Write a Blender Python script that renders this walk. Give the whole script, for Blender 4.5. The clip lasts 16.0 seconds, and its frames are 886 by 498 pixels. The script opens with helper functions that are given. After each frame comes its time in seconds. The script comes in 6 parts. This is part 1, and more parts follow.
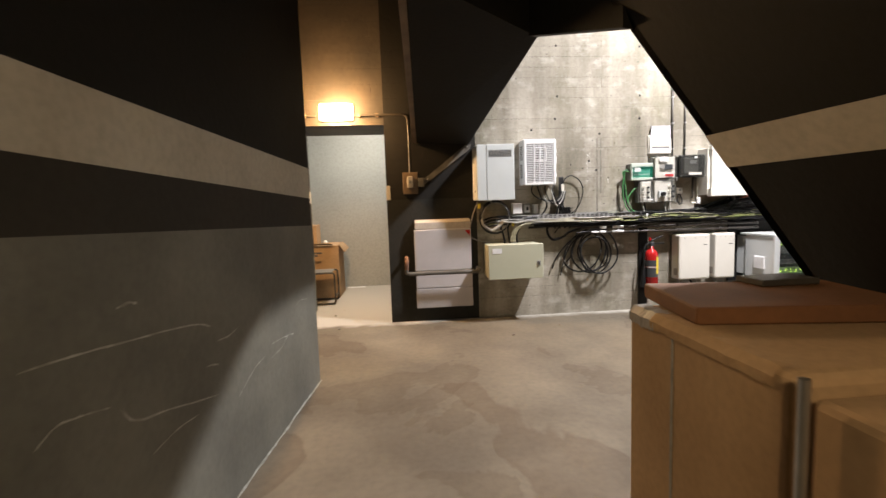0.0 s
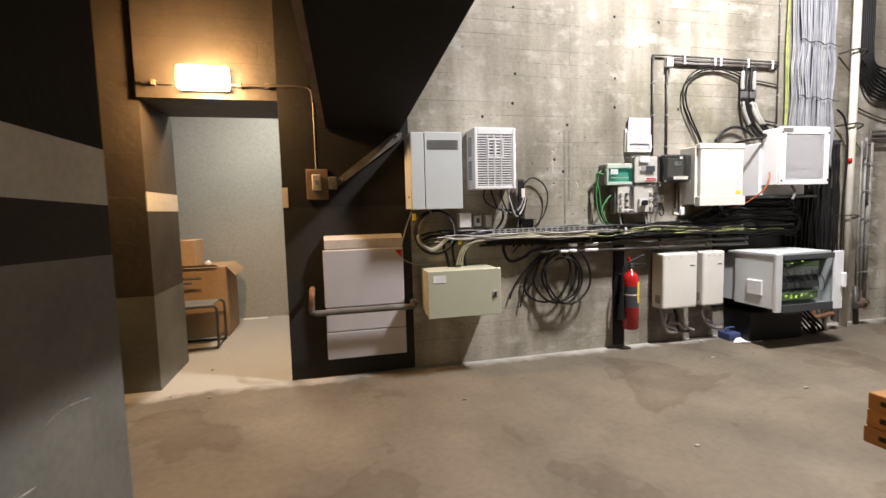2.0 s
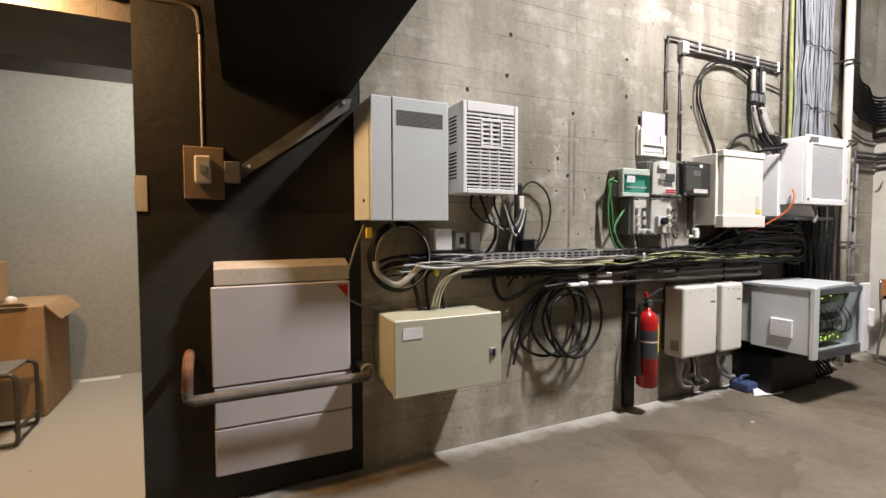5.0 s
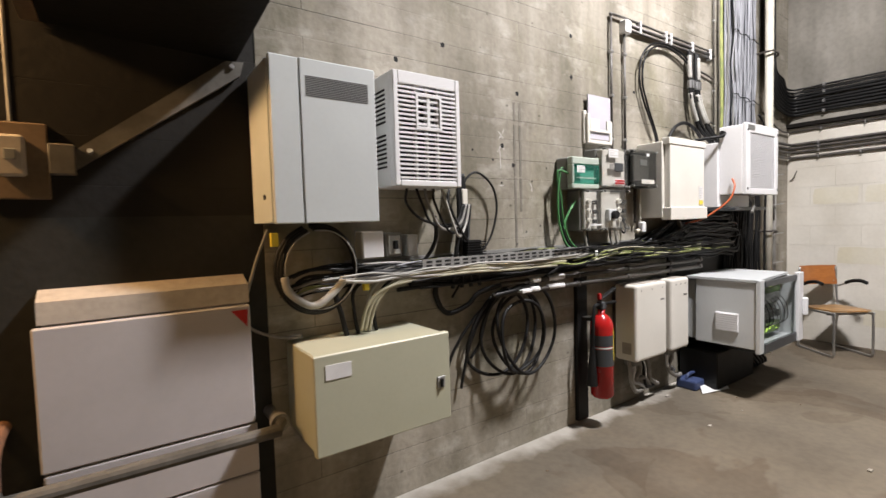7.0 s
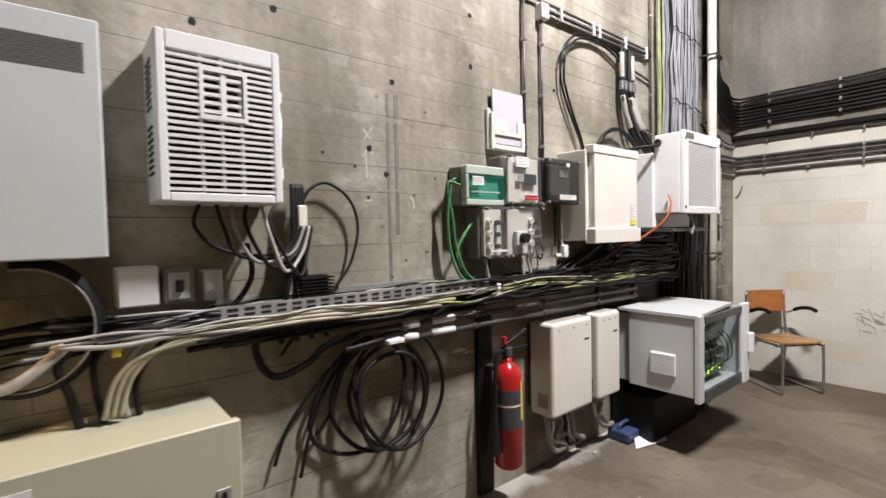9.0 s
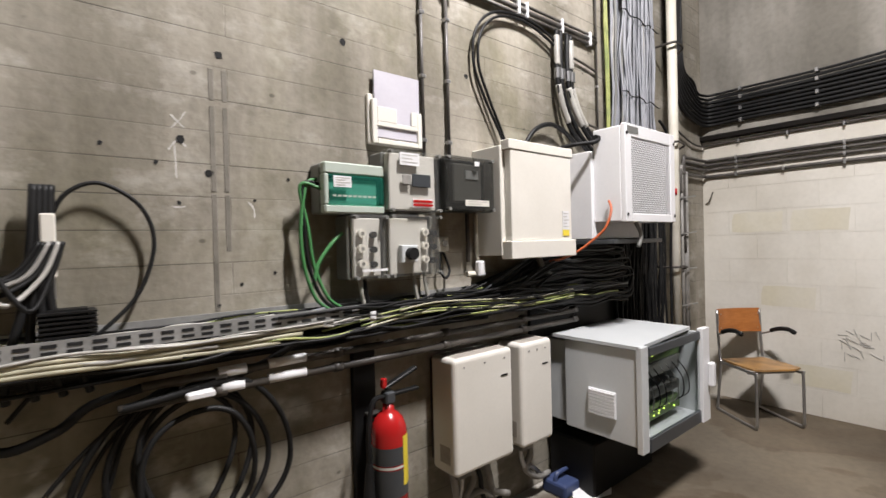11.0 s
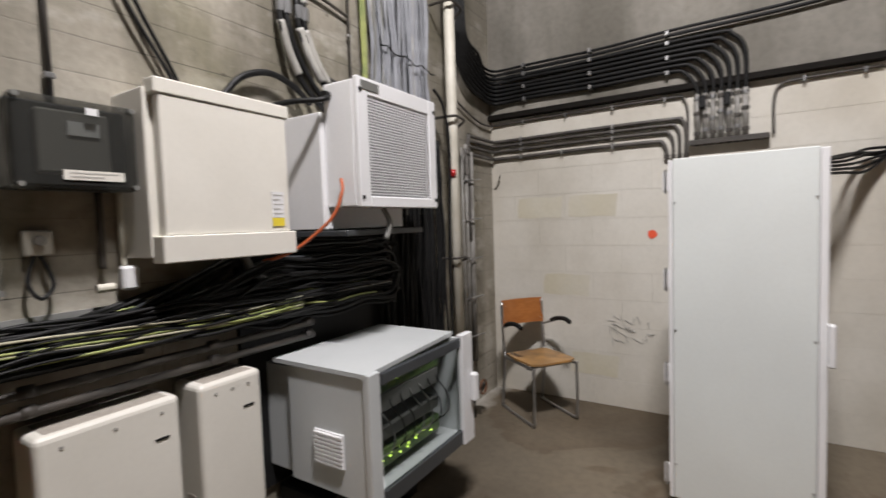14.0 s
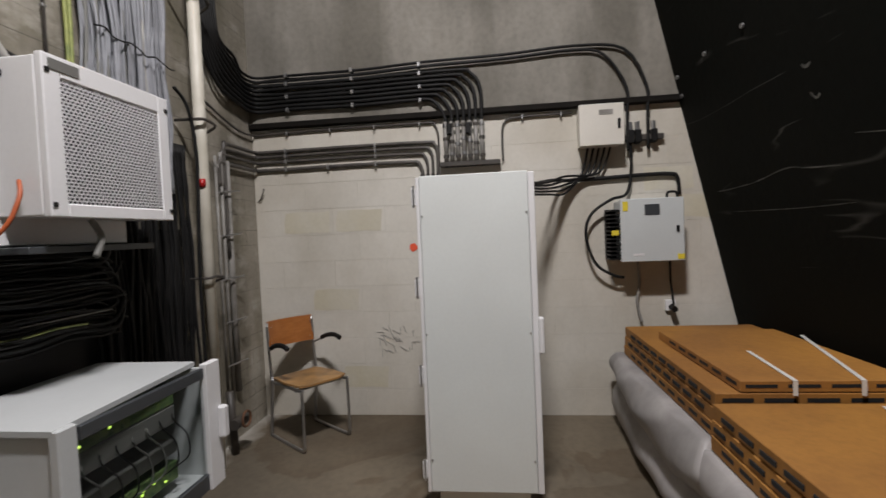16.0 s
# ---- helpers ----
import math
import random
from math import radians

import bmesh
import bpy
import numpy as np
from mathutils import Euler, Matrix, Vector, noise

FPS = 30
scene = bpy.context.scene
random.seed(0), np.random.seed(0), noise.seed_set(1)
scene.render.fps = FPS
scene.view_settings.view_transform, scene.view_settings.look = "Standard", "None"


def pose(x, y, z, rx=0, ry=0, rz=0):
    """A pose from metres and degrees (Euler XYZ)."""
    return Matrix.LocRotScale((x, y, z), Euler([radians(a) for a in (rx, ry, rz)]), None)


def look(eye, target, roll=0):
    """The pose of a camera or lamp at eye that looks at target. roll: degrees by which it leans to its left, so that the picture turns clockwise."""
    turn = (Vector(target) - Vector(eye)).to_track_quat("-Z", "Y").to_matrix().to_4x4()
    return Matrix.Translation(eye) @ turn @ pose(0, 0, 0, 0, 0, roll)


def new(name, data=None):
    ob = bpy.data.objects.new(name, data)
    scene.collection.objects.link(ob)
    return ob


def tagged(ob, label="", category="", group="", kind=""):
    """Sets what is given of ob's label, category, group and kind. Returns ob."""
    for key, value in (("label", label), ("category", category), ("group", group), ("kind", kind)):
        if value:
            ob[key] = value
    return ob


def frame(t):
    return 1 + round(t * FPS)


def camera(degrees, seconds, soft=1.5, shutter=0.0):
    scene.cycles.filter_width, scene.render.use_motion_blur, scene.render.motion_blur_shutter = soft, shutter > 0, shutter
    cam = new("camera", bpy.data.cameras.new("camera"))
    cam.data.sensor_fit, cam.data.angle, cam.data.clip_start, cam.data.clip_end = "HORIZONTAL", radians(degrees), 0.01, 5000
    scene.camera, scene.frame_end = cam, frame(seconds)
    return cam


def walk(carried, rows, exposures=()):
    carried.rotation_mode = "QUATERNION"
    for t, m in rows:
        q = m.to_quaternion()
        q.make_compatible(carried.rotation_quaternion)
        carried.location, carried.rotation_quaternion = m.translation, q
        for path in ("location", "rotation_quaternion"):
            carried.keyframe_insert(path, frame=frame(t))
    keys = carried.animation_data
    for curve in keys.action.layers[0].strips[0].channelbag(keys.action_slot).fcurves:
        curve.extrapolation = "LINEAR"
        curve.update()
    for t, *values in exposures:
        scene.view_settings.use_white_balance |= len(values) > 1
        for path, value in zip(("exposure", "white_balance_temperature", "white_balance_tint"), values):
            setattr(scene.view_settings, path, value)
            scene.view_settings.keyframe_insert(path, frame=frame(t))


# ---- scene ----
cam = camera(87.0, 16.0, 1.5, 0.5)
PATH = [
    (0, (-2.393, -5.375, 1.348), (-2.214, -3.392, 1.159), -1.9),
    (0.5, (-2.444, -5.002, 1.355), (-2.135, -3.035, 1.166), -1.9),
    (1, (-2.305, -4.609, 1.359), (-1.949, -2.649, 1.181), -1.8),
    (1.5, (-2.244, -4.267, 1.361), (-1.83, -2.317, 1.194), -1.7),
    (2, (-2.188, -3.942, 1.375), (-1.714, -2.006, 1.206), -1.5),
    (2.5, (-2.16, -3.681, 1.327), (-1.631, -1.758, 1.183), -1.4),
    (3, (-2.169, -3.412, 1.339), (-1.581, -1.506, 1.197), -1.2),
    (3.5, (-2.206, -3.161, 1.334), (-1.565, -1.271, 1.205), -1.0),
    (6, (-2.21, -2.182, 1.354), (-1.186, -0.466, 1.264), -0.2),
    (6.5, (-2.122, -2.091, 1.368), (-1.036, -0.415, 1.263), -0.7),
    (7, (-2.015, -2.014, 1.36), (-0.862, -0.383, 1.254), -1.7),
    (7.5, (-1.877, -1.981, 1.356), (-0.693, -0.372, 1.253), -2.3),
    (8, (-1.657, -1.91, 1.374), (-0.447, -0.32, 1.289), -2.0),
    (8.5, (-1.437, -1.864, 1.409), (-0.205, -0.29, 1.339), -1.3),
    (9, (-1.22, -1.8, 1.424), (0.047, -0.254, 1.355), -1.2),
    (11.5, (-0.308, -1.77, 1.43), (0.965, -0.228, 1.416), -1.5),
    (12, (-0.12, -1.764, 1.435), (1.158, -0.226, 1.43), -1.3),
    (12.5, (0.108, -1.792, 1.446), (1.388, -0.255, 1.43), -0.8),
    (13, (0.288, -1.746, 1.434), (1.667, -0.298, 1.414), -1.0),
    (13.5, (0.365, -1.698, 1.446), (1.91, -0.429, 1.381), -1.5),
    (14, (0.427, -1.764, 1.443), (2.119, -0.704, 1.331), -1.9),
    (14.5, (0.475, -1.799, 1.432), (2.293, -0.974, 1.318), -2.2),
    (15, (0.513, -1.836, 1.421), (2.425, -1.256, 1.323), -2.2),
    (15.5, (0.513, -1.872, 1.417), (2.473, -1.484, 1.33), -2.3),
    (16, (0.517, -1.891, 1.415), (2.503, -1.666, 1.345), -2.4),
]
walk(cam, [(t, look(eye, target, roll)) for t, eye, target, roll in PATH], [(0, 0.9), (1, 0.92), (1.5, 0.78), (3.5, 0.48), (7, 0.42), (9, 0.36), (11.5, 0.15), (12.5, 0.0), (13.5, -0.14), (14.5, -0.38), (16, -0.64)])

# ---- world and light ----
world = bpy.data.worlds.new("world")
scene.world = world
world.use_nodes = True
world.node_tree.nodes["Background"].inputs[0].default_value = (0.9, 0.95, 1.0, 1)
world.node_tree.nodes["Background"].inputs[1].default_value = 0.004


def area_lamp(name, m, sx, sy, watts, colour):
    d = bpy.data.lights.new(name, "AREA")
    d.shape, d.size, d.size_y, d.energy, d.color = "RECTANGLE", sx, sy, watts, colour
    ob = new(name, d)
    ob.matrix_world = m
    return ob


def point_lamp(name, x, y, z, watts, colour, radius):
    d = bpy.data.lights.new(name, "POINT")
    d.energy, d.color, d.shadow_soft_size = watts, colour, radius
    ob = new(name, d)
    ob.location = (x, y, z)
    return ob


area_lamp("hall_lamp", look((1.0, -1.85, 4.75), (1.2, -1.8, 0)), 0.6, 0.16, 330, (1.0, 0.955, 0.965))
point_lamp("door_lamp", -3.04, -0.2, 2.38, 90, (1.0, 0.57, 0.24), 0.06)
area_lamp("side_room_lamp", look((-2.9, 1.5, 3.05), (-2.95, 1.6, 0)), 0.5, 0.15, 42, (1.0, 0.93, 0.82))
# unseen warm fill behind the camera, added to brighten the passage walls
area_lamp("passage_lamp", look((-2.2, -6.6, 2.35), (-2.2, -5.0, 0.4)), 0.5, 0.15, 19, (1.0, 0.74, 0.44))


# ---- materials ----
def material(name, c1, c2=None, rough=0.6, scale=3.0, fine=40.0, bump=0.15, metal=0.0, spec=0.5, detail=6, rand=0.0, boards=0.0, extra=None, grain=None):
    """A painted or raw surface: two colours mixed by a coarse and a fine noise, with fine relief."""
    c2 = c2 or tuple(v * 0.86 for v in c1)
    m = bpy.data.materials.new(name)
    m.use_nodes = True
    nt = m.node_tree
    n, l = nt.nodes, nt.links
    p = n["Principled BSDF"]
    geo = n.new("ShaderNodeNewGeometry")
    co = geo.outputs["Position"]
    a = n.new("ShaderNodeTexNoise")
    a.inputs["Scale"].default_value, a.inputs["Detail"].default_value = scale, detail
    b = n.new("ShaderNodeTexNoise")
    b.inputs["Scale"].default_value, b.inputs["Detail"].default_value = fine, 4
    l.new(co, a.inputs["Vector"])
    l.new(co, b.inputs["Vector"])
    r = n.new("ShaderNodeValToRGB")
    r.color_ramp.elements[0].position, r.color_ramp.elements[1].position = 0.36, 0.64
    l.new(a.outputs["Fac"], r.inputs["Fac"])
    mix = n.new("ShaderNodeMix")
    mix.data_type = "RGBA"
    mix.inputs[6].default_value, mix.inputs[7].default_value = (*c1, 1), (*c2, 1)
    l.new(r.outputs["Color"], mix.inputs[0])
    out = mix.outputs[2]
    g = n.new("ShaderNodeMix")
    g.data_type, g.blend_type = "RGBA", "MULTIPLY"
    g.inputs[0].default_value = grain if grain is not None else (0.35 if bump > 0.08 else 0.06)
    rb = n.new("ShaderNodeValToRGB")
    rb.color_ramp.elements[0].position, rb.color_ramp.elements[1].position = 0.25, 0.6
    rb.color_ramp.elements[0].color = (0.55, 0.55, 0.55, 1)
    l.new(b.outputs["Fac"], rb.inputs["Fac"])
    l.new(out, g.inputs[6])
    l.new(rb.outputs["Color"], g.inputs[7])
    out = g.outputs[2]
    if rand:
        oi = n.new("ShaderNodeObjectInfo")
        mr = n.new("ShaderNodeMapRange")
        mr.inputs[3].default_value, mr.inputs[4].default_value = 1 - rand, 1
        l.new(oi.outputs["Random"], mr.inputs[0])
        k = n.new("ShaderNodeMix")
        k.data_type, k.blend_type = "RGBA", "MULTIPLY"
        k.inputs[0].default_value = 1
        l.new(out, k.inputs[6])
        l.new(mr.outputs[0], k.inputs[7])
        out = k.outputs[2]
    if extra:
        out = extra(nt, co, out)
    l.new(out, p.inputs["Base Color"])
    p.inputs["Roughness"].default_value, p.inputs["Metallic"].default_value = rough, metal
    p.inputs["Specular IOR Level"].default_value = spec
    mr = n.new("ShaderNodeMapRange")
    mr.inputs[3].default_value, mr.inputs[4].default_value = max(rough - 0.12, 0.03), min(rough + 0.12, 1)
    l.new(a.outputs["Fac"], mr.inputs[0])
    l.new(mr.outputs[0], p.inputs["Roughness"])
    if bump:
        bp = n.new("ShaderNodeBump")
        bp.inputs["Strength"].default_value, bp.inputs["Distance"].default_value = bump, 0.006
        h = b.outputs["Fac"]
        if boards:
            br = n.new("ShaderNodeTexBrick")
            br.inputs["Scale"].default_value = 1
            br.inputs["Brick Width"].default_value, br.inputs["Row Height"].default_value = 2.6, boards
            br.inputs["Mortar Size"].default_value, br.inputs["Mortar Smooth"].default_value = 0.0022, 0.3
            br.inputs["Color1"].default_value, br.inputs["Color2"].default_value = (1, 1, 1, 1), (0.86, 0.86, 0.84, 1)
            br.inputs["Mortar"].default_value = (0.2, 0.2, 0.2, 1)
            sx = n.new("ShaderNodeSeparateXYZ")
            cx = n.new("ShaderNodeCombineXYZ")
            l.new(co, sx.inputs[0])
            ad = n.new("ShaderNodeMath")
            l.new(sx.outputs[0], ad.inputs[0])
            l.new(sx.outputs[1], ad.inputs[1])
            l.new(ad.outputs[0], cx.inputs[0])
            l.new(sx.outputs[2], cx.inputs[1])
            l.new(cx.outputs[0], br.inputs["Vector"])
            k = n.new("ShaderNodeMix")
            k.data_type, k.blend_type = "RGBA", "MULTIPLY"
            mp = n.new("ShaderNodeMapping")
            mp.inputs["Scale"].default_value = (0.9, 0.9, 5.0)
            l.new(co, mp.inputs[0])
            wn = n.new("ShaderNodeTexNoise")
            wn.inputs["Scale"].default_value, wn.inputs["Detail"].default_value = 1.0, 3
            l.new(mp.outputs[0], wn.inputs["Vector"])
            wr = n.new("ShaderNodeMapRange")
            wr.inputs[1].default_value, wr.inputs[2].default_value, wr.inputs[3].default_value, wr.inputs[4].default_value = 0.42, 0.62, 0.08, 0.85
            l.new(wn.outputs["Fac"], wr.inputs[0])
            l.new(wr.outputs[0], k.inputs[0])
            l.new(out, k.inputs[6])
            l.new(br.outputs["Color"], k.inputs[7])
            l.new(k.outputs[2], p.inputs["Base Color"])
            mm = n.new("ShaderNodeMath")
            mm.operation = "ADD"
            l.new(h, mm.inputs[0])
            l.new(br.outputs["Color"], mm.inputs[1])
            h = mm.outputs[0]
        l.new(h, bp.inputs["Height"])
        l.new(bp.outputs["Normal"], p.inputs["Normal"])
    return m


def streaks(nt, co, out, low=(0.5, 0.49, 0.46), sx=5.0, sz=0.7, amount=0.75):
    """Damp run-off streaks that hang down the concrete."""
    n, l = nt.nodes, nt.links
    mp = n.new("ShaderNodeMapping")
    mp.inputs["Scale"].default_value = (sx, sx, sz)
    l.new(co, mp.inputs[0])
    t = n.new("ShaderNodeTexNoise")
    t.inputs["Scale"].default_value, t.inputs["Detail"].default_value = 1.0, 5
    l.new(mp.outputs[0], t.inputs["Vector"])
    r = n.new("ShaderNodeValToRGB")
    r.color_ramp.elements[0].position, r.color_ramp.elements[1].position = 0.4, 0.62
    r.color_ramp.elements[0].color, r.color_ramp.elements[1].color = (*low, 1), (1, 1, 1, 1)
    l.new(t.outputs["Fac"], r.inputs["Fac"])
    k = n.new("ShaderNodeMix")
    k.data_type, k.blend_type = "RGBA", "MULTIPLY"
    k.inputs[0].default_value = amount
    l.new(out, k.inputs[6])
    l.new(r.outputs["Color"], k.inputs[7])
    return k.outputs[2]


def scratches(nt, co, out, colour=(0.45, 0.45, 0.42)):
    """Pale scrape lines in dark paint."""
    n, l = nt.nodes, nt.links
    mp = n.new("ShaderNodeMapping")
    mp.inputs["Scale"].default_value = (0.28, 0.28, 2.2)
    mp.inputs["Rotation"].default_value = (0.3, 0.12, 0)
    l.new(co, mp.inputs[0])
    t = n.new("ShaderNodeTexNoise")
    t.inputs["Scale"].default_value, t.inputs["Detail"].default_value = 1.3, 2.6
    l.new(mp.outputs[0], t.inputs["Vector"])
    r = n.new("ShaderNodeValToRGB")
    e = r.color_ramp.elements
    e[0].position, e[1].position = 0.493, 0.5
    e[0].color, e[1].color = (0, 0, 0, 1), (1, 1, 1, 1)
    x = e.new(0.507)
    x.color = (0, 0, 0, 1)
    l.new(t.outputs["Fac"], r.inputs["Fac"])
    t2 = n.new("ShaderNodeTexNoise")
    t2.inputs["Scale"].default_value = 2.1
    l.new(co, t2.inputs["Vector"])
    r2 = n.new("ShaderNodeValToRGB")
    r2.color_ramp.elements[0].position, r2.color_ramp.elements[1].position = 0.5, 0.62
    l.new(t2.outputs["Fac"], r2.inputs["Fac"])
    mm = n.new("ShaderNodeMath")
    mm.operation = "MULTIPLY"
    l.new(r.outputs["Color"], mm.inputs[0])
    l.new(r2.outputs["Color"], mm.inputs[1])
    k = n.new("ShaderNodeMix")
    k.data_type = "RGBA"
    l.new(mm.outputs[0], k.inputs[0])
    l.new(out, k.inputs[6])
    k.inputs[7].default_value = (*colour, 1)
    return k.outputs[2]


def glowing(name, colour, strength):
    m = bpy.data.materials.new(name)
    m.use_nodes = True
    p = m.node_tree.nodes["Principled BSDF"]
    p.inputs["Base Color"].default_value = (*colour, 1)
    p.inputs["Emission Color"].default_value = (*colour, 1)
    p.inputs["Emission Strength"].default_value = strength
    return m


def clear(name, colour, rough=0.05, alpha=0.25, tint=None):
    """Thin clear plastic or glass."""
    m = bpy.data.materials.new(name)
    m.use_nodes = True
    nt = m.node_tree
    n, l = nt.nodes, nt.links
    p = n["Principled BSDF"]
    p.inputs["Base Color"].default_value = (*colour, 1)
    p.inputs["Roughness"].default_value = rough
    t = n.new("ShaderNodeBsdfTransparent")
    t.inputs[0].default_value = (*(tint or [0.5 + 0.5 * c for c in colour]), 1)
    mx = n.new("ShaderNodeMixShader")
    mx.inputs[0].default_value = alpha
    l.new(t.outputs[0], mx.inputs[1])
    l.new(p.outputs[0], mx.inputs[2])
    l.new(mx.outputs[0], n["Material Output"].inputs[0])
    return m


def concrete_marks(nt, co, out):
    """Run-off streaks, pale lime blotches, olive damp patches and small pour pits."""
    n, l = nt.nodes, nt.links
    out = streaks(nt, co, out, (0.42, 0.41, 0.36), 2.9, 0.35, 0.72)
    for sc, lo, hi, tone, mode, amt in (((3.2, 3.2, 5.5), 0.53, 0.66, (0.55, 0.525, 0.47), "MIX", 0.4), ((1.6, 1.6, 1.1), 0.52, 0.66, (0.6, 0.6, 0.46), "MULTIPLY", 0.65), ((5.0, 5.0, 9.0), 0.58, 0.68, (0.5, 0.48, 0.44), "MULTIPLY", 0.4)):
        mp = n.new("ShaderNodeMapping")
        mp.inputs["Scale"].default_value = sc
        mp.inputs["Location"].default_value = (sc[2] * 3.1, 0, sc[2])
        l.new(co, mp.inputs[0])
        t = n.new("ShaderNodeTexNoise")
        t.inputs["Scale"].default_value, t.inputs["Detail"].default_value, t.inputs["Roughness"].default_value = 1.0, 7, 0.62
        l.new(mp.outputs[0], t.inputs["Vector"])
        r = n.new("ShaderNodeMapRange")
        r.inputs[1].default_value, r.inputs[2].default_value, r.inputs[4].default_value = lo, hi, amt
        l.new(t.outputs["Fac"], r.inputs[0])
        k = n.new("ShaderNodeMix")
        k.data_type, k.blend_type = "RGBA", mode
        l.new(r.outputs[0], k.inputs[0])
        l.new(out, k.inputs[6])
        k.inputs[7].default_value = (*tone, 1)
        out = k.outputs[2]
    mp = n.new("ShaderNodeMapping")
    mp.inputs["Scale"].default_value = (5.5, 5.5, 8.0)
    l.new(co, mp.inputs[0])
    v = n.new("ShaderNodeTexVoronoi")
    v.inputs["Scale"].default_value = 1.0
    l.new(mp.outputs[0], v.inputs["Vector"])
    r = n.new("ShaderNodeMapRange")
    r.inputs[1].default_value, r.inputs[2].default_value, r.inputs[3].default_value, r.inputs[4].default_value = 0.04, 0.075, 0.6, 0.0
    l.new(v.outputs["Distance"], r.inputs[0])
    k = n.new("ShaderNodeMix")
    k.data_type, k.blend_type = "RGBA", "MULTIPLY"
    l.new(r.outputs[0], k.inputs[0])
    l.new(out, k.inputs[6])
    k.inputs[7].default_value = (0.2, 0.19, 0.17, 1)
    return k.outputs[2]


CONCRETE = material("concrete", (0.43, 0.395, 0.33), (0.27, 0.246, 0.2), 0.85, 1.2, 30, 0.5, boards=0.115, extra=concrete_marks)
CONCRETE_EAST = material("concrete_smooth", (0.33, 0.31, 0.27), (0.23, 0.217, 0.188), 0.85, 1.3, 26, 0.35,
                         extra=lambda nt, co, o: streaks(nt, co, o, (0.52, 0.51, 0.48), 2.6, 0.45, 0.8))
def floor_stains(nt, co, out):
    """Dried puddle stains with sharp rims, and pale dust swept against the concrete wall."""
    n, l = nt.nodes, nt.links
    out = streaks(nt, co, out, (0.7, 0.66, 0.6), 0.9, 0.9, 0.6)
    for sc, lo, hi, tone, amt in ((0.75, 0.56, 0.575, (0.62, 0.52, 0.42), 0.55), (1.25, 0.6, 0.612, (0.66, 0.6, 0.52), 0.5)):
        t = n.new("ShaderNodeTexNoise")
        t.inputs["Scale"].default_value, t.inputs["Detail"].default_value, t.inputs["Distortion"].default_value = sc, 5, 0.6
        l.new(co, t.inputs["Vector"])
        r = n.new("ShaderNodeValToRGB")
        e = r.color_ramp.elements
        e[0].position, e[1].position = lo, hi
        e[0].color, e[1].color = (1, 1, 1, 1), (*tone, 1)
        x = e.new(hi + 0.09)
        x.color = (*[0.5 + 0.5 * c for c in tone], 1)
        l.new(t.outputs["Fac"], r.inputs["Fac"])
        k = n.new("ShaderNodeMix")
        k.data_type, k.blend_type = "RGBA", "MULTIPLY"
        k.inputs[0].default_value = amt
        l.new(out, k.inputs[6])
        l.new(r.outputs["Color"], k.inputs[7])
        out = k.outputs[2]
    sx = n.new("ShaderNodeSeparateXYZ")
    l.new(co, sx.inputs[0])
    t = n.new("ShaderNodeTexNoise")
    t.inputs["Scale"].default_value, t.inputs["Detail"].default_value = 5, 5
    l.new(co, t.inputs["Vector"])
    ad = n.new("ShaderNodeMath")
    ad.operation = "MULTIPLY_ADD"
    ad.inputs[1].default_value = 0.3
    l.new(t.outputs["Fac"], ad.inputs[0])
    l.new(sx.outputs[1], ad.inputs[2])
    mr = n.new("ShaderNodeMapRange")
    mr.inputs[1].default_value, mr.inputs[2].default_value = 0.0, 0.14
    l.new(ad.outputs[0], mr.inputs[0])
    k = n.new("ShaderNodeMix")
    k.data_type = "RGBA"
    l.new(mr.outputs[0], k.inputs[0])
    l.new(out, k.inputs[6])
    k.inputs[7].default_value = (0.36, 0.34, 0.3, 1)
    return k.outputs[2]


FLOOR = material("dusty_floor", (0.176, 0.146, 0.104), (0.112, 0.093, 0.067), 0.8, 1.1, 22, 0.25, detail=8, extra=floor_stains)
BLACK_PAINT = material("black_wall_paint", (0.0075, 0.0068, 0.0055), (0.011, 0.01, 0.008), 0.75, 1.5, 30, 0.3, spec=0.2)
BROWN_PAINT = material("dark_brown_wall_paint", (0.052, 0.04, 0.028), (0.03, 0.024, 0.017), 0.55, 2.0, 24, 0.5, boards=0.17)
GREY_PAINT = material("grey_wall_paint", (0.165, 0.163, 0.135), (0.115, 0.114, 0.097), 0.6, 1.6, 30, 0.3, extra=lambda nt, co, o: streaks(nt, co, o, (0.75, 0.75, 0.74), 1.3, 2.4, 0.7))
SLOPE_PAINT = material("green_black_paint", (0.0045, 0.005, 0.0038), (0.0065, 0.0068, 0.005), 0.8, 1.4, 24, 0.3, spec=0.08, extra=lambda nt, co, o: scratches(nt, co, o, (0.05, 0.05, 0.045)))
STRIPE = material("pale_stripe_paint", (0.5, 0.47, 0.4), (0.42, 0.39, 0.33), 0.7, 2, 30, 0.2)
BAND_PAINT = material("worn_black_wall_paint", (0.03, 0.027, 0.022), (0.04, 0.036, 0.03), 0.75, 1.5, 30, 0.3, spec=0.2)
# darker copies of the brown and grey wall paints, with the soffit's shade included
SHADED_PIER_BROWN = material("shaded_brown_paint", (0.011, 0.009, 0.0065), (0.007, 0.006, 0.0045), 0.75, 2.0, 24, 0.4, spec=0.3, boards=0.17)
SHADED_PIER_GREY = material("shaded_grey_pier_paint", (0.03, 0.029, 0.025), (0.02, 0.02, 0.017), 0.7, 1.6, 30, 0.3, spec=0.2)
DOOR_GREY = material("grey_door_paint", (0.36, 0.36, 0.33), (0.31, 0.31, 0.28), 0.55, 0.9, 30, 0.12)
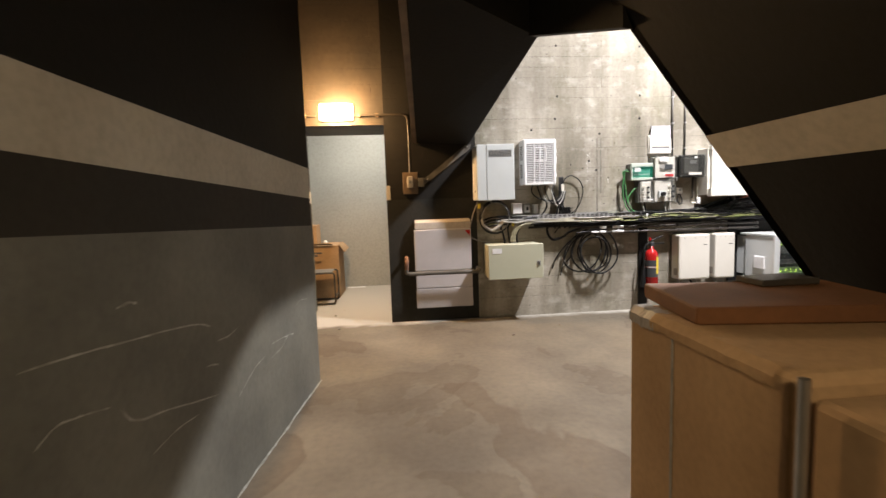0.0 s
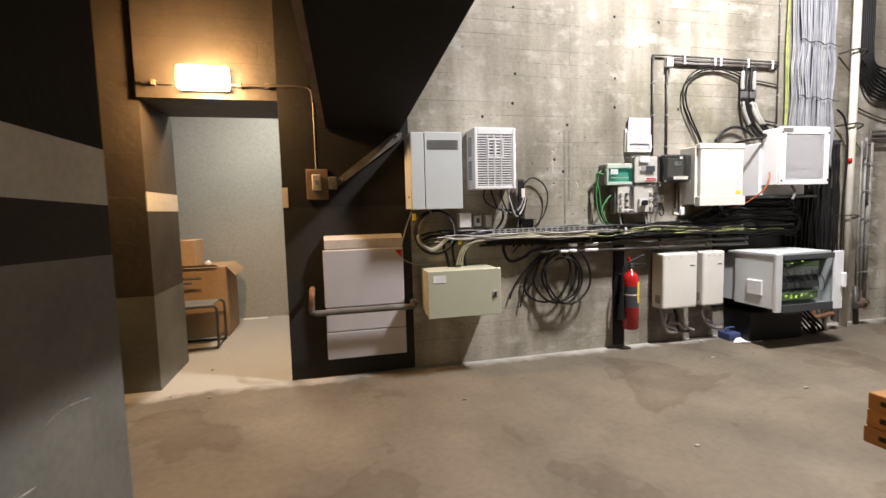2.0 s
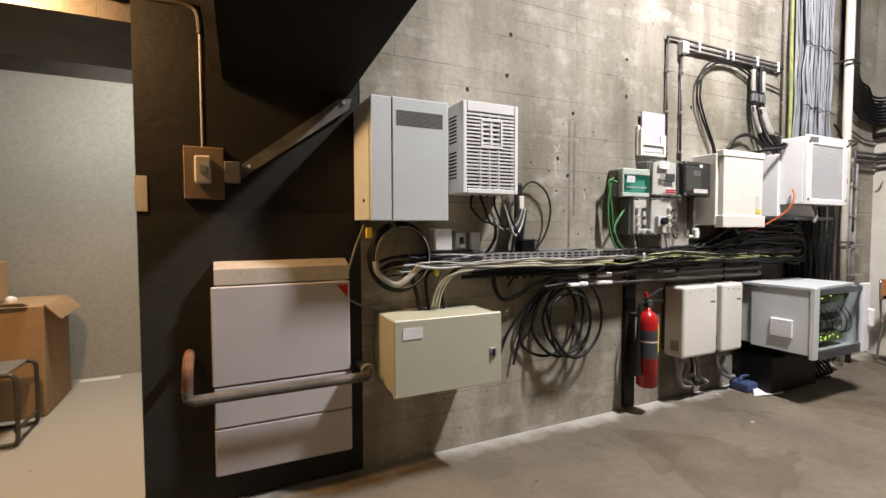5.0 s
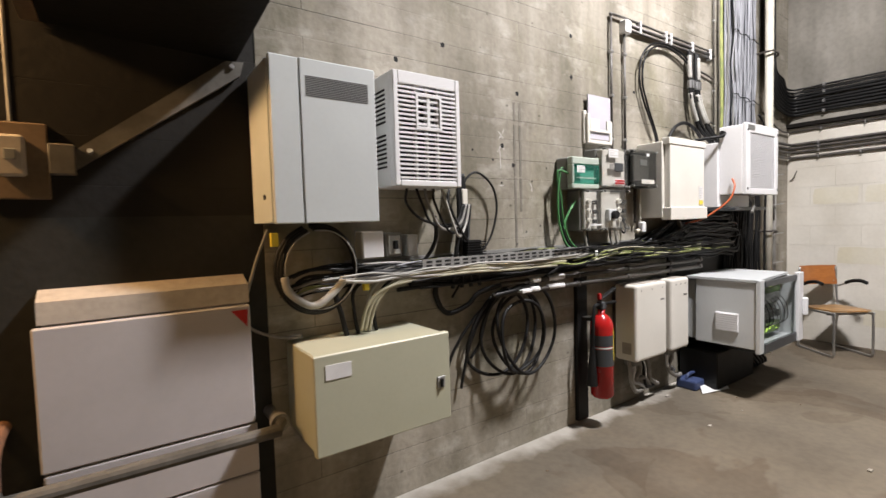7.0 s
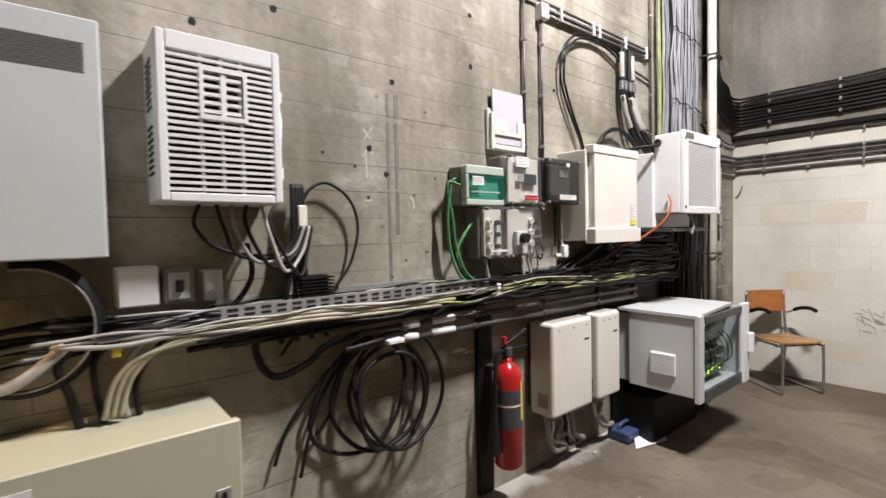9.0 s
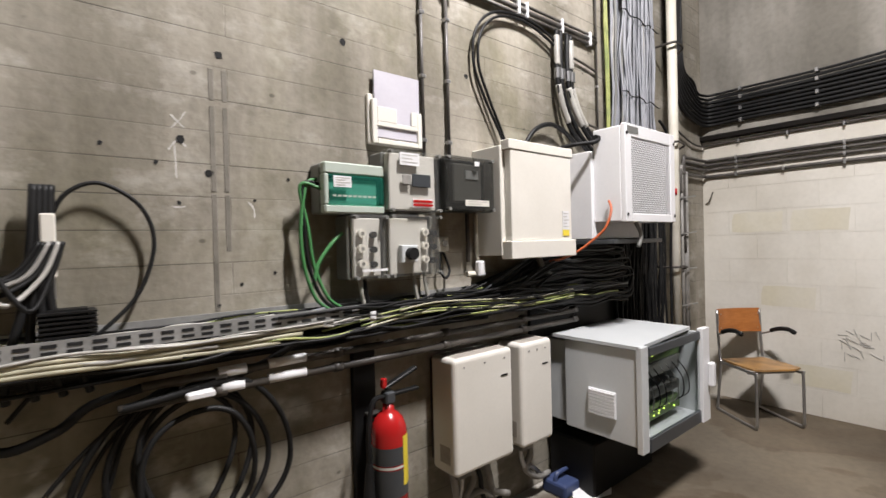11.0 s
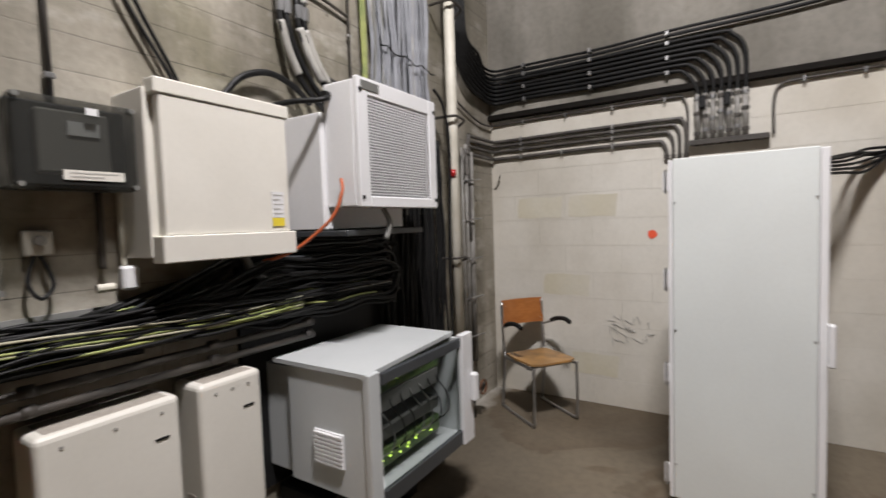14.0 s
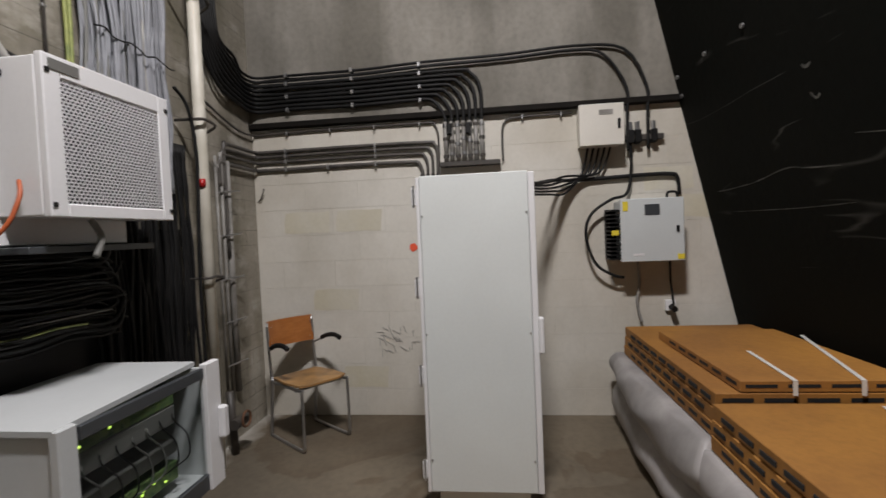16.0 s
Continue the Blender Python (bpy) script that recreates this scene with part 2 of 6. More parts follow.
BLOCK = material("white_block_paint", (0.68, 0.655, 0.59), (0.6, 0.57, 0.5), 0.75, 1.4, 35, 0.2, rand=0.025, grain=0.12, extra=lambda nt, co, o: streaks(nt, co, o, (0.78, 0.76, 0.72), 1.6, 1.0, 0.7))
BLOCK_TAN = material("bare_tan_block", (0.56, 0.52, 0.4), (0.6, 0.57, 0.48), 0.8, 3, 35, 0.2, grain=0.12)
MORTAR = material("painted_mortar", (0.68, 0.66, 0.6), None, 0.8, 3, 40, 0.3)
WHITE = material("white_enamel", (0.78, 0.78, 0.785), (0.72, 0.72, 0.725), 0.38, 2, 60, 0.03)
WARM_WHITE = material("cream_enamel", (0.72, 0.695, 0.63), (0.65, 0.625, 0.56), 0.42, 2, 60, 0.03)
PANEL_GREY = material("light_grey_enamel", (0.57, 0.605, 0.605), (0.52, 0.55, 0.55), 0.45, 2, 60, 0.03)
LOUVRE_GREY = material("louvre_slot_grey", (0.13, 0.135, 0.14), (0.1, 0.105, 0.11), 0.5, 2, 60, 0.03)
LILAC = material("aged_lilac_white_enamel", (0.48, 0.455, 0.46), (0.41, 0.39, 0.392), 0.5, 2.2, 40, 0.06)
DUSTY = material("dusty_beige_enamel", (0.42, 0.38, 0.33), (0.33, 0.3, 0.26), 0.7, 4, 40, 0.15)
SAGE = material("sage_green_enamel", (0.44, 0.44, 0.335), (0.4, 0.4, 0.3), 0.45, 2, 60, 0.03)
TAN = material("brown_wood", (0.17, 0.115, 0.068), (0.12, 0.08, 0.047), 0.6, 6, 60, 0.1)
RACK_GREY = material("rack_grey_enamel", (0.55, 0.57, 0.57), (0.5, 0.52, 0.52), 0.4, 2, 60, 0.03)
CABINET = material("pale_cabinet_enamel", (0.69, 0.725, 0.71), (0.65, 0.68, 0.665), 0.4, 2, 60, 0.03)
GUNMETAL = material("dark_grey_enamel", (0.05, 0.055, 0.06), None, 0.35, 4, 50, 0.03)
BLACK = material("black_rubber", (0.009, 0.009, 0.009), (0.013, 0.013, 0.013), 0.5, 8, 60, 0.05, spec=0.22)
# near-black that stands in for the shade inside slots, grilles and holes
HOLLOW_SHADE = material("painted_hollow_shade", (0.008, 0.008, 0.008), None, 0.9, 8, 60, 0.0)
GALVANISED = material("galvanised_sheet", (0.36, 0.36, 0.35), (0.25, 0.25, 0.24), 0.5, 9, 60, 0.1, metal=0.3)
STEEL = material("dull_steel", (0.5, 0.5, 0.5), (0.38, 0.38, 0.38), 0.35, 8, 60, 0.05, metal=0.9)
GREY_PIPE = material("grey_pipe_paint", (0.3, 0.29, 0.27), (0.2, 0.19, 0.17), 0.5, 8, 50, 0.1)
RUST = material("rusty_iron", (0.2, 0.09, 0.04), (0.1, 0.05, 0.03), 0.8, 12, 60, 0.4)
IVORY_PIPE = material("ivory_pipe_paint", (0.7, 0.67, 0.58), (0.58, 0.55, 0.46), 0.5, 5, 50, 0.08)
RED = material("red_gloss_enamel", (0.42, 0.014, 0.014), (0.34, 0.012, 0.012), 0.25, 4, 60, 0.02)
YELLOW = material("yellow_plastic", (0.75, 0.6, 0.05), None, 0.5, 4, 60, 0.02)
PAPER = material("white_paper", (0.75, 0.75, 0.75), None, 0.7, 8, 60, 0.02)
GREY_CABLE = material("grey_cable_sheath", (0.36, 0.37, 0.4), (0.28, 0.29, 0.31), 0.5, 9, 60, 0.02, rand=0.35)
WHITE_CABLE = material("white_cable_sheath", (0.42, 0.41, 0.375), (0.28, 0.27, 0.245), 0.45, 9, 60, 0.02)
CREAM_CABLE = material("cream_cable_sheath", (0.46, 0.44, 0.32), (0.32, 0.3, 0.21), 0.5, 9, 60, 0.02)
GREEN_CABLE = material("green_cable_sheath", (0.06, 0.22, 0.07), None, 0.5, 9, 60, 0.02)
EARTH_CABLE = material("yellow_green_cable_sheath", (0.34, 0.36, 0.12), (0.2, 0.24, 0.08), 0.5, 14, 60, 0.02)
ORANGE_CABLE = material("orange_cable_sheath", (0.45, 0.1, 0.03), None, 0.5, 9, 60, 0.02)
MID_GREY = material("mid_grey_plastic", (0.19, 0.19, 0.175), (0.15, 0.15, 0.14), 0.45, 5, 60, 0.03)
SMOKE = clear("smoked_clear_plastic", (0.06, 0.06, 0.055), 0.1, 0.4, (0.7, 0.7, 0.68))
PALE_CLEAR = clear("pale_clear_plastic", (0.6, 0.6, 0.57), 0.06, 0.07, (0.93, 0.93, 0.91))
GREEN_CLEAR = clear("green_clear_plastic", (0.03, 0.2, 0.14), 0.05, 0.32, (0.42, 0.8, 0.68))
GLASS = clear("cabinet_glass", (0.02, 0.022, 0.022), 0.05, 0.12, (0.86, 0.88, 0.88))
VENEER = material("orange_beech_veneer", (0.42, 0.16, 0.045), (0.34, 0.125, 0.035), 0.35, 5, 50, 0.04,
                  extra=lambda nt, co, o: streaks(nt, co, o, (0.7, 0.62, 0.5), 14, 60, 0.5))
SEAT_WOOD = material("worn_beech_seat", (0.44, 0.24, 0.08), (0.2, 0.12, 0.06), 0.4, 6, 50, 0.05)
CARD = material("brown_cardboard", (0.42, 0.28, 0.155), (0.34, 0.22, 0.12), 0.8, 2.5, 40, 0.12)
CLAY = material("orange_board", (0.4, 0.185, 0.035), (0.26, 0.115, 0.025), 0.7, 1.6, 40, 0.15, rand=0.15)
FILM = material("crumpled_plastic_film", (0.34, 0.325, 0.32), (0.25, 0.24, 0.235), 0.5, 4, 12, 0.5)
STRAP = material("white_strap", (0.7, 0.69, 0.65), None, 0.4, 6, 50, 0.05)
LAMP_GLOW = glowing("lamp_glow", (1.0, 0.72, 0.4), 40)
LED = glowing("green_led_glow", (0.7, 1.0, 0.15), 2.2)
CIRCUIT = material("circuit_green", (0.06, 0.13, 0.05), (0.22, 0.3, 0.1), 0.4, 40, 90, 0.2)
ORANGE_DOT = material("orange_spray_paint", (0.9, 0.12, 0.05), None, 0.6, 8, 60, 0.02)
PENCIL = material("grey_marker", (0.47, 0.455, 0.42), None, 0.8, 8, 60, 0.02)
DARK_IRON = material("dark_painted_iron", (0.045, 0.042, 0.038), (0.07, 0.06, 0.05), 0.5, 6, 50, 0.1)
LEDGE_PAINT = material("dark_brown_steel_paint", (0.011, 0.009, 0.007), (0.008, 0.007, 0.006), 0.7, 5, 50, 0.1, spec=0.12)
GREY_IRON = material("scuffed_dark_conduit_paint", (0.1, 0.092, 0.082), (0.06, 0.055, 0.05), 0.42, 9, 50, 0.06)
SCRAPE = material("chalky_scrape", (0.42, 0.42, 0.38), (0.22, 0.22, 0.19), 0.85, 14, 60, 0.1)
DULL_SCRAPE = material("dull_scrape", (0.1, 0.1, 0.09), (0.03, 0.03, 0.026), 0.85, 12, 60, 0.1)
DAMP = material("damp_concrete", (0.14, 0.128, 0.105), (0.2, 0.184, 0.155), 0.85, 9, 40, 0.3)
LIME = material("white_chalk", (0.62, 0.6, 0.56), (0.42, 0.4, 0.36), 0.9, 30, 80, 0.2)
BAR_PAINT = material("dull_dark_grey_paint", (0.13, 0.122, 0.108), (0.085, 0.08, 0.07), 0.65, 8, 50, 0.15, spec=0.3)
LILAC_PAPER = material("lilac_white_paper", (0.5, 0.485, 0.53), (0.46, 0.445, 0.49), 0.7, 5, 60, 0.02)
RED_BOARD = material("dark_red_brown_board", (0.2, 0.085, 0.032), (0.13, 0.056, 0.022), 0.7, 2.5, 40, 0.15)
PALE_GREEN = material("pale_green_plastic", (0.45, 0.5, 0.44), (0.38, 0.43, 0.37), 0.35, 3, 60, 0.02)
PANEL_BEIGE = material("beige_inner_panel", (0.56, 0.545, 0.51), (0.5, 0.485, 0.45), 0.5, 3, 60, 0.02)
BLUE = material("blue_plastic", (0.04, 0.06, 0.14), None, 0.5, 6, 50, 0.05)


# ---- builders ----
def thing(name, loc, label, category, group=""):
    e = new(name)
    e.empty_display_size = 0.1
    e.location = loc
    return tagged(e, label, category, group)


def origin(ob):
    v = Vector((0, 0, 0))
    while ob is not None:
        v += ob.location
        ob = ob.parent
    return v


def part(name, bm, mat, parent=None, label="", smooth=False):
    """Link a bmesh that is built in the place's own metres as one mesh under a thing or a part."""
    me = bpy.data.meshes.new(name)
    if parent is not None:
        bmesh.ops.translate(bm, verts=bm.verts, vec=-origin(parent))
    bmesh.ops.recalc_face_normals(bm, faces=bm.faces)
    if smooth:
        for f in bm.faces:
            f.smooth = True
    bm.to_mesh(me)
    bm.free()
    for m in (mat if isinstance(mat, (list, tuple)) else [mat]):
        me.materials.append(m)
    ob = new(name, me)
    if parent is not None:
        ob.parent = parent
    if label:
        ob["label"] = label
    return ob


def cuboid(x0, x1, y0, y1, z0, z1, bevel=0.0, m=None, bm=None, seg=1):
    own = bmesh.new()
    bmesh.ops.create_cube(own, size=1)
    bmesh.ops.scale(own, vec=(abs(x1 - x0), abs(y1 - y0), abs(z1 - z0)), verts=own.verts)
    if bevel:
        bmesh.ops.bevel(own, geom=own.edges[:], offset=bevel, segments=seg, affect="EDGES", profile=0.5)
    bmesh.ops.translate(own, vec=((x0 + x1) / 2, (y0 + y1) / 2, (z0 + z1) / 2), verts=own.verts)
    if m is not None:
        bmesh.ops.transform(own, matrix=m, verts=own.verts)
    return merge(bm, own)


def merge(bm, own):
    if bm is None:
        return own
    me = bpy.data.meshes.new("joined")
    own.to_mesh(me)
    own.free()
    bm.from_mesh(me)
    bpy.data.meshes.remove(me)
    return bm


def rod(a, b, r, n=10, bm=None, r2=None):
    a, b = Vector(a), Vector(b)
    own = bmesh.new()
    bmesh.ops.create_cone(own, cap_ends=True, segments=n, radius1=r, radius2=r if r2 is None else r2, depth=(b - a).length)
    q = (b - a).to_track_quat("Z", "Y").to_matrix().to_4x4()
    bmesh.ops.transform(own, matrix=Matrix.Translation((a + b) / 2) @ q, verts=own.verts)
    return merge(bm, own)


def spline(pts, steps=6, closed=False):
    """Points along a smooth curve through pts."""
    p = [Vector(v) for v in pts]
    if len(p) < 3:
        return p
    out = []
    for i in range(len(p) - 1):
        p0, p1, p2, p3 = p[max(i - 1, 0)], p[i], p[i + 1], p[min(i + 2, len(p) - 1)]
        for k in range(steps):
            t = k / steps
            out.append(0.5 * (2 * p1 + (p2 - p0) * t + (2 * p0 - 5 * p1 + 4 * p2 - p3) * t * t + (3 * p1 - p0 - 3 * p2 + p3) * t ** 3))
    out.append(p[-1])
    return out


def tube(pts, r, n=8, bm=None, smooth=True, steps=6):
    """A round cable or pipe along pts."""
    path = spline(pts, steps) if smooth else [Vector(v) for v in pts]
    own = bmesh.new()
    rings = []
    side = None
    for i, c in enumerate(path):
        d = (path[min(i + 1, len(path) - 1)] - path[max(i - 1, 0)]).normalized()
        if side is None:
            side = d.orthogonal().normalized()
        side = (side - d * side.dot(d)).normalized()
        up = d.cross(side)
        rings.append([own.verts.new(c + r * (math.cos(2 * math.pi * k / n) * side + math.sin(2 * math.pi * k / n) * up)) for k in range(n)])
    for a, b in zip(rings, rings[1:]):
        for k in range(n):
            own.faces.new((a[k], a[(k + 1) % n], b[(k + 1) % n], b[k]))
    own.faces.new(rings[0][::-1])
    own.faces.new(rings[-1])
    return merge(bm, own)


def boxes(spans):
    """Many small plain blocks in one bmesh, each given as x0, x1, y0, y1, z0, z1."""
    vs, fs = [], []
    for x0, x1, y0, y1, z0, z1 in spans:
        o = len(vs)
        vs += [(x, y, z) for z in (z0, z1) for y in (y0, y1) for x in (x0, x1)]
        fs += [tuple(o + i for i in q) for q in ((0, 2, 3, 1), (4, 5, 7, 6), (0, 1, 5, 4), (2, 6, 7, 3), (0, 4, 6, 2), (1, 3, 7, 5))]
    me = bpy.data.meshes.new("joined")
    me.from_pydata(vs, [], fs)
    bm = bmesh.new()
    bm.from_mesh(me)
    bpy.data.meshes.remove(me)
    return bm


def ribbon(pts, normal, width, seed=0):
    """A thin uneven stroke that lies on a surface, along pts."""
    r = random.Random(seed)
    nv = Vector(normal).normalized()
    path = spline(pts, 5)
    bm = bmesh.new()
    rows = []
    for i, c in enumerate(path):
        d = (path[min(i + 1, len(path) - 1)] - path[max(i - 1, 0)]).normalized()
        w = width * r.uniform(0.35, 1.0) * (0.3 if i in (0, len(path) - 1) else 1)
        a = d.cross(nv) * w
        j = d.cross(nv) * r.uniform(-0.25, 0.25) * width
        rows.append((bm.verts.new(c + a + j + nv * 0.0012), bm.verts.new(c - a + j + nv * 0.0012)))
    for p, q in zip(rows, rows[1:]):
        bm.faces.new((p[0], q[0], q[1], p[1]))
    return bm


def prism(outline, vec, bm=None):
    """A slab: a flat outline pushed along vec."""
    own = bmesh.new()
    v = [own.verts.new(p) for p in outline]
    f = own.faces.new(v)
    r = bmesh.ops.extrude_face_region(own, geom=[f])
    bmesh.ops.translate(own, verts=[g for g in r["geom"] if isinstance(g, bmesh.types.BMVert)], vec=vec)
    return merge(bm, own)


def structure(name, bm, mat, label, category):
    return tagged(part(name, bm, mat), label, category, kind="structure")


# ---- the shell ----
EAST = 4.07
floor = structure("floor", cuboid(-6, 6, -9, 4.5, -0.2, 0), FLOOR, "dusty worn concrete floor with brown stains", "floor")
structure("ceiling", cuboid(-6, 6, -9, 4.5, 5.6, 5.8), BLACK_PAINT, "dark ceiling high above the hall", "ceiling")
wall_north = structure("wall_north", cuboid(-1.5, 4.6, 0, 0.5, 0, 5.6), CONCRETE, "board-marked raw concrete wall with tie holes and damp streaks", "wall")
# pier colours are darkened for the shade under the soffit
structure("wall_pier_dado", cuboid(-2.53, -1.5, 0.004, 0.78, 0, 1.42), SHADED_PIER_GREY, "grey painted lower pier beside the doorway, soffit shade painted into its colour", "wall")
structure("wall_pier", cuboid(-2.53, -1.5, 0.004, 0.78, 1.42, 5.6), SHADED_PIER_BROWN, "brown painted pier beside the doorway, soffit shade painted into its colour", "wall")
structure("wall_dado", cuboid(-6, -3.53, 0.1, 0.86, 0, 0.76), GREY_PAINT, "dark grey painted lower wall beside the doorway", "wall")
bm = cuboid(-6, -3.53, 0.1, 0.86, 0.76, 5.6)
cuboid(-3.53, -2.53, 0.06, 0.8, 2.27, 5.6, bm=bm)
structure("wall_doorway", bm, BROWN_PAINT, "board-marked wall painted dark brown around a doorway", "wall")
structure("trim_doorway", cuboid(-3.534, -3.526, 0.098, 0.862, 1.42, 1.57), STRIPE, "pale painted stripe in the doorway reveal", "trim")
structure("trim_pier", cuboid(-2.534, -2.487, 0.0, 0.5, 1.42, 1.58), STRIPE, "pale painted stripe on the doorway pier", "trim")
structure("wall_east_upper", cuboid(EAST - 0.02, EAST + 0.4, -4.2, 0.0, 2.325, 5.6), CONCRETE_EAST, "smooth grey concrete upper wall above the ledge", "wall")
structure("ledge", cuboid(EAST - 0.06, EAST + 0.4, -3.225, 0.0, 2.28, 2.325, 0.006), LEDGE_PAINT, "dark steel ledge between block wall and concrete", "ledge")
wall_east = structure("wall_east", cuboid(EAST, EAST + 0.4, -4.2, 0.0, 0, 2.28), MORTAR, "white painted block wall", "wall")

# the leaning dark wall that closes the hall, and the leaning side of the passage
LEAN = lambda x, z: (x, -3.75 + 0.225 * z, z)
EDGE = lambda z: -0.064 - 0.598 * z
bm = prism([LEAN(EDGE(0), 0), LEAN(EAST + 0.3, 0), LEAN(EAST + 0.3, 5.6), LEAN(-2.2, 5.6), LEAN(EDGE(2.4), 2.4)], (0, -0.05, 0))
structure("wall_south", bm, SLOPE_PAINT, "leaning wall painted greenish black with pale scrapes", "wall")


def side(z, y):
    return (EDGE(z), y, z)


own = [(side(0, -3.75), side(0, -9), side(2.4, -9), side(2.4, -3.21))]
structure("wall_passage_east", prism(own[0], (0.05, 0, 0)), BLACK_PAINT, "leaning passage wall painted black", "wall")
structure("trim_passage_east", prism([side(1.47, -3.42), side(1.47, -8.9), side(1.612, -8.9), side(1.612, -3.388)], (-0.004, 0, 0)), STRIPE, "pale stripe along the leaning passage wall", "trim")
# the dark soffit that falls towards the concrete wall
A, B, P1, Q, C = (-2.17, 0.06, 2.05), (-1.575, -0.004, 2.03), (-1.5, -2.45, 2.36), (-1.318, -3.297, 2.1), (-2.31, -2.9, 2.52)
bm = prism([A, B, P1, C], (0, 0, 3.0))
structure("soffit", bm, BLACK_PAINT, "dark painted sloping underside of a stair", "soffit")
bm = prism([P1, Q, (-1.318, -3.297, 5.55), (-1.5, -2.45, 5.55)], (-0.06, -0.02, 0))
structure("soffit_side", bm, BLACK_PAINT, "dark upright panel over the passage mouth", "soffit")
bm = prism([(-2.215, -0.01, 2.05), (-2.17, -0.01, 2.05), (-2.32, -2.9, 2.52), (-2.365, -2.9, 2.52)], (0, 0, 0.06))
structure("trim_soffit", bm, TAN, "brown wooden edge strip along the soffit", "trim")
# passage west wall, with grey dado, black band and pale stripe
def passage_face(y, z):
    return (-3.07 + 0.1 * (y + 1.72), y, z - 0.033 * (y + 1.72))


for nm, z0, z1, mt, lab in (("wall_passage_dado", None, 1.223, GREY_PAINT, "dark grey painted lower passage wall with pale scratches"), ("wall_passage_band", 1.223, 1.428, BAND_PAINT, "black painted band on the passage wall"),
                            ("trim_passage_west", 1.428, 1.655, STRIPE, "pale stripe along the passage wall"), ("wall_passage_upper", 1.655, None, BLACK_PAINT, "black painted upper passage wall")):
    a, b, c, d = passage_face(-1.72, z0 or 0), passage_face(-9, z0 or 0), passage_face(-9, z1 or 5.5), passage_face(-1.72, z1 or 5.5)
    if z0 is None:
        a, b = (a[0], a[1], 0), (b[0], b[1], 0)
    if z1 is None:
        c, d = (c[0], c[1], 5.6), (d[0], d[1], 5.6)
    structure(nm, prism([a, b, c, d], (-0.4, 0, 0)), mt, lab, "wall")
structure("wall_west", cuboid(-4.5, -4.25, -2.2, 0.1, 0, 5.6), BROWN_PAINT, "dark brown painted wall of the side recess", "wall")
structure("wall_recess", cuboid(-4.25, -3.5, -2.2, -1.95, 0, 5.6), BLACK_PAINT, "black wall closing the side recess", "wall")
structure("wall_back", cuboid(-3.5, 1, -9, -8.8, 0, 5.6), BLACK_PAINT, "dark wall at the end of the passage", "wall")
DADO_X = lambda y: -3.07 + 0.1 * (y + 1.72)
for k, (w, line) in enumerate(((0.004, ((-4.202, 0.979), (-4.035, 0.968), (-3.782, 0.941), (-3.445, 0.9), (-3.308, 0.857))), (0.004, ((-4.183, 0.774), (-4.112, 0.804), (-4.019, 0.791), (-3.922, 0.769))),
                               (0.005, ((-3.877, 0.743), (-3.819, 0.678), (-3.639, 0.634), (-3.294, 0.542))), (0.003, ((-3.753, 0.525), (-3.6, 0.54), (-3.46, 0.529))), (0.006, ((-3.857, 1.059), (-3.8, 1.066), (-3.76, 1.056))),
                               (0.004, ((-3.256, 0.779), (-3.15, 0.77), (-3.058, 0.785))), (0.005, ((-3.367, 0.697), (-3.32, 0.69), (-3.263, 0.672))), (0.005, ((-2.654, 0.576), (-2.45, 0.56), (-2.262, 0.532))), (0.004, ((-2.679, 0.5), (-2.5, 0.508), (-2.409, 0.54), (-2.327, 0.556))),
                               (0.003, ((-3.1, 0.45), (-2.9, 0.52), (-2.75, 0.54))), (0.003, ((-2.2, 0.7), (-2.1, 0.72), (-1.95, 0.7))))):
    structure("scratch", ribbon([(DADO_X(y), y, z) for y, z in line], (1, -0.1, 0), w, k), SCRAPE, "pale scratch in the grey wall paint", "scratch")
bm = ribbon([(DADO_X(y) + 0.008 + 0.003 * math.sin(9 * y), y, 0.0) for y in (-8, -5, -4.2, -3.6, -3.19, -2.9, -2.6, -2.2, -1.9, -1.72)], (0, 0, 1), 0.011, 40)
structure("trim_dust_line", bm, SCRAPE, "pale dusty line at the foot of the passage wall", "trim")
for k, (w, line) in enumerate(((0.004, ((3.858, 1.611), (3.432, 1.626), (3.094, 1.67), (2.928, 1.651), (2.715, 1.634))), (0.0025, ((3.705, 1.471), (3.043, 1.464), (2.691, 1.471))), (0.002, ((2.6, 1.75), (2.3, 1.71), (2.1, 1.72))), (0.009, ((2.8, 2.1), (2.775, 2.08), (2.74, 2.09))), (0.008, ((2.79, 1.97), (2.76, 1.94), (2.73, 1.95))))):
    structure("scratch", ribbon([LEAN(x, z) for x, z in line], (0, 1, -0.225), w, 50 + k), DULL_SCRAPE, "dull pale scrape in the black wall paint", "scratch")
# the side room beyond the doorway
bm = cuboid(-4.75, -2.45, 2.66, 2.72, 0.0, 2.67, 0.004)
structure("door_1", bm, DOOR_GREY, "large plain grey painted steel door, closed", "door")
structure("wall_side_room", cuboid(-6, -1.7, 2.73, 3.0, 0, 5.6), BROWN_PAINT, "dark wall behind the grey door", "wall")
structure("wall_side_room_east", cuboid(-2.1, -1.7, 0.78, 2.73, 0, 5.6), BROWN_PAINT, "dark side room wall", "wall")
structure("wall_side_room_west", cuboid(-5.4, -5.1, 0.86, 2.73, 0, 5.6), BROWN_PAINT, "dark side room wall", "wall")


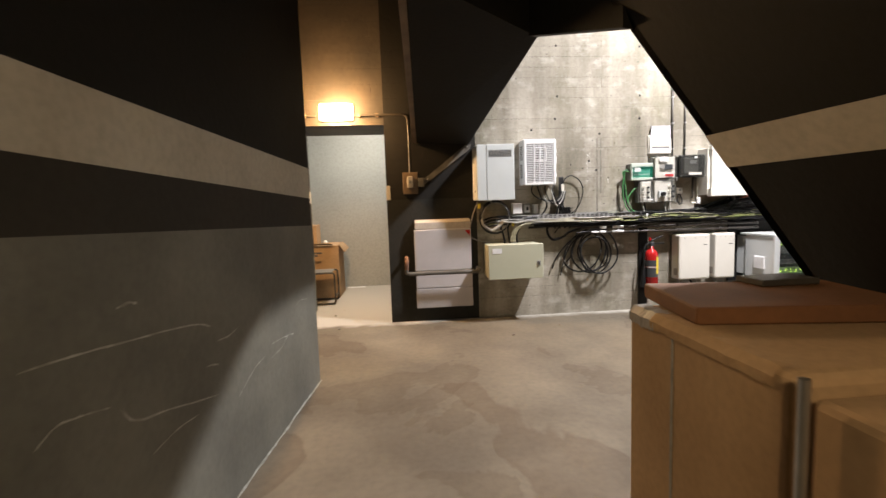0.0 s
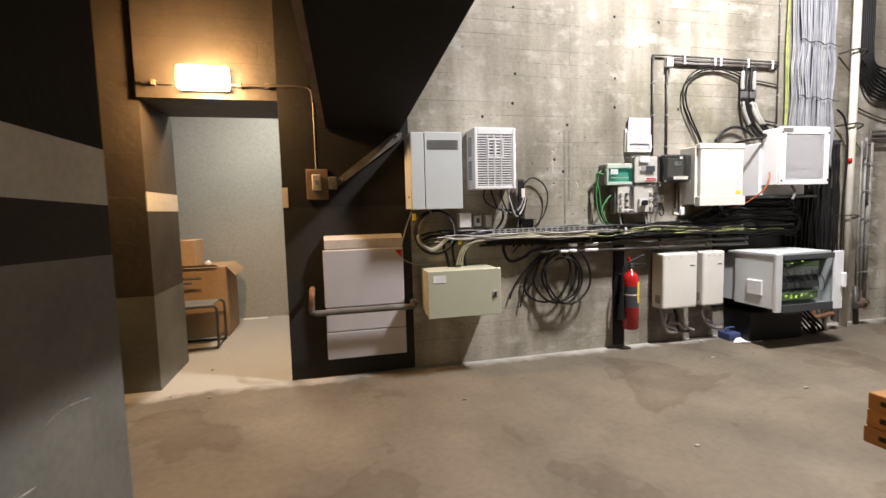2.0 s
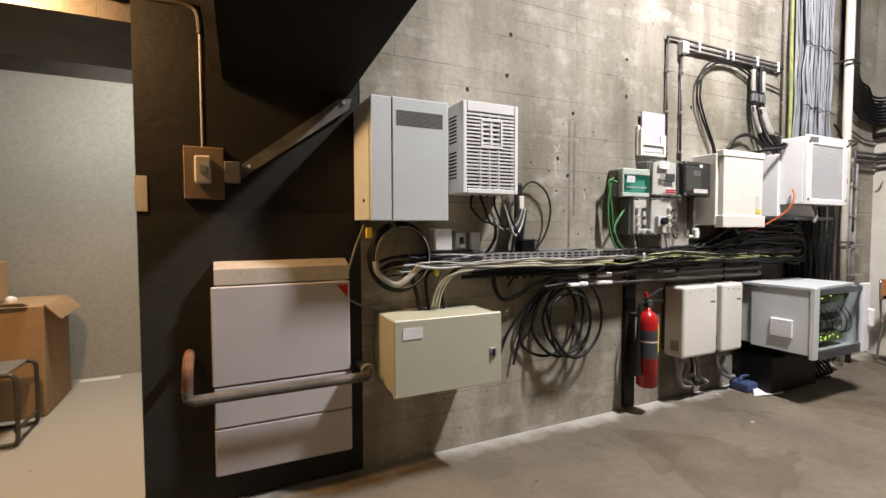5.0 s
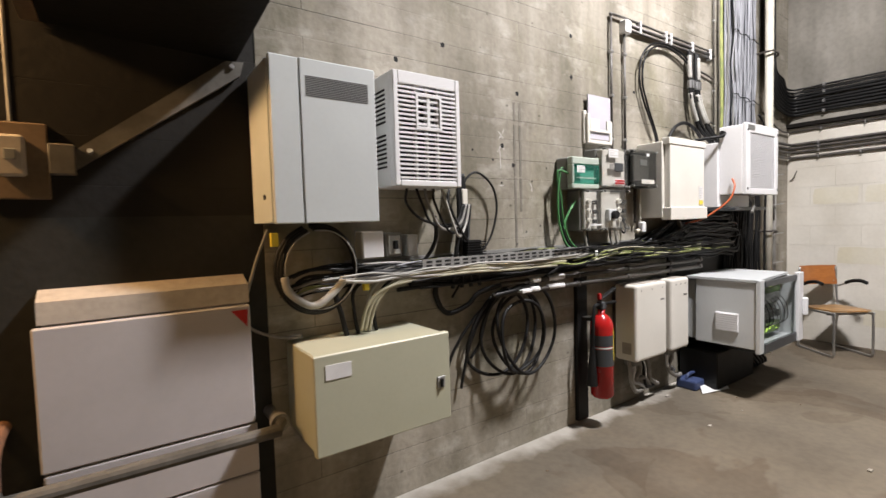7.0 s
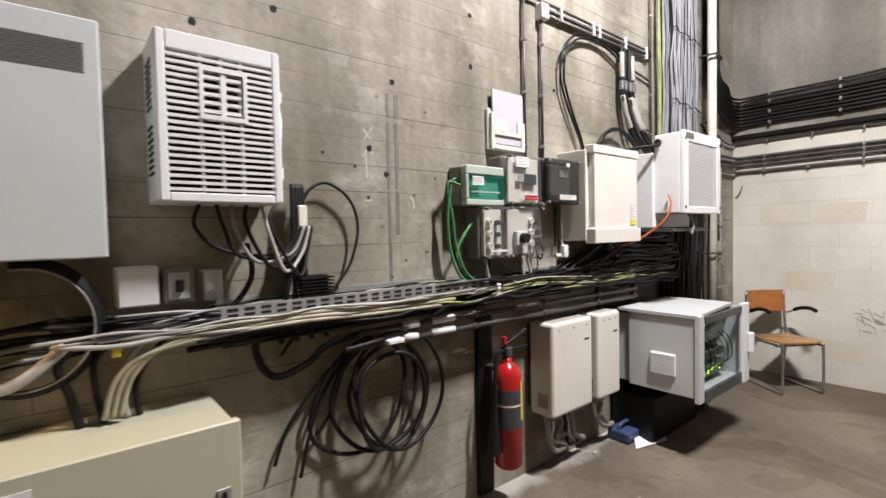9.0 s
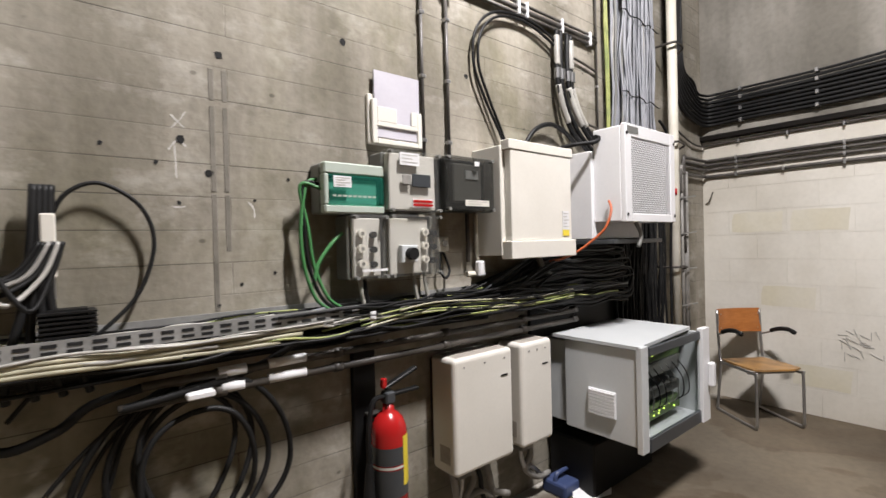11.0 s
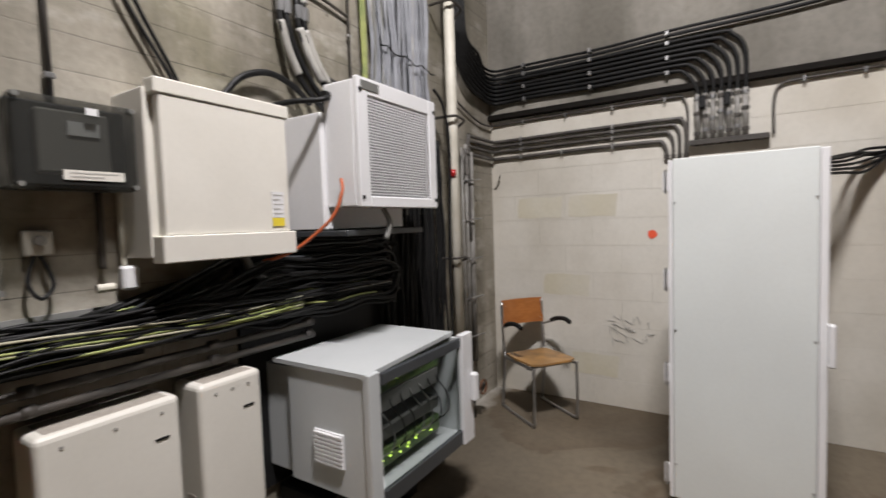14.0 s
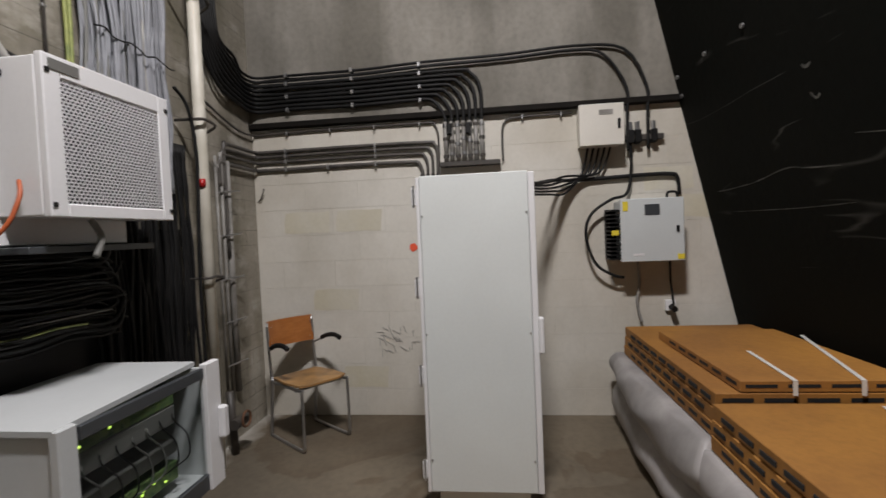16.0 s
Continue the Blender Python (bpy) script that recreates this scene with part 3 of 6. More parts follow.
# ---- cabinets on the concrete wall ----
def label_plate(x0, x1, y, z0, z1, mat, parent, name="label_plate", lab="", bars=0):
    p = part(name, cuboid(x0, x1, y - 0.002, y + 0.001, z0, z1), mat, parent, lab)
    if bars:
        b = None
        for k in range(bars):
            zz = z1 - (z1 - z0) * (k + 0.7) / (bars + 0.6)
            b = cuboid(x0 + 0.1 * (x1 - x0), x1 - (0.1 + 0.25 * (k % 2)) * (x1 - x0), y - 0.003, y - 0.001, zz - 0.002, zz + 0.002, bm=b)
        part("print", b, PENCIL, p)
    return p


def tall_panel():
    t = thing("wall_cabinet", (-1.33, -0.02, 1.38), "light grey steel wall cabinet with a louvred strip", "cabinet")
    part("body", cuboid(-1.535, -1.13, -0.29, 0.0, 1.385, 1.975, 0.004), PANEL_GREY, t)
    part("side_board", cuboid(-1.54, -1.535, -0.285, -0.02, 1.385, 1.97), PANEL_GREY, t)
    part("key_lock", rod((-1.545, -0.2, 1.48), (-1.535, -0.2, 1.48), 0.01), BLACK, t)
    part("fixed_panel", cuboid(-1.538, -1.432, -0.312, -0.291, 1.378, 1.98, 0.004), PANEL_GREY, t)
    d = part("door", cuboid(-1.43, -1.124, -0.315, -0.291, 1.378, 1.982, 0.004), PANEL_GREY, t)
    for k in range(12):
        z = 1.845 + k * 0.0064
        part("louvre_slot", cuboid(-1.408, -1.157, -0.3165, -0.3145, z, z + 0.0034), LOUVRE_GREY, d)
    return t


def vented_panel():
    t = thing("ventilation_unit", (-0.81, -0.01, 1.54), "white louvred metal wall unit with slotted front cover", "ventilation unit")
    part("body", cuboid(-0.99, -0.625, -0.185, 0.0, 1.535, 2.04, 0.006), WHITE, t)
    part("cover_stile", cuboid(-0.99, -0.962, -0.222, -0.186, 1.535, 2.04, 0.005), WHITE, t)
    part("cover_stile", cuboid(-0.653, -0.625, -0.222, -0.186, 1.535, 2.04, 0.005), WHITE, t)
    part("cover_rail", cuboid(-0.962, -0.653, -0.222, -0.186, 1.985, 2.04, 0.003), WHITE, t)
    part("cover_rail", cuboid(-0.962, -0.653, -0.222, -0.186, 1.535, 1.562, 0.003), WHITE, t)
    # black sheet that paints in the shade behind the slats
    part("backing", cuboid(-0.962, -0.653, -0.192, -0.187, 1.562, 1.985), HOLLOW_SHADE, t)
    for k in range(21):
        z = 1.568 + k * 0.0199
        if 1.79 < z < 1.945:
            spans = ((-0.962, -0.872), (-0.735, -0.653))
        else:
            spans = ((-0.962, -0.653),)
        for a, b in spans:
            part("slat", cuboid(a, b, -0.221, -0.207, z, z + 0.009), WHITE, t)
    for x in (-0.868, -0.808, -0.748):
        part("rib", cuboid(x - 0.005, x + 0.005, -0.21, -0.193, 1.562, 1.985), WHITE, t)
    bm = cuboid(-0.874, -0.862, -0.224, -0.19, 1.79, 1.952)
    cuboid(-0.745, -0.733, -0.224, -0.19, 1.79, 1.952, bm=bm)
    cuboid(-0.862, -0.745, -0.224, -0.19, 1.938, 1.952, bm=bm)
    cuboid(-0.862, -0.745, -0.224, -0.19, 1.79, 1.804, bm=bm)
    cuboid(-0.812, -0.796, -0.22, -0.19, 1.804, 1.938, bm=bm)
    part("badge_frame", bm, WHITE, t)
    for k in range(5):
        part("slat", cuboid(-0.862, -0.745, -0.218, -0.2, 1.812 + k * 0.026, 1.822 + k * 0.026), WHITE, t)
    for k in range(8):
        part("side_slot", cuboid(-0.993, -0.989, -0.15, -0.06, 1.62 + k * 0.02, 1.629 + k * 0.02), HOLLOW_SHADE, t)
        part("side_slot", cuboid(-0.993, -0.989, -0.15, -0.06, 1.82 + k * 0.02, 1.829 + k * 0.02), HOLLOW_SHADE, t)
    part("hinge", cuboid(-0.625, -0.612, -0.2, -0.17, 1.62, 1.66, 0.003), WHITE, t)
    part("bracket", tube([(-0.625, -0.15, 1.75), (-0.605, -0.15, 1.76), (-0.6, -0.15, 1.82), (-0.605, -0.15, 1.86), (-0.625, -0.15, 1.87)], 0.006, 6), WHITE, t)
    part("hinge", cuboid(-0.625, -0.612, -0.2, -0.17, 1.88, 1.92, 0.003), WHITE, t)


def low_heater():
    t = thing("convector_heater", (-1.91, 0.0, 0.17), "aged off-white wall heater panel with dusty sloping top", "heater")
    part("body", cuboid(-2.215, -1.605, -0.07, 0.02, 0.2, 1.14, 0.005), LILAC, t)
    bm = cuboid(-2.24, -1.59, -0.095, -0.071, 0.6, 1.07, 0.006)
    part("front_panel", bm, LILAC, t)
    part("lower_panel", cuboid(-2.235, -1.583, -0.092, -0.071, 0.4, 0.594, 0.006), LILAC, t)
    part("lower_panel", cuboid(-2.235, -1.583, -0.09, -0.071, 0.17, 0.395, 0.006), LILAC, t)
    part("top_cover", prism([(-2.225, -0.085, 1.078), (-2.225, -0.075, 1.15), (-2.225, 0.02, 1.19), (-2.225, 0.02, 1.078)], (0.635, 0, 0)), DUSTY, t, "dusty beige top cover")
    b = bmesh.new()
    f = [b.verts.new(v) for v in ((-1.66, -0.0965, 1.052), (-1.6, -0.0965, 1.052), (-1.604, -0.0965, 0.985))]
    b.faces.new(f)
    part("warning_triangle", prism([v.co.copy() for v in f], (0, -0.001, 0)), RED, t, "small red warning triangle")
    b.free()


def sage_box():
    t = thing("junction_cabinet", (-1.135, 0, 0.5), "sage green steel junction cabinet with a dark lock", "cabinet")
    part("body", cuboid(-1.43, -0.84, -0.33, 0.0, 0.512, 0.882, 0.004), SAGE, t)
    part("side_board", cuboid(-1.4345, -1.43, -0.33, -0.17, 0.514, 0.88), SAGE, t)
    d = part("door", cuboid(-1.443, -0.827, -0.362, -0.331, 0.503, 0.888, 0.005), SAGE, t)
    k = part("lock", cuboid(-0.9, -0.86, -0.368, -0.362, 0.65, 0.7, 0.002), GALVANISED, d)
    part("key", cuboid(-0.885, -0.875, -0.377, -0.368, 0.655, 0.69), BLACK, k)
    label_plate(-1.398, -1.294, -0.363, 0.792, 0.848, PAPER, d, "paper_label", "blank white paper label")


tall_panel()
vented_panel()
low_heater()
sage_box()


def meter_boxes():
    t = thing("relay_box", (0.43, 0, 1.56), "grey box with green clear cover and terminals", "junction box")
    part("body", cuboid(0.3, 0.565, -0.09, 0, 1.555, 1.752, 0.008), MID_GREY, t)
    part("terminal_board", cuboid(0.325, 0.54, -0.112, -0.09, 1.575, 1.69, 0.003), RACK_GREY, t)
    part("top_strip", cuboid(0.3, 0.565, -0.134, -0.09, 1.706, 1.752, 0.006), PALE_GREEN, t)
    part("bottom_strip", cuboid(0.3, 0.565, -0.134, -0.09, 1.555, 1.588, 0.006), PALE_GREEN, t)
    part("side_strip", cuboid(0.3, 0.318, -0.134, -0.09, 1.588, 1.706, 0.004), PALE_GREEN, t)
    part("cover", cuboid(0.319, 0.562, -0.138, -0.091, 1.589, 1.705, 0.008, seg=2), GREEN_CLEAR, t, "green clear plastic cover")
    label_plate(0.335, 0.41, -0.1395, 1.655, 1.698, PAPER, t, bars=4)
    for k in range(9):
        part("terminal", cuboid(0.33 + k * 0.022, 0.345 + k * 0.022, -0.1395, -0.138, 1.618, 1.626), PALE_GREEN, t)
    t = thing("meter_box", (0.71, 0, 1.56), "grey box with clear lid, meter window and red label", "meter box")
    part("body", cuboid(0.575, 0.84, -0.1, 0, 1.565, 1.82, 0.006), MID_GREY, t)
    part("inner_panel", cuboid(0.585, 0.828, -0.14, -0.1, 1.575, 1.812, 0.004), PANEL_BEIGE, t)
    part("lid", cuboid(0.572, 0.846, -0.156, -0.101, 1.56, 1.826, 0.01), PALE_CLEAR, t, "clear plastic lid")
    part("meter_window", cuboid(0.69, 0.79, -0.16, -0.156, 1.672, 1.728, 0.002), GUNMETAL, t)
    part("meter_window", cuboid(0.64, 0.685, -0.16, -0.156, 1.68, 1.722, 0.002), GREY_PIPE, t)
    label_plate(0.628, 0.73, -0.158, 1.762, 1.815, PAPER, t, bars=3)
    r = label_plate(0.688, 0.8, -0.158, 1.585, 1.622, PAPER, t, "warning_label", "small white label with red bars")
    for z in (1.59, 1.606):
        part("red_bar", cuboid(0.692, 0.796, -0.162, -0.16, z, z + 0.011), RED, r)
    t = thing("fuse_box", (0.48, 0, 1.285), "grey fuse box with clear lid and screw fuses", "fuse box")
    part("body", cuboid(0.405, 0.56, -0.1, 0, 1.29, 1.55, 0.006), MID_GREY, t)
    part("inner_panel", cuboid(0.42, 0.545, -0.125, -0.1, 1.302, 1.538, 0.004), PANEL_BEIGE, t)
    part("lid", cuboid(0.402, 0.563, -0.15, -0.101, 1.288, 1.552, 0.01), PALE_CLEAR, t)
    for j in range(3):
        part("fuse_cap", rod((0.45, -0.147, 1.355 + j * 0.06), (0.45, -0.1, 1.355 + j * 0.06), 0.017, 14), WARM_WHITE, t)
        part("fuse_centre", rod((0.45, -0.1485, 1.355 + j * 0.06), (0.45, -0.146, 1.355 + j * 0.06), 0.008, 10), GREY_PIPE, t)
        part("knob", rod((0.505, -0.147, 1.35 + j * 0.06), (0.505, -0.1, 1.35 + j * 0.06), 0.013, 12), BLACK, t)
    label_plate(0.44, 0.56, -0.153, 1.322, 1.332, PAPER, t)
    t = thing("switch_box", (0.71, 0, 1.285), "grey switch box with clear lid, rotary switch and fuses", "switch box")
    part("body", cuboid(0.575, 0.84, -0.1, 0, 1.29, 1.55, 0.006), MID_GREY, t)
    part("inner_panel", cuboid(0.588, 0.79, -0.128, -0.1, 1.302, 1.54, 0.004), PANEL_BEIGE, t)
    part("lid", cuboid(0.572, 0.846, -0.15, -0.101, 1.286, 1.556, 0.01), PALE_CLEAR, t)
    k = part("rotary_switch", cuboid(0.628, 0.712, -0.16, -0.13, 1.35, 1.425, 0.004), RACK_GREY, t)
    part("knob", rod((0.67, -0.19, 1.388), (0.67, -0.16, 1.388), 0.026, 14), BLACK, k)
    for j in range(3):
        part("fuse_cap", rod((0.765, -0.147, 1.36 + j * 0.06), (0.765, -0.1, 1.36 + j * 0.06), 0.017, 14), WARM_WHITE, t)
        part("fuse_centre", rod((0.765, -0.1485, 1.36 + j * 0.06), (0.765, -0.146, 1.36 + j * 0.06), 0.008, 10), GREY_PIPE, t)
        part("knob", rod((0.815, -0.147, 1.355 + j * 0.06), (0.815, -0.1, 1.355 + j * 0.06), 0.013, 12), BLACK, t)
    t = thing("meter_box", (1.03, 0, 1.575), "dark smoked box with a meter inside", "meter box")
    part("body", cuboid(0.885, 1.18, -0.1, 0, 1.578, 1.825, 0.006), GUNMETAL, t)
    part("meter", cuboid(0.94, 1.12, -0.14, -0.1, 1.62, 1.8, 0.006), MID_GREY, t)
    part("dial", cuboid(1.01, 1.09, -0.146, -0.14, 1.73, 1.77), RACK_GREY, t)
    part("lid", cuboid(0.88, 1.184, -0.165, -0.101, 1.572, 1.832, 0.014, seg=2), SMOKE, t, "smoked clear lid")
    label_plate(1.05, 1.08, -0.167, 1.79, 1.81, PAPER, t)
    label_plate(0.985, 1.14, -0.167, 1.6, 1.628, WARM_WHITE, t, bars=2)
    for own, x0, x1, z0, z1 in (("meter_box", 0.572, 0.846, 1.56, 1.826), ("fuse_box", 0.402, 0.563, 1.288, 1.552), ("switch_box", 0.572, 0.846, 1.286, 1.556), ("meter_box.001", 0.88, 1.184, 1.572, 1.832)):
        for x in (x0 + 0.012, x1 - 0.012):
            for z in (z0 + 0.012, z1 - 0.012):
                part("lid_screw", rod((x, -0.172, z), (x, -0.145, z), 0.008, 10), MID_GREY, bpy.data.objects[own])
    t = thing("document_holder", (0.7, 0, 1.87), "cream plastic document holder with papers", "document holder")
    part("back_plate", cuboid(0.565, 0.84, -0.02, 0, 1.868, 2.085, 0.004), WARM_WHITE, t)
    bm = cuboid(0.575, 0.6, -0.042, -0.02, 1.868, 2.06, 0.003)
    cuboid(0.815, 0.84, -0.042, -0.02, 1.868, 2.03, 0.003, bm=bm)
    cuboid(0.6, 0.815, -0.042, -0.02, 1.868, 1.89, 0.003, bm=bm)
    cuboid(0.6, 0.815, -0.042, -0.035, 1.945, 1.965, 0.002, bm=bm)
    cuboid(0.6, 0.7, -0.042, -0.035, 1.965, 2.03, 0.002, bm=bm)
    cuboid(0.78, 0.815, -0.042, -0.035, 1.965, 2.03, 0.002, bm=bm)
    part("pocket", bm, WARM_WHITE, t)
    part("paper", cuboid(0.592, 0.832, -0.032, -0.022, 1.9, 2.188), LILAC_PAPER, t)


meter_boxes()


def white_box():
    t = thing("distribution_box", (1.45, 0, 1.34), "cream steel distribution box with a lip and small sticker", "distribution box")
    part("body", cuboid(1.19, 1.68, -0.2, 0, 1.36, 1.9, 0.004), WARM_WHITE, t)
    d = part("cover", cuboid(1.215, 1.7, -0.245, -0.201, 1.43, 1.875, 0.004), WARM_WHITE, t)
    part("top_lip", cuboid(1.2, 1.715, -0.25, -0.19, 1.876, 1.925, 0.004), WARM_WHITE, t)
    part("top_slot", cuboid(1.25, 1.68, -0.22, -0.2, 1.922, 1.928), HOLLOW_SHADE, t)
    part("bottom_lip", cuboid(1.195, 1.715, -0.262, -0.19, 1.343, 1.431, 0.004), WARM_WHITE, t)
    label_plate(1.615, 1.67, -0.247, 1.485, 1.585, PAPER, d, bars=5)
    label_plate(1.615, 1.67, -0.2475, 1.452, 1.484, YELLOW, d, "warning_label", "yellow warning sticker")


def fan_box():
    t = thing("rack_cabinet", (2.17, 0, 1.42), "white wall rack cabinet with a perforated grille front", "cabinet")
    part("back_body", cuboid(1.86, 2.42, -0.27, 0, 1.43, 1.93, 0.004), WHITE, t)
    part("body", cuboid(1.885, 2.455, -0.435, -0.27, 1.525, 2.045, 0.004), WHITE, t)
    bm = cuboid(1.885, 1.95, -0.465, -0.436, 1.52, 2.055, 0.004)
    cuboid(2.405, 2.465, -0.465, -0.436, 1.52, 2.055, 0.004, bm=bm)
    cuboid(1.95, 2.405, -0.465, -0.436, 1.985, 2.055, 0.003, bm=bm)
    cuboid(1.95, 2.405, -0.465, -0.436, 1.52, 1.565, 0.003, bm=bm)
    f = part("door_frame", bm, WHITE, t)
    # black sheet on the solid body, painted shade behind the grille
    part("dark_inside", cuboid(1.95, 2.405, -0.4385, -0.4365, 1.565, 1.985), HOLLOW_SHADE, t)
    bars = []
    for k in range(35):
        z = 1.565 + 0.42 * k / 34
        bars.append((1.95, 2.405, -0.46, -0.4555, z - 0.0018, z + 0.0018))
        if k < 34:
            bars += [(x - 0.0015, x + 0.0015, -0.4596, -0.4558, z + 0.0018, z + 0.01055) for x in np.linspace(1.953, 2.385, 25) + (0.009 if k % 2 else 0.0)]
    bm = boxes(bars)
    tagged(part("grille", bm, WHITE, t, "fine perforated white grille"), kind="stuff")
    for x in (1.9, 2.45):
        for z in (1.56, 2.0):
            part("corner_screw", cuboid(x - 0.008, x + 0.008, -0.468, -0.465, z - 0.008, z + 0.008), BLACK, f)
    label_plate(1.905, 2.02, -0.466, 2.005, 2.04, MID_GREY, f)
    part("side_catch", rod((1.86, -0.3, 1.995), (1.9, -0.3, 1.995), 0.02, 12), BLACK, t)
    part("bottom_tray", cuboid(1.86, 2.42, -0.4, -0.02, 1.4, 1.425, 0.003), GUNMETAL, t)


def low_rack():
    t = thing("server_cabinet", (2.05, -0.1, 0.36), "grey wall server cabinet with an open glass door", "cabinet")
    part("back_body", cuboid(1.72, 2.38, -0.18, 0, 0.4, 0.86, 0.004), RACK_GREY, t)
    part("side_panel", cuboid(1.7, 1.715, -0.6, -0.18, 0.39, 0.875, 0.003), RACK_GREY, t)
    part("side_panel", cuboid(2.385, 2.4, -0.62, -0.18, 0.39, 0.875, 0.003), RACK_GREY, t)
    part("bottom_panel", cuboid(1.716, 2.384, -0.62, -0.18, 0.39, 0.405, 0.003), RACK_GREY, t)
    part("top", prism([(1.69, -0.618, 0.878), (2.41, -0.56, 0.878), (2.41, -0.1, 0.878), (1.69, -0.1, 0.878)], (0, 0, 0.018)), RACK_GREY, t)
    bm = cuboid(1.69, 1.755, -0.635, -0.602, 0.365, 0.895, 0.004)
    part("front_post", bm, RACK_GREY, t)
    d = part("door_rail", cuboid(1.757, 2.36, -0.642, -0.622, 0.84, 0.885, 0.003), GUNMETAL, t)
    part("door_rail", cuboid(1.757, 2.36, -0.642, -0.622, 0.36, 0.43, 0.003), GUNMETAL, t)
    part("door_stile", cuboid(2.345, 2.44, -0.655, -0.622, 0.36, 0.9, 0.003), WHITE, t)
    part("handle", cuboid(2.4, 2.44, -0.69, -0.656, 0.56, 0.7, 0.008), WHITE, t)
    g = part("glass_pane", cuboid(1.76, 2.345, -0.636, -0.632, 0.43, 0.84), GLASS, d, "clear glass pane")
    g.visible_shadow = False
    part("inner_back", cuboid(1.72, 2.38, -0.2, -0.185, 0.41, 0.87), GUNMETAL, t)
    for j, z in enumerate((0.45, 0.56, 0.68, 0.76)):
        s = part("equipment_unit", cuboid(1.8, 2.28, -0.55, -0.22, z, z + (0.075 if j % 2 == 0 else 0.05), 0.003), (CIRCUIT if j in (0, 3) else MID_GREY), t)
        for k in range((12, 0, 0, 3)[j]):
            x = 1.83 + (k * 0.061 * (1 if j == 0 else 2)) % 0.42
            part("indicator", cuboid(x, x + 0.009, -0.556, -0.55, z + 0.02 + 0.013 * (k % 3), z + 0.026 + 0.013 * (k % 3)), LED, s)
    for k in range(7):
        x = 1.84 + 0.07 * k
        tube_pts = [(x, -0.55, 0.5), (x + 0.03, -0.595, 0.54), (x + 0.02, -0.6, 0.63), (x - 0.03, -0.59, 0.7), (x, -0.55, 0.72)]
        part("patch_lead", tube(tube_pts, 0.0032, 6), (MID_GREY, BLACK, BLACK, MID_GREY)[k % 4], t, smooth=True)
    v = part("side_vent", cuboid(1.692, 1.7, -0.49, -0.33, 0.5, 0.64, 0.003), WHITE, t)
    for k in range(8):
        part("louvre", cuboid(1.684, 1.692, -0.485, -0.335, 0.507 + k * 0.0165, 0.516 + k * 0.0165), WHITE, v)
    part("wall_bracket", cuboid(1.95, 2.15, -0.5, 0, 0.3, 0.36, 0.003), GUNMETAL, t)


def heaters():
    for x0, x1, z0 in ((0.86, 1.245, 0.37), (1.31, 1.56, 0.37)):
        t = thing("wall_heater", (x0, 0, z0), "cream wall heater with a dusty rounded top", "heater", "wall heaters side by side")
        part("body", cuboid(x0, x1, -0.2, -0.03, z0, 0.905, 0.02, seg=3), WARM_WHITE, t)
        part("back_plate", cuboid(x0 + 0.02, x1 - 0.02, -0.03, 0, z0 + 0.03, 0.88), DARK_IRON, t)
        part("top_grille", cuboid(x0 + 0.03, x1 - 0.03, -0.18, -0.06, 0.9035, 0.9065, 0.001), DUSTY, t, "dusty top grille")
        for x in np.linspace(x0 + 0.06, x1 - 0.06, 3):
            part("cover_screw", rod((x, -0.203, 0.862), (x, -0.198, 0.862), 0.0045, 8), GREY_PIPE, t)
        part("side_label", cuboid(x0 - 0.0015, x0 + 0.002, -0.16, -0.09, z0 + 0.05, z0 + 0.13), DUSTY, t)
        part("maker_mark", cuboid(x1 - 0.085, x1 - 0.04, -0.2025, -0.2, 0.775, 0.783), BLACK, t)
        part("terminal_box", cuboid(x0 + 0.06, x0 + 0.15, -0.14, -0.06, z0 - 0.05, z0, 0.004), MID_GREY, t)


white_box()
fan_box()
low_rack()
heaters()


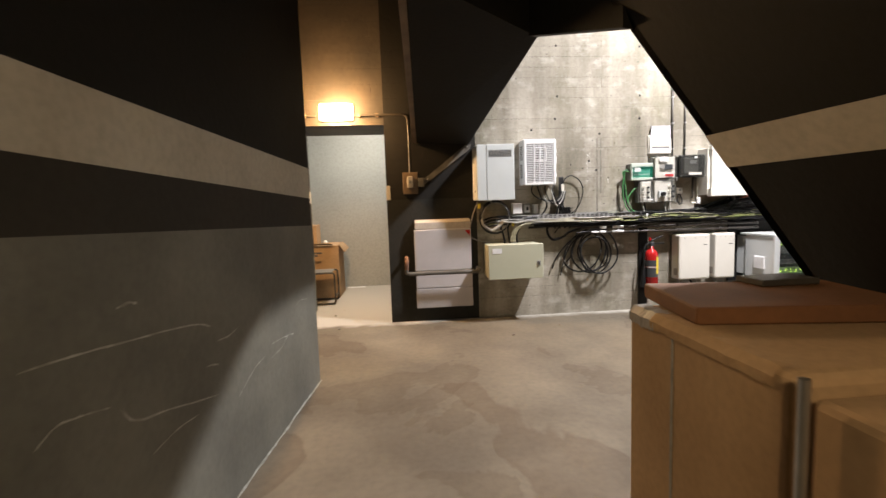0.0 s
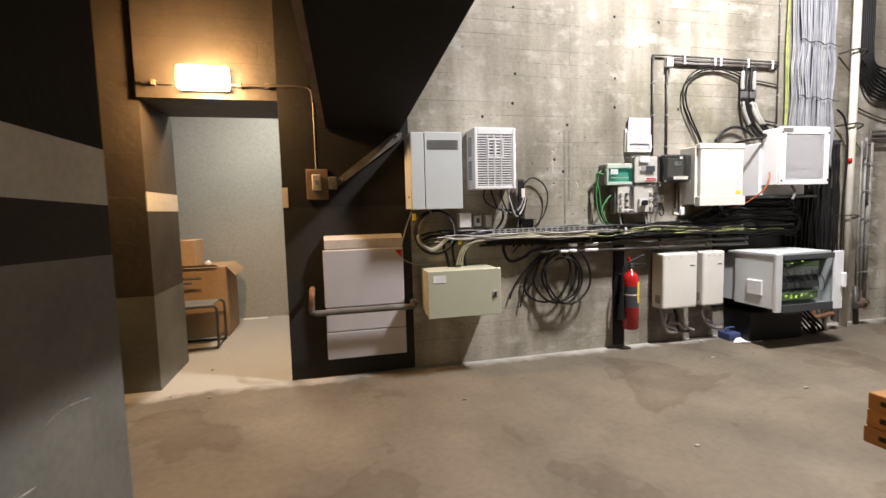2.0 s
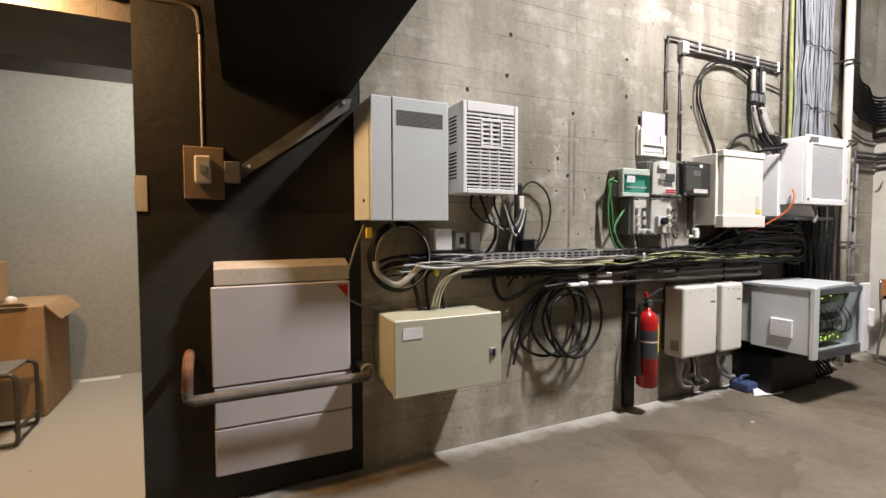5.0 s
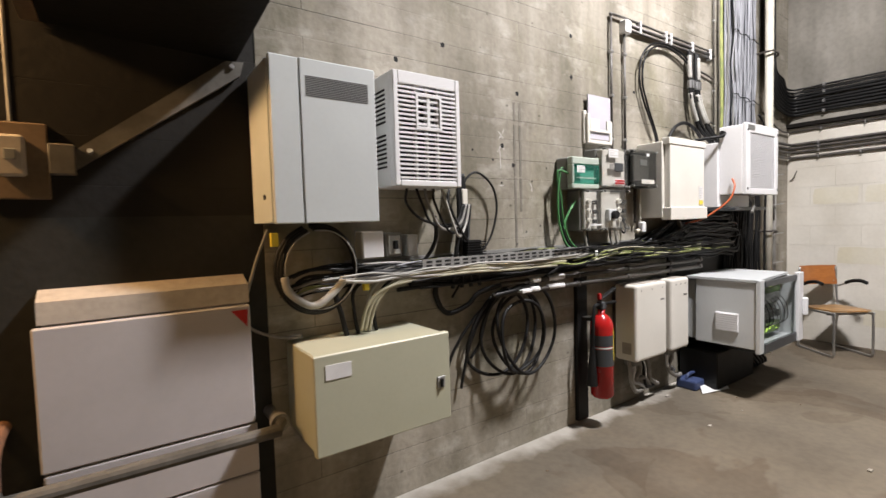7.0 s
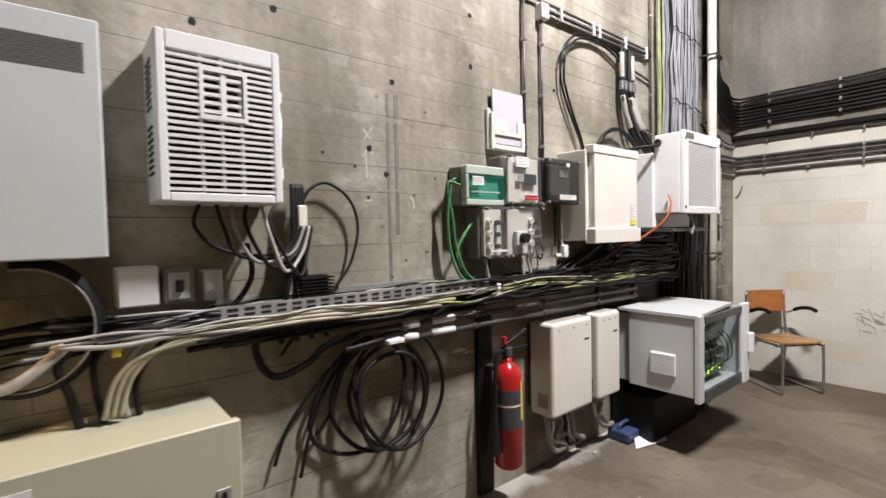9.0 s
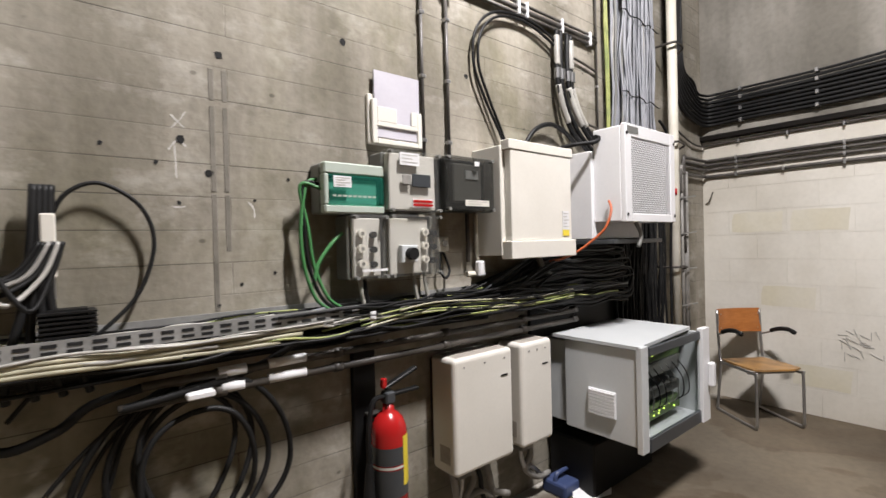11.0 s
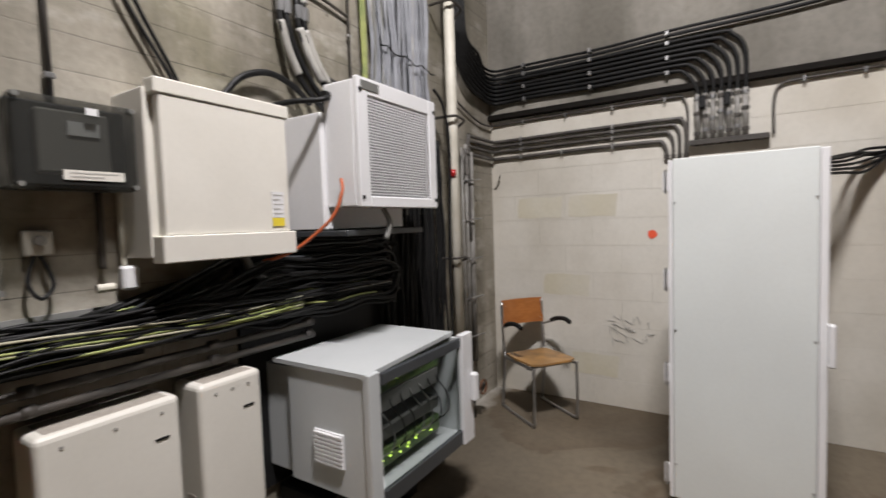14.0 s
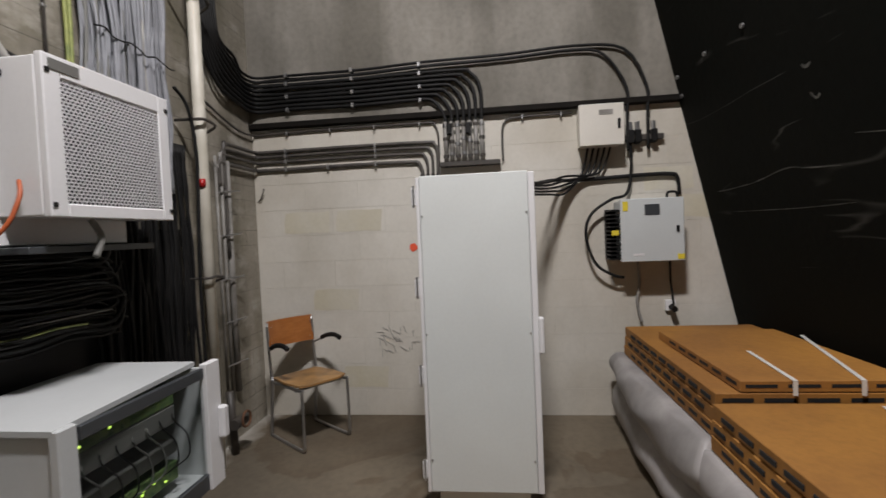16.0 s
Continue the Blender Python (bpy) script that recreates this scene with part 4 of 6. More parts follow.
# ---- fire extinguisher ----
def extinguisher():
    x, y = 0.545, -0.15
    t = thing("fire_extinguisher", (x, y, 0.2), "red gas fire extinguisher hanging on the wall", "fire extinguisher")
    bm = bmesh.new()
    prof = [(0.0, 0.205), (0.06, 0.207), (0.073, 0.222), (0.073, 0.665), (0.07, 0.69), (0.058, 0.72), (0.038, 0.742), (0.024, 0.752), (0.022, 0.78), (0.0, 0.78)]
    rings = []
    n = 24
    for r, z in prof:
        rings.append([bm.verts.new((x + max(r, 0.0005) * math.cos(2 * math.pi * k / n), y + max(r, 0.0005) * math.sin(2 * math.pi * k / n), z)) for k in range(n)])
    for a, b in zip(rings, rings[1:]):
        for k in range(n):
            bm.faces.new((a[k], a[(k + 1) % n], b[(k + 1) % n], b[k]))
    c = part("cylinder", bm, RED, t, "glossy red steel cylinder", smooth=True)
    for z0, z1, mt in ((0.42, 0.53, GUNMETAL), (0.55, 0.62, GUNMETAL), (0.535, 0.545, STRAP)):
        bm = bmesh.new()
        bmesh.ops.create_cone(bm, segments=24, radius1=0.0742, radius2=0.0742, depth=z1 - z0)
        bmesh.ops.translate(bm, vec=(x, y, (z0 + z1) / 2), verts=bm.verts)
        part("label_band", bm, mt, c, smooth=True)
    bm = bmesh.new()
    for k in range(9):
        a = math.radians(-75 + 13 * k)
        bm.verts.new((x + 0.0748 * math.cos(a), y + 0.0748 * math.sin(a), 0.46))
        bm.verts.new((x + 0.0748 * math.cos(a), y + 0.0748 * math.sin(a), 0.66))
    bm.verts.ensure_lookup_table()
    for k in range(8):
        bm.faces.new([bm.verts[v] for v in (2 * k, 2 * k + 2, 2 * k + 3, 2 * k + 1)])
    part("yellow_label", bm, YELLOW, c, "yellow label panel", smooth=True)
    part("valve", cuboid(x - 0.022, x + 0.022, y - 0.025, y + 0.025, 0.78, 0.83, 0.006), GUNMETAL, t)
    part("lever", cuboid(x - 0.02, x + 0.15, y - 0.014, y + 0.014, 0.842, 0.857, 0.003, m=Matrix.Translation((x, y, 0.85)) @ Matrix.Rotation(-0.35, 4, "Y") @ Matrix.Translation((-x, -y, -0.85))), BLACK, t)
    part("carry_handle", cuboid(x - 0.02, x + 0.15, y - 0.014, y + 0.014, 0.806, 0.82, 0.003), BLACK, t)
    part("safety_pin", cuboid(x - 0.03, x - 0.008, y - 0.012, y + 0.012, 0.845, 0.885, 0.004), RED, t)
    part("hose", tube([(x - 0.02, y, 0.81), (x - 0.07, y, 0.8), (x - 0.1, y - 0.01, 0.7), (x - 0.095, y, 0.55)], 0.011), BLACK, t)
    part("horn", rod((x - 0.095, y, 0.56), (x - 0.1, y + 0.005, 0.3), 0.014, 14, r2=0.036), BLACK, t)
    p = thing("extinguisher_board", (0.51, 0, 0.02), "black board behind the fire extinguisher", "board")
    part("board", cuboid(0.455, 0.56, -0.03, 0, 0.02, 1.0, 0.003), BLACK, p)
    part("hook", cuboid(0.5, 0.56, -0.1, -0.03, 0.7, 0.72, 0.002), DARK_IRON, p)


extinguisher()


# ---- chair ----
def armchair():
    u, v, c = Vector((0.8, -0.6, 0)), Vector((-0.6, -0.8, 0)), Vector((3.803, -0.362, 0))
    m = Matrix(((u.x, v.x, 0, c.x), (u.y, v.y, 0, c.y), (0, 0, 1, 0), (0, 0, 0, 1)))
    t = thing("armchair", (c.x, c.y, 0), "old school chair, orange plywood, steel tube frame, black armrests", "chair")
    w = 0.178

    def P(bm):
        bmesh.ops.transform(bm, matrix=m, verts=bm.verts)
        return bm

    bm = bmesh.new()
    grid = [[bm.verts.new((0.178 * math.sin(0.5 * math.pi * i / 6) if abs(i) == 6 else 0.178 * i / 6, -0.03 * (1 - (i / 6) ** 2) - 0.02 * k, 0.64 + 0.19 * k)) for k in (0, 1)] for i in range(-6, 7)]
    for p, q in zip(grid, grid[1:]):
        bm.faces.new((p[0], q[0], q[1], p[1]))
    ex = bmesh.ops.extrude_face_region(bm, geom=bm.faces[:])
    bmesh.ops.translate(bm, verts=[g for g in ex["geom"] if isinstance(g, bmesh.types.BMVert)], vec=(0, 0.011, 0))
    back = part("backrest", P(bm), VENEER, t)
    for x in (-0.155, 0.155):
        for z in (0.675, 0.79):
            part("rivet", P(rod((x, 0.0, z), (x, 0.005, z), 0.004, 8)), STEEL, back)
    bm = bmesh.new()
    seat = [(-0.17, 0.03), (-0.19, 0.2), (-0.18, 0.4), (-0.12, 0.435), (0.12, 0.435), (0.18, 0.4), (0.19, 0.2), (0.17, 0.03)]
    f = bm.faces.new([bm.verts.new((x, y, 0.42 + 0.03 * y)) for x, y in seat])
    ex = bmesh.ops.extrude_face_region(bm, geom=[f])
    bmesh.ops.translate(bm, verts=[g for g in ex["geom"] if isinstance(g, bmesh.types.BMVert)], vec=(0, 0, 0.014))
    part("seat", P(bm), SEAT_WOOD, t, "worn plywood seat")
    for s in (-1, 1):
        x = s * w
        part("frame_tube", P(tube([(x, -0.012, 0.82), (x, 0.0, 0.62), (x, 0.02, 0.44), (x, 0.03, 0.4), (x, 0.0, 0.2), (x, -0.02, 0.04), (x, 0.0, 0.012), (x, 0.36, 0.012), (x, 0.425, 0.03), (x, 0.43, 0.1), (x, 0.425, 0.4), (x, 0.4, 0.412), (x, 0.05, 0.405)], 0.0105, 8, steps=4)), STEEL, t, smooth=True)
        part("arm_tube", P(tube([(x, 0.0, 0.62), (x * 1.1, 0.05, 0.64), (x * 1.14, 0.14, 0.672)], 0.008, 8)), STEEL, t, smooth=True)
        part("armrest", P(tube([(x * 1.13, 0.09, 0.662), (x * 1.15, 0.16, 0.688), (x * 1.16, 0.25, 0.7), (x * 1.15, 0.32, 0.686)], 0.017, 10)), BLACK, t, smooth=True)
    part("cross_tube", P(rod((-w, 0.34, 0.4), (w, 0.34, 0.4), 0.01)), STEEL, t)


armchair()


# ---- tall cabinet ----
def tall_cabinet():
    x0, x1, y0, y1 = 2.85, 3.3, -2.082, -1.506
    t = thing("tall_cabinet", ((x0 + x1) / 2, (y0 + y1) / 2, 0), "tall pale grey-white steel switch cabinet, closed", "cabinet")
    part("body", cuboid(x0 + 0.02, x1, y0, y1, 0.07, 1.698, 0.004), WHITE, t)
    part("plinth", cuboid(x0 + 0.04, x1, y0 + 0.06, y1 - 0.05, 0, 0.07), WHITE, t)
    d = part("door", cuboid(x0, x0 + 0.02, y0 + 0.025, y1 - 0.012, 0.085, 1.703, 0.003), CABINET, t)
    part("side_rail", cuboid(x0 + 0.004, x0 + 0.02, y0 - 0.008, y0 + 0.022, 0.08, 1.698, 0.003), WHITE, t)
    part("hinge_rail", cuboid(x0 + 0.004, x0 + 0.02, y1 - 0.01, y1 + 0.008, 0.08, 1.698, 0.003), WHITE, t)
    for z in (0.2, 0.69, 1.14, 1.6):
        h = part("hinge", cuboid(x0 - 0.008, x0 + 0.02, y1 + 0.008, y1 + 0.03, z - 0.045, z + 0.045, 0.004), WHITE, t)
        part("hinge_pin", rod((x0 - 0.005, y1 + 0.018, z - 0.055), (x0 - 0.005, y1 + 0.018, z + 0.055), 0.006), STEEL, h)
    part("handle", cuboid(x0 - 0.03, x0 + 0.01, y0 - 0.03, y0 - 0.004, 0.8, 0.98, 0.008, seg=2), WHITE, t)
    for z in (0.25, 0.9, 1.5):
        for y in (y0 + 0.035, y1 - 0.02):
            part("rivet", rod((x0 - 0.003, y, z), (x0 + 0.001, y, z), 0.005), STEEL, d)


tall_cabinet()


# ---- boxes on the east wall ----
def east_boxes():
    t = thing("control_box", (3.95, -2.96, 1.15), "light blue-grey control box with display and warning stickers", "control box")
    part("body", cuboid(3.88, EAST, -3.16, -2.76, 1.165, 1.585, 0.003), PANEL_GREY, t)
    sink = part("heat_sink", cuboid(4.02, EAST, -2.76, -2.69, 1.17, 1.53, 0.003), BLACK, t, "black finned heat sink")
    for k in range(13):
        part("fin", cuboid(3.9, 4.02, -2.759, -2.69, 1.172 + 0.0285 * k, 1.182 + 0.0285 * k), BLACK, sink)
    d = part("door", cuboid(3.85, 3.879, -3.168, -2.752, 1.158, 1.592, 0.004), PANEL_GREY, t)
    part("display", cuboid(3.846, 3.85, -3.01, -2.91, 1.475, 1.55, 0.002), GUNMETAL, d)
    part("lock", cuboid(3.842, 3.85, -3.135, -3.115, 1.355, 1.4, 0.003), BLACK, d)
    part("warning_label", cuboid(3.847, 3.85, -2.8, -2.765, 1.51, 1.575), YELLOW, d)
    part("warning_label", cuboid(3.847, 3.85, -3.165, -3.12, 1.17, 1.205), YELLOW, d)
    part("warning_label", cuboid(3.898, 3.901, -2.75, -2.7, 1.345, 1.38), YELLOW, t)
    part("name_plate", cuboid(3.847, 3.85, -2.9, -2.83, 1.2, 1.215), PAPER, d)
    part("carry_handle", tube([(3.95, -3.16, 1.585), (3.95, -3.155, 1.63), (3.95, -3.1, 1.63), (3.95, -3.095, 1.585)], 0.009, 6), BLACK, t)
    t = thing("isolator_box", (3.98, -2.66, 1.97), "cream isolator box with a rotary lock on its door", "control box")
    part("body", cuboid(3.94, EAST, -2.8, -2.515, 1.985, 2.262, 0.003), WARM_WHITE, t)
    d = part("door", cuboid(3.91, 3.939, -2.81, -2.505, 1.978, 2.268, 0.004), WARM_WHITE, t)
    part("name_plate", cuboid(3.907, 3.91, -2.735, -2.64, 2.19, 2.225), GREY_PIPE, d)
    part("lock", cuboid(3.9, 3.91, -2.785, -2.765, 2.09, 2.16, 0.004), BLACK, d)
    t = thing("isolator", (EAST, -3.0, 2.04), "row of black cable clamps on a rail", "cable clamp")
    part("rail", cuboid(4.02, EAST, -3.11, -2.81, 2.02, 2.06, 0.003), DARK_IRON, t)
    for y in (-2.88, -2.93, -3.04):
        part("clamp", cuboid(3.995, EAST, y - 0.02, y + 0.02, 2.0, 2.09, 0.004), BLACK, t)
        part("gland", rod((4.03, y, 2.09), (4.03, y, 2.15), 0.016), STEEL, t)
    t = thing("wall_socket", (4.06, -3.1, 0.8), "white wall socket with a black plug", "socket")
    part("socket_plate", cuboid(4.04, EAST, -3.17, -3.1, 0.78, 0.86, 0.004), WHITE, t)
    part("plug", rod((4.04, -3.14, 0.81), (3.98, -3.14, 0.8), 0.022, 12), BLACK, t)


east_boxes()


# ---- wall lamp and switch by the doorway ----
t = thing("wall_lamp", (-3.07, 0.06, 2.4), "glowing bulkhead wall lamp over the doorway", "lamp")
part("body", cuboid(-3.21, -2.875, 0.0, 0.06, 2.32, 2.48, 0.008), DARK_IRON, t)
part("diffuser", cuboid(-3.225, -2.86, -0.07, -0.001, 2.31, 2.49, 0.03, seg=3), LAMP_GLOW, t, "bright warm glass diffuser").visible_shadow = False
t = thing("light_switch", (-2.26, 0.02, 1.5), "old switch on a wooden board with a conduit", "switch")
part("backing_board", cuboid(-2.34, -2.17, -0.012, 0.008, 1.48, 1.725, 0.004), TAN, t)
part("switch_body", cuboid(-2.295, -2.225, -0.05, -0.012, 1.55, 1.68, 0.008), DUSTY, t)
part("rocker", cuboid(-2.275, -2.245, -0.058, -0.05, 1.6, 1.635, 0.003), MID_GREY, t)
part("side_box", cuboid(-2.17, -2.1, -0.04, 0.02, 1.56, 1.66, 0.004), BAR_PAINT, t)
part("conduit", rod((-2.26, 0.005, 1.725), (-2.26, 0.005, 2.25), 0.006), GREY_PIPE, t)
t = thing("diagonal_bar", (-1.84, 0.0, 1.7), "grey flat metal bar slanting up the wall", "metal bar")
part("bar", prism([(-2.1, 0.012, 1.58), (-2.1, 0.012, 1.645), (-1.62, -0.008, 2.015), (-1.555, -0.008, 2.02), (-1.57, -0.008, 1.965)], (0, -0.03, 0)), BAR_PAINT, t)
for x, z in ((-1.6, 1.995), (-2.06, 1.64)):
    part("bolt", rod((x, -0.05, z), (x, -0.02, z), 0.009, 8), STEEL, t)
t = thing("heater_pipe", (-1.92, 0, 0.56), "grey painted pipe across the heater with rusty elbow", "pipe")
part("pipe", tube([(-1.515, 0, 0.6), (-1.515, -0.17, 0.6), (-1.53, -0.21, 0.59), (-2.31, -0.21, 0.59), (-2.335, -0.2, 0.6), (-2.34, -0.2, 0.64)], 0.024, 12, smooth=False), BAR_PAINT, t)
part("elbow", tube([(-2.338, -0.2, 0.63), (-2.335, -0.19, 0.72), (-2.335, -0.1, 0.75), (-2.335, 0.02, 0.75)], 0.023, 12), RUST, t, "rusty iron elbow")
part("flange", rod((-1.515, -0.17, 0.6), (-1.515, -0.14, 0.6), 0.036, 14), GREY_PIPE, t)


# ---- stacked boards and cartons ----
rng0 = random.Random(3)


def slotted_stack(name, x0, x1, y0, y1, z0, layers, h, label):
    t = thing(name, ((x0 + x1) / 2, (y0 + y1) / 2, z0), label, "stack of boards")
    for k in range(layers):
        za = z0 + k * h
        b = part("board", cuboid(x0 + 0.004 * (k % 2), x1, y0, y1 - 0.005 * (k % 3), za, za + h - 0.003, 0.003), CLAY, t)
        n = int((x1 - x0 - 0.06) / 0.13)
        for j in range(n):
            xa = x0 + 0.03 + j * 0.13 + 0.065 * (k % 2)
            part("slot", cuboid(xa, xa + 0.088, y1 - 0.004, y1 + 0.001, za + h * 0.36, za + h * 0.64), HOLLOW_SHADE, b)
        for j in range(int((y1 - y0) / 0.16)):
            ya = y0 + 0.03 + j * 0.16
            part("slot", cuboid(x0 - 0.001, x0 + 0.006, ya, ya + 0.12, za + h * 0.36, za + h * 0.64), HOLLOW_SHADE, b)
    return t


slotted_stack("board_stack", 2.5, 3.83, -3.57, -2.745, 0.53, 3, 0.063, "stack of orange slotted boards with white straps")
slotted_stack("board_stack", 2.5, 3.45, -3.5, -2.85, 0.72, 1, 0.05, "single orange slotted board on the stack")
slotted_stack("board_stack", -0.34, 2.47, -3.56, -2.72, 0.50, 3, 0.063, "stack of orange slotted boards with white straps")
slotted_stack("board_stack", -0.36, 0.55, -3.5, -2.88, 0.70, 2, 0.063, "two orange slotted boards on the long stack")
t = thing("cardboard_carton", (-1.1, -4.1, 0), "large brown cardboard carton under the leaning wall", "carton")
part("body", cuboid(-1.55, -0.68, -4.46, -3.72, 0.0, 0.95, 0.03, seg=3), CARD, t)
part("tape", cuboid(-1.553, -1.549, -4.01, -4.0, 0.0, 0.925), GREY_PIPE, t)
for k, (ya, yb, wd, mt, lab) in enumerate(((-3.735, -3.9, 0.05, FILM, "crumpled white plastic tape"), (-3.88, -4.41, 0.035, CARD, "creased carton edge"))):
    bm = bmesh.new()
    rows = []
    for j in range(15):
        y = ya + (yb - ya) * j / 14
        w1, w2 = wd * rng0.uniform(0.8, 1.15), wd * rng0.uniform(0.7, 1.1)
        rows.append([bm.verts.new(v) for v in ((-1.555, y, 0.925 - w1 * 0.6), (-1.553 + rng0.uniform(-0.006, 0.002), y, 0.93), (-1.535, y, 0.951 + rng0.uniform(0, 0.006)), (-1.53 + w2, y, 0.952 + rng0.uniform(0, 0.005)))])
    for p, q in zip(rows, rows[1:]):
        for i in range(3):
            bm.faces.new((p[i], q[i], q[i + 1], p[i + 1]))
    part("edge_wrap", bm, mt, t, lab)
t = thing("cardboard_carton", (-1.1, -5.0, 0), "large brown cardboard carton under the leaning wall", "carton")
part("body", cuboid(-1.53, -0.7, -5.4, -4.48, 0.0, 0.91, 0.02, seg=2), CARD, t)
part("corner_tube", rod((-1.562, -4.5, 0.0), (-1.562, -4.5, 0.96), 0.012), STEEL, t)
t = thing("wooden_board", (-1.0, -3.8, 0.93), "loose dark red-brown board lying on the carton", "board")
part("board", cuboid(-1.43, -0.75, -4.05, -3.61, 0.952, 1.008, 0.005, m=Matrix.Translation((-1.43, -3.61, 0)) @ Matrix.Rotation(-0.16, 4, "Z") @ Matrix.Translation((1.43, 3.61, 0))), RED_BOARD, t)
t = thing("wooden_board", (-0.9, -3.8, 1.0), "small dark board on the loose board", "board")
part("board", cuboid(-1.08, -0.85, -3.8, -3.66, 1.009, 1.032, 0.004), DARK_IRON, t)


# ---- pipes and cables on the concrete wall ----
rng = random.Random(7)


def cable(name, pts, r, mat, label, category="cable", group="", n=8, steps=6):
    return tagged(part(name, tube(pts, r, n, steps=steps), mat, smooth=True), label, category, group)


def clip(x, y, z, parent, r=0.012, mat=None):
    part("clip", cuboid(x - r * 1.3, x + r * 1.3, y - r * 1.2, y + r * 1.2, z - r * 0.8, z + r * 0.8, 0.002), mat or STEEL, parent)


def conduit(x, z0, z1, r=0.009, y=-0.022):
    t = thing("conduit", (x, 0, z0), "dark grey painted conduit with pale wall clips", "conduit", "conduits up the wall")
    part("pipe", rod((x, y, z0), (x, y, z1), r), GREY_IRON, t, smooth=True)
    z = z0 + 0.09
    while z < z1 - 0.03:
        clip(x, y, z, t, r * 1.15)
        z += 0.3


conduit(0.862, 1.826, 2.71)
conduit(1.018, 1.832, 2.68)
conduit(2.335, 2.06, 4.2, 0.007)
t = thing("junction_box", (1.05, 0, 2.67), "small white junction box on the conduits", "junction box")
part("body", cuboid(0.992, 1.06, -0.055, 0, 2.665, 2.755, 0.005), WHITE, t)
t = thing("conduit_run", (1.6, 0, 2.72), "three dark grey conduits side by side with white clips", "conduit")
part("pipe", tube([(0.862, -0.022, 2.69), (0.87, -0.022, 2.755), (0.92, -0.022, 2.775), (1.6, -0.022, 2.775), (2.33, -0.022, 2.775)], 0.009), GREY_IRON, t, smooth=True)
part("pipe", rod((1.06, -0.025, 2.735), (2.33, -0.025, 2.745), 0.012), GREY_IRON, t, smooth=True)
part("pipe", rod((1.06, -0.022, 2.705), (2.3, -0.022, 2.715), 0.009), GREY_IRON, t, smooth=True)
for x in (1.2, 1.55, 1.62, 1.95, 2.25):
    part("clip", cuboid(x - 0.008, x + 0.008, -0.042, 0, 2.7, 2.788, 0.003), WHITE, t)
for k in range(2):
    cable("cable", [(1.385 + 0.02 * k, -0.045, 1.92), (1.37 + 0.02 * k, -0.04, 2.0), (1.25 + 0.035 * k, -0.035, 2.2), (1.185 + 0.035 * k, -0.035, 2.36), (1.21 + 0.04 * k, -0.035, 2.53), (1.35 + 0.03 * k, -0.035, 2.655 - 0.015 * k), (1.6, -0.035, 2.69 - 0.02 * k), (1.85, -0.04, 2.63 - 0.03 * k), (1.9, -0.045, 2.5)], 0.0075, BLACK, "black cable looping down to the cream box", group="looping cables")
for k, (x, dx) in enumerate(((1.86, 0.0), (1.9, 0.03), (1.965, 0.05), (2.0, 0.06))):
    t = thing("armoured_cable", (x, -0.05, 2.4), "thick black cable with white wrapped joint", "cable", "armoured cables")
    part("sheath", tube([(x + 0.02, -0.04, 2.7), (x, -0.05, 2.55), (x - 0.005, -0.06, 2.38), (x + 0.03 + dx * 0.3, -0.065, 2.24), (x + 0.1 + dx, -0.075, 2.1), (x + 0.2 + dx, -0.1, 2.0), (x + 0.26 + dx, -0.12, 1.94)], 0.014), BLACK, t, smooth=True)
    if k in (0, 2, 3):
        part("white_wrap", tube([(x + 0.001, -0.058, 2.36), (x + 0.03 + dx * 0.3, -0.066, 2.24), (x + 0.075 + dx * 0.7, -0.074, 2.14)], 0.019), WHITE_CABLE, t, "white wrapped sleeve", smooth=True)
    if k in (0, 3):
        part("white_wrap", tube([(x + 0.012, -0.045, 2.66), (x + 0.002, -0.052, 2.56), (x, -0.056, 2.48)], 0.019), WHITE_CABLE, t, smooth=True)
    part("gland", rod((x, -0.058, 2.4), (x, -0.058, 2.46), 0.021, 10), STEEL, t)
cable("cable", [(1.58, -0.03, 1.98), (1.66, -0.04, 2.07), (1.78, -0.05, 2.115), (1.9, -0.06, 2.09), (2.0, -0.07, 2.02)], 0.014, BLACK, "short black cable arching over the cream box")
cable("conduit", [(2.05, -0.02, 2.585), (2.2, -0.02, 2.57), (2.33, -0.02, 2.55)], 0.008, DARK_IRON, "thin dark conduit beside the cables", "conduit")
cable("conduit", [(2.03, -0.02, 2.27), (2.15, -0.02, 2.2), (2.33, -0.02, 2.17)], 0.008, DARK_IRON, "thin dark conduit beside the cables", "conduit")

# the upright cable bundle
t = thing("cable_bundle", (2.75, 0, 1.7), "thick upright bundle of grey data cables tied in rows", "cable bundle")
for k in range(110):
    x = 2.48 + 0.52 * (k + 0.5) / 110 + rng.uniform(-0.012, 0.012)
    y = -0.035 - 0.085 * rng.random()
    pts = []
    for z in (1.7, 1.9, 2.1, 2.42, 2.7, 2.97, 3.3, 3.7, 4.25):
        w = 0.006 if z in (2.42, 2.97) else 0.016
        sq = 0.93 if z in (2.42, 2.97) else 1.0
        pts.append((2.74 + (x - 2.74) * sq + rng.uniform(-w, w), y + rng.uniform(-0.01, 0.01), z))
    part("cable", tube(pts, rng.choice((0.006, 0.007, 0.008, 0.009)), 6, steps=3), rng.choice((GREY_CABLE,) * 9 + (MID_GREY, BLACK, WHITE_CABLE)), t, smooth=True)
for z in (2.42, 2.97, 3.55):
    part("cable_tie", tube([(2.475 + 0.053 * j, -0.128 - 0.008 * (j % 2), z + 0.012 * math.sin(1.9 * j) - 0.003 * j) for j in range(11)], 0.004, 6, steps=3), BLACK, t)
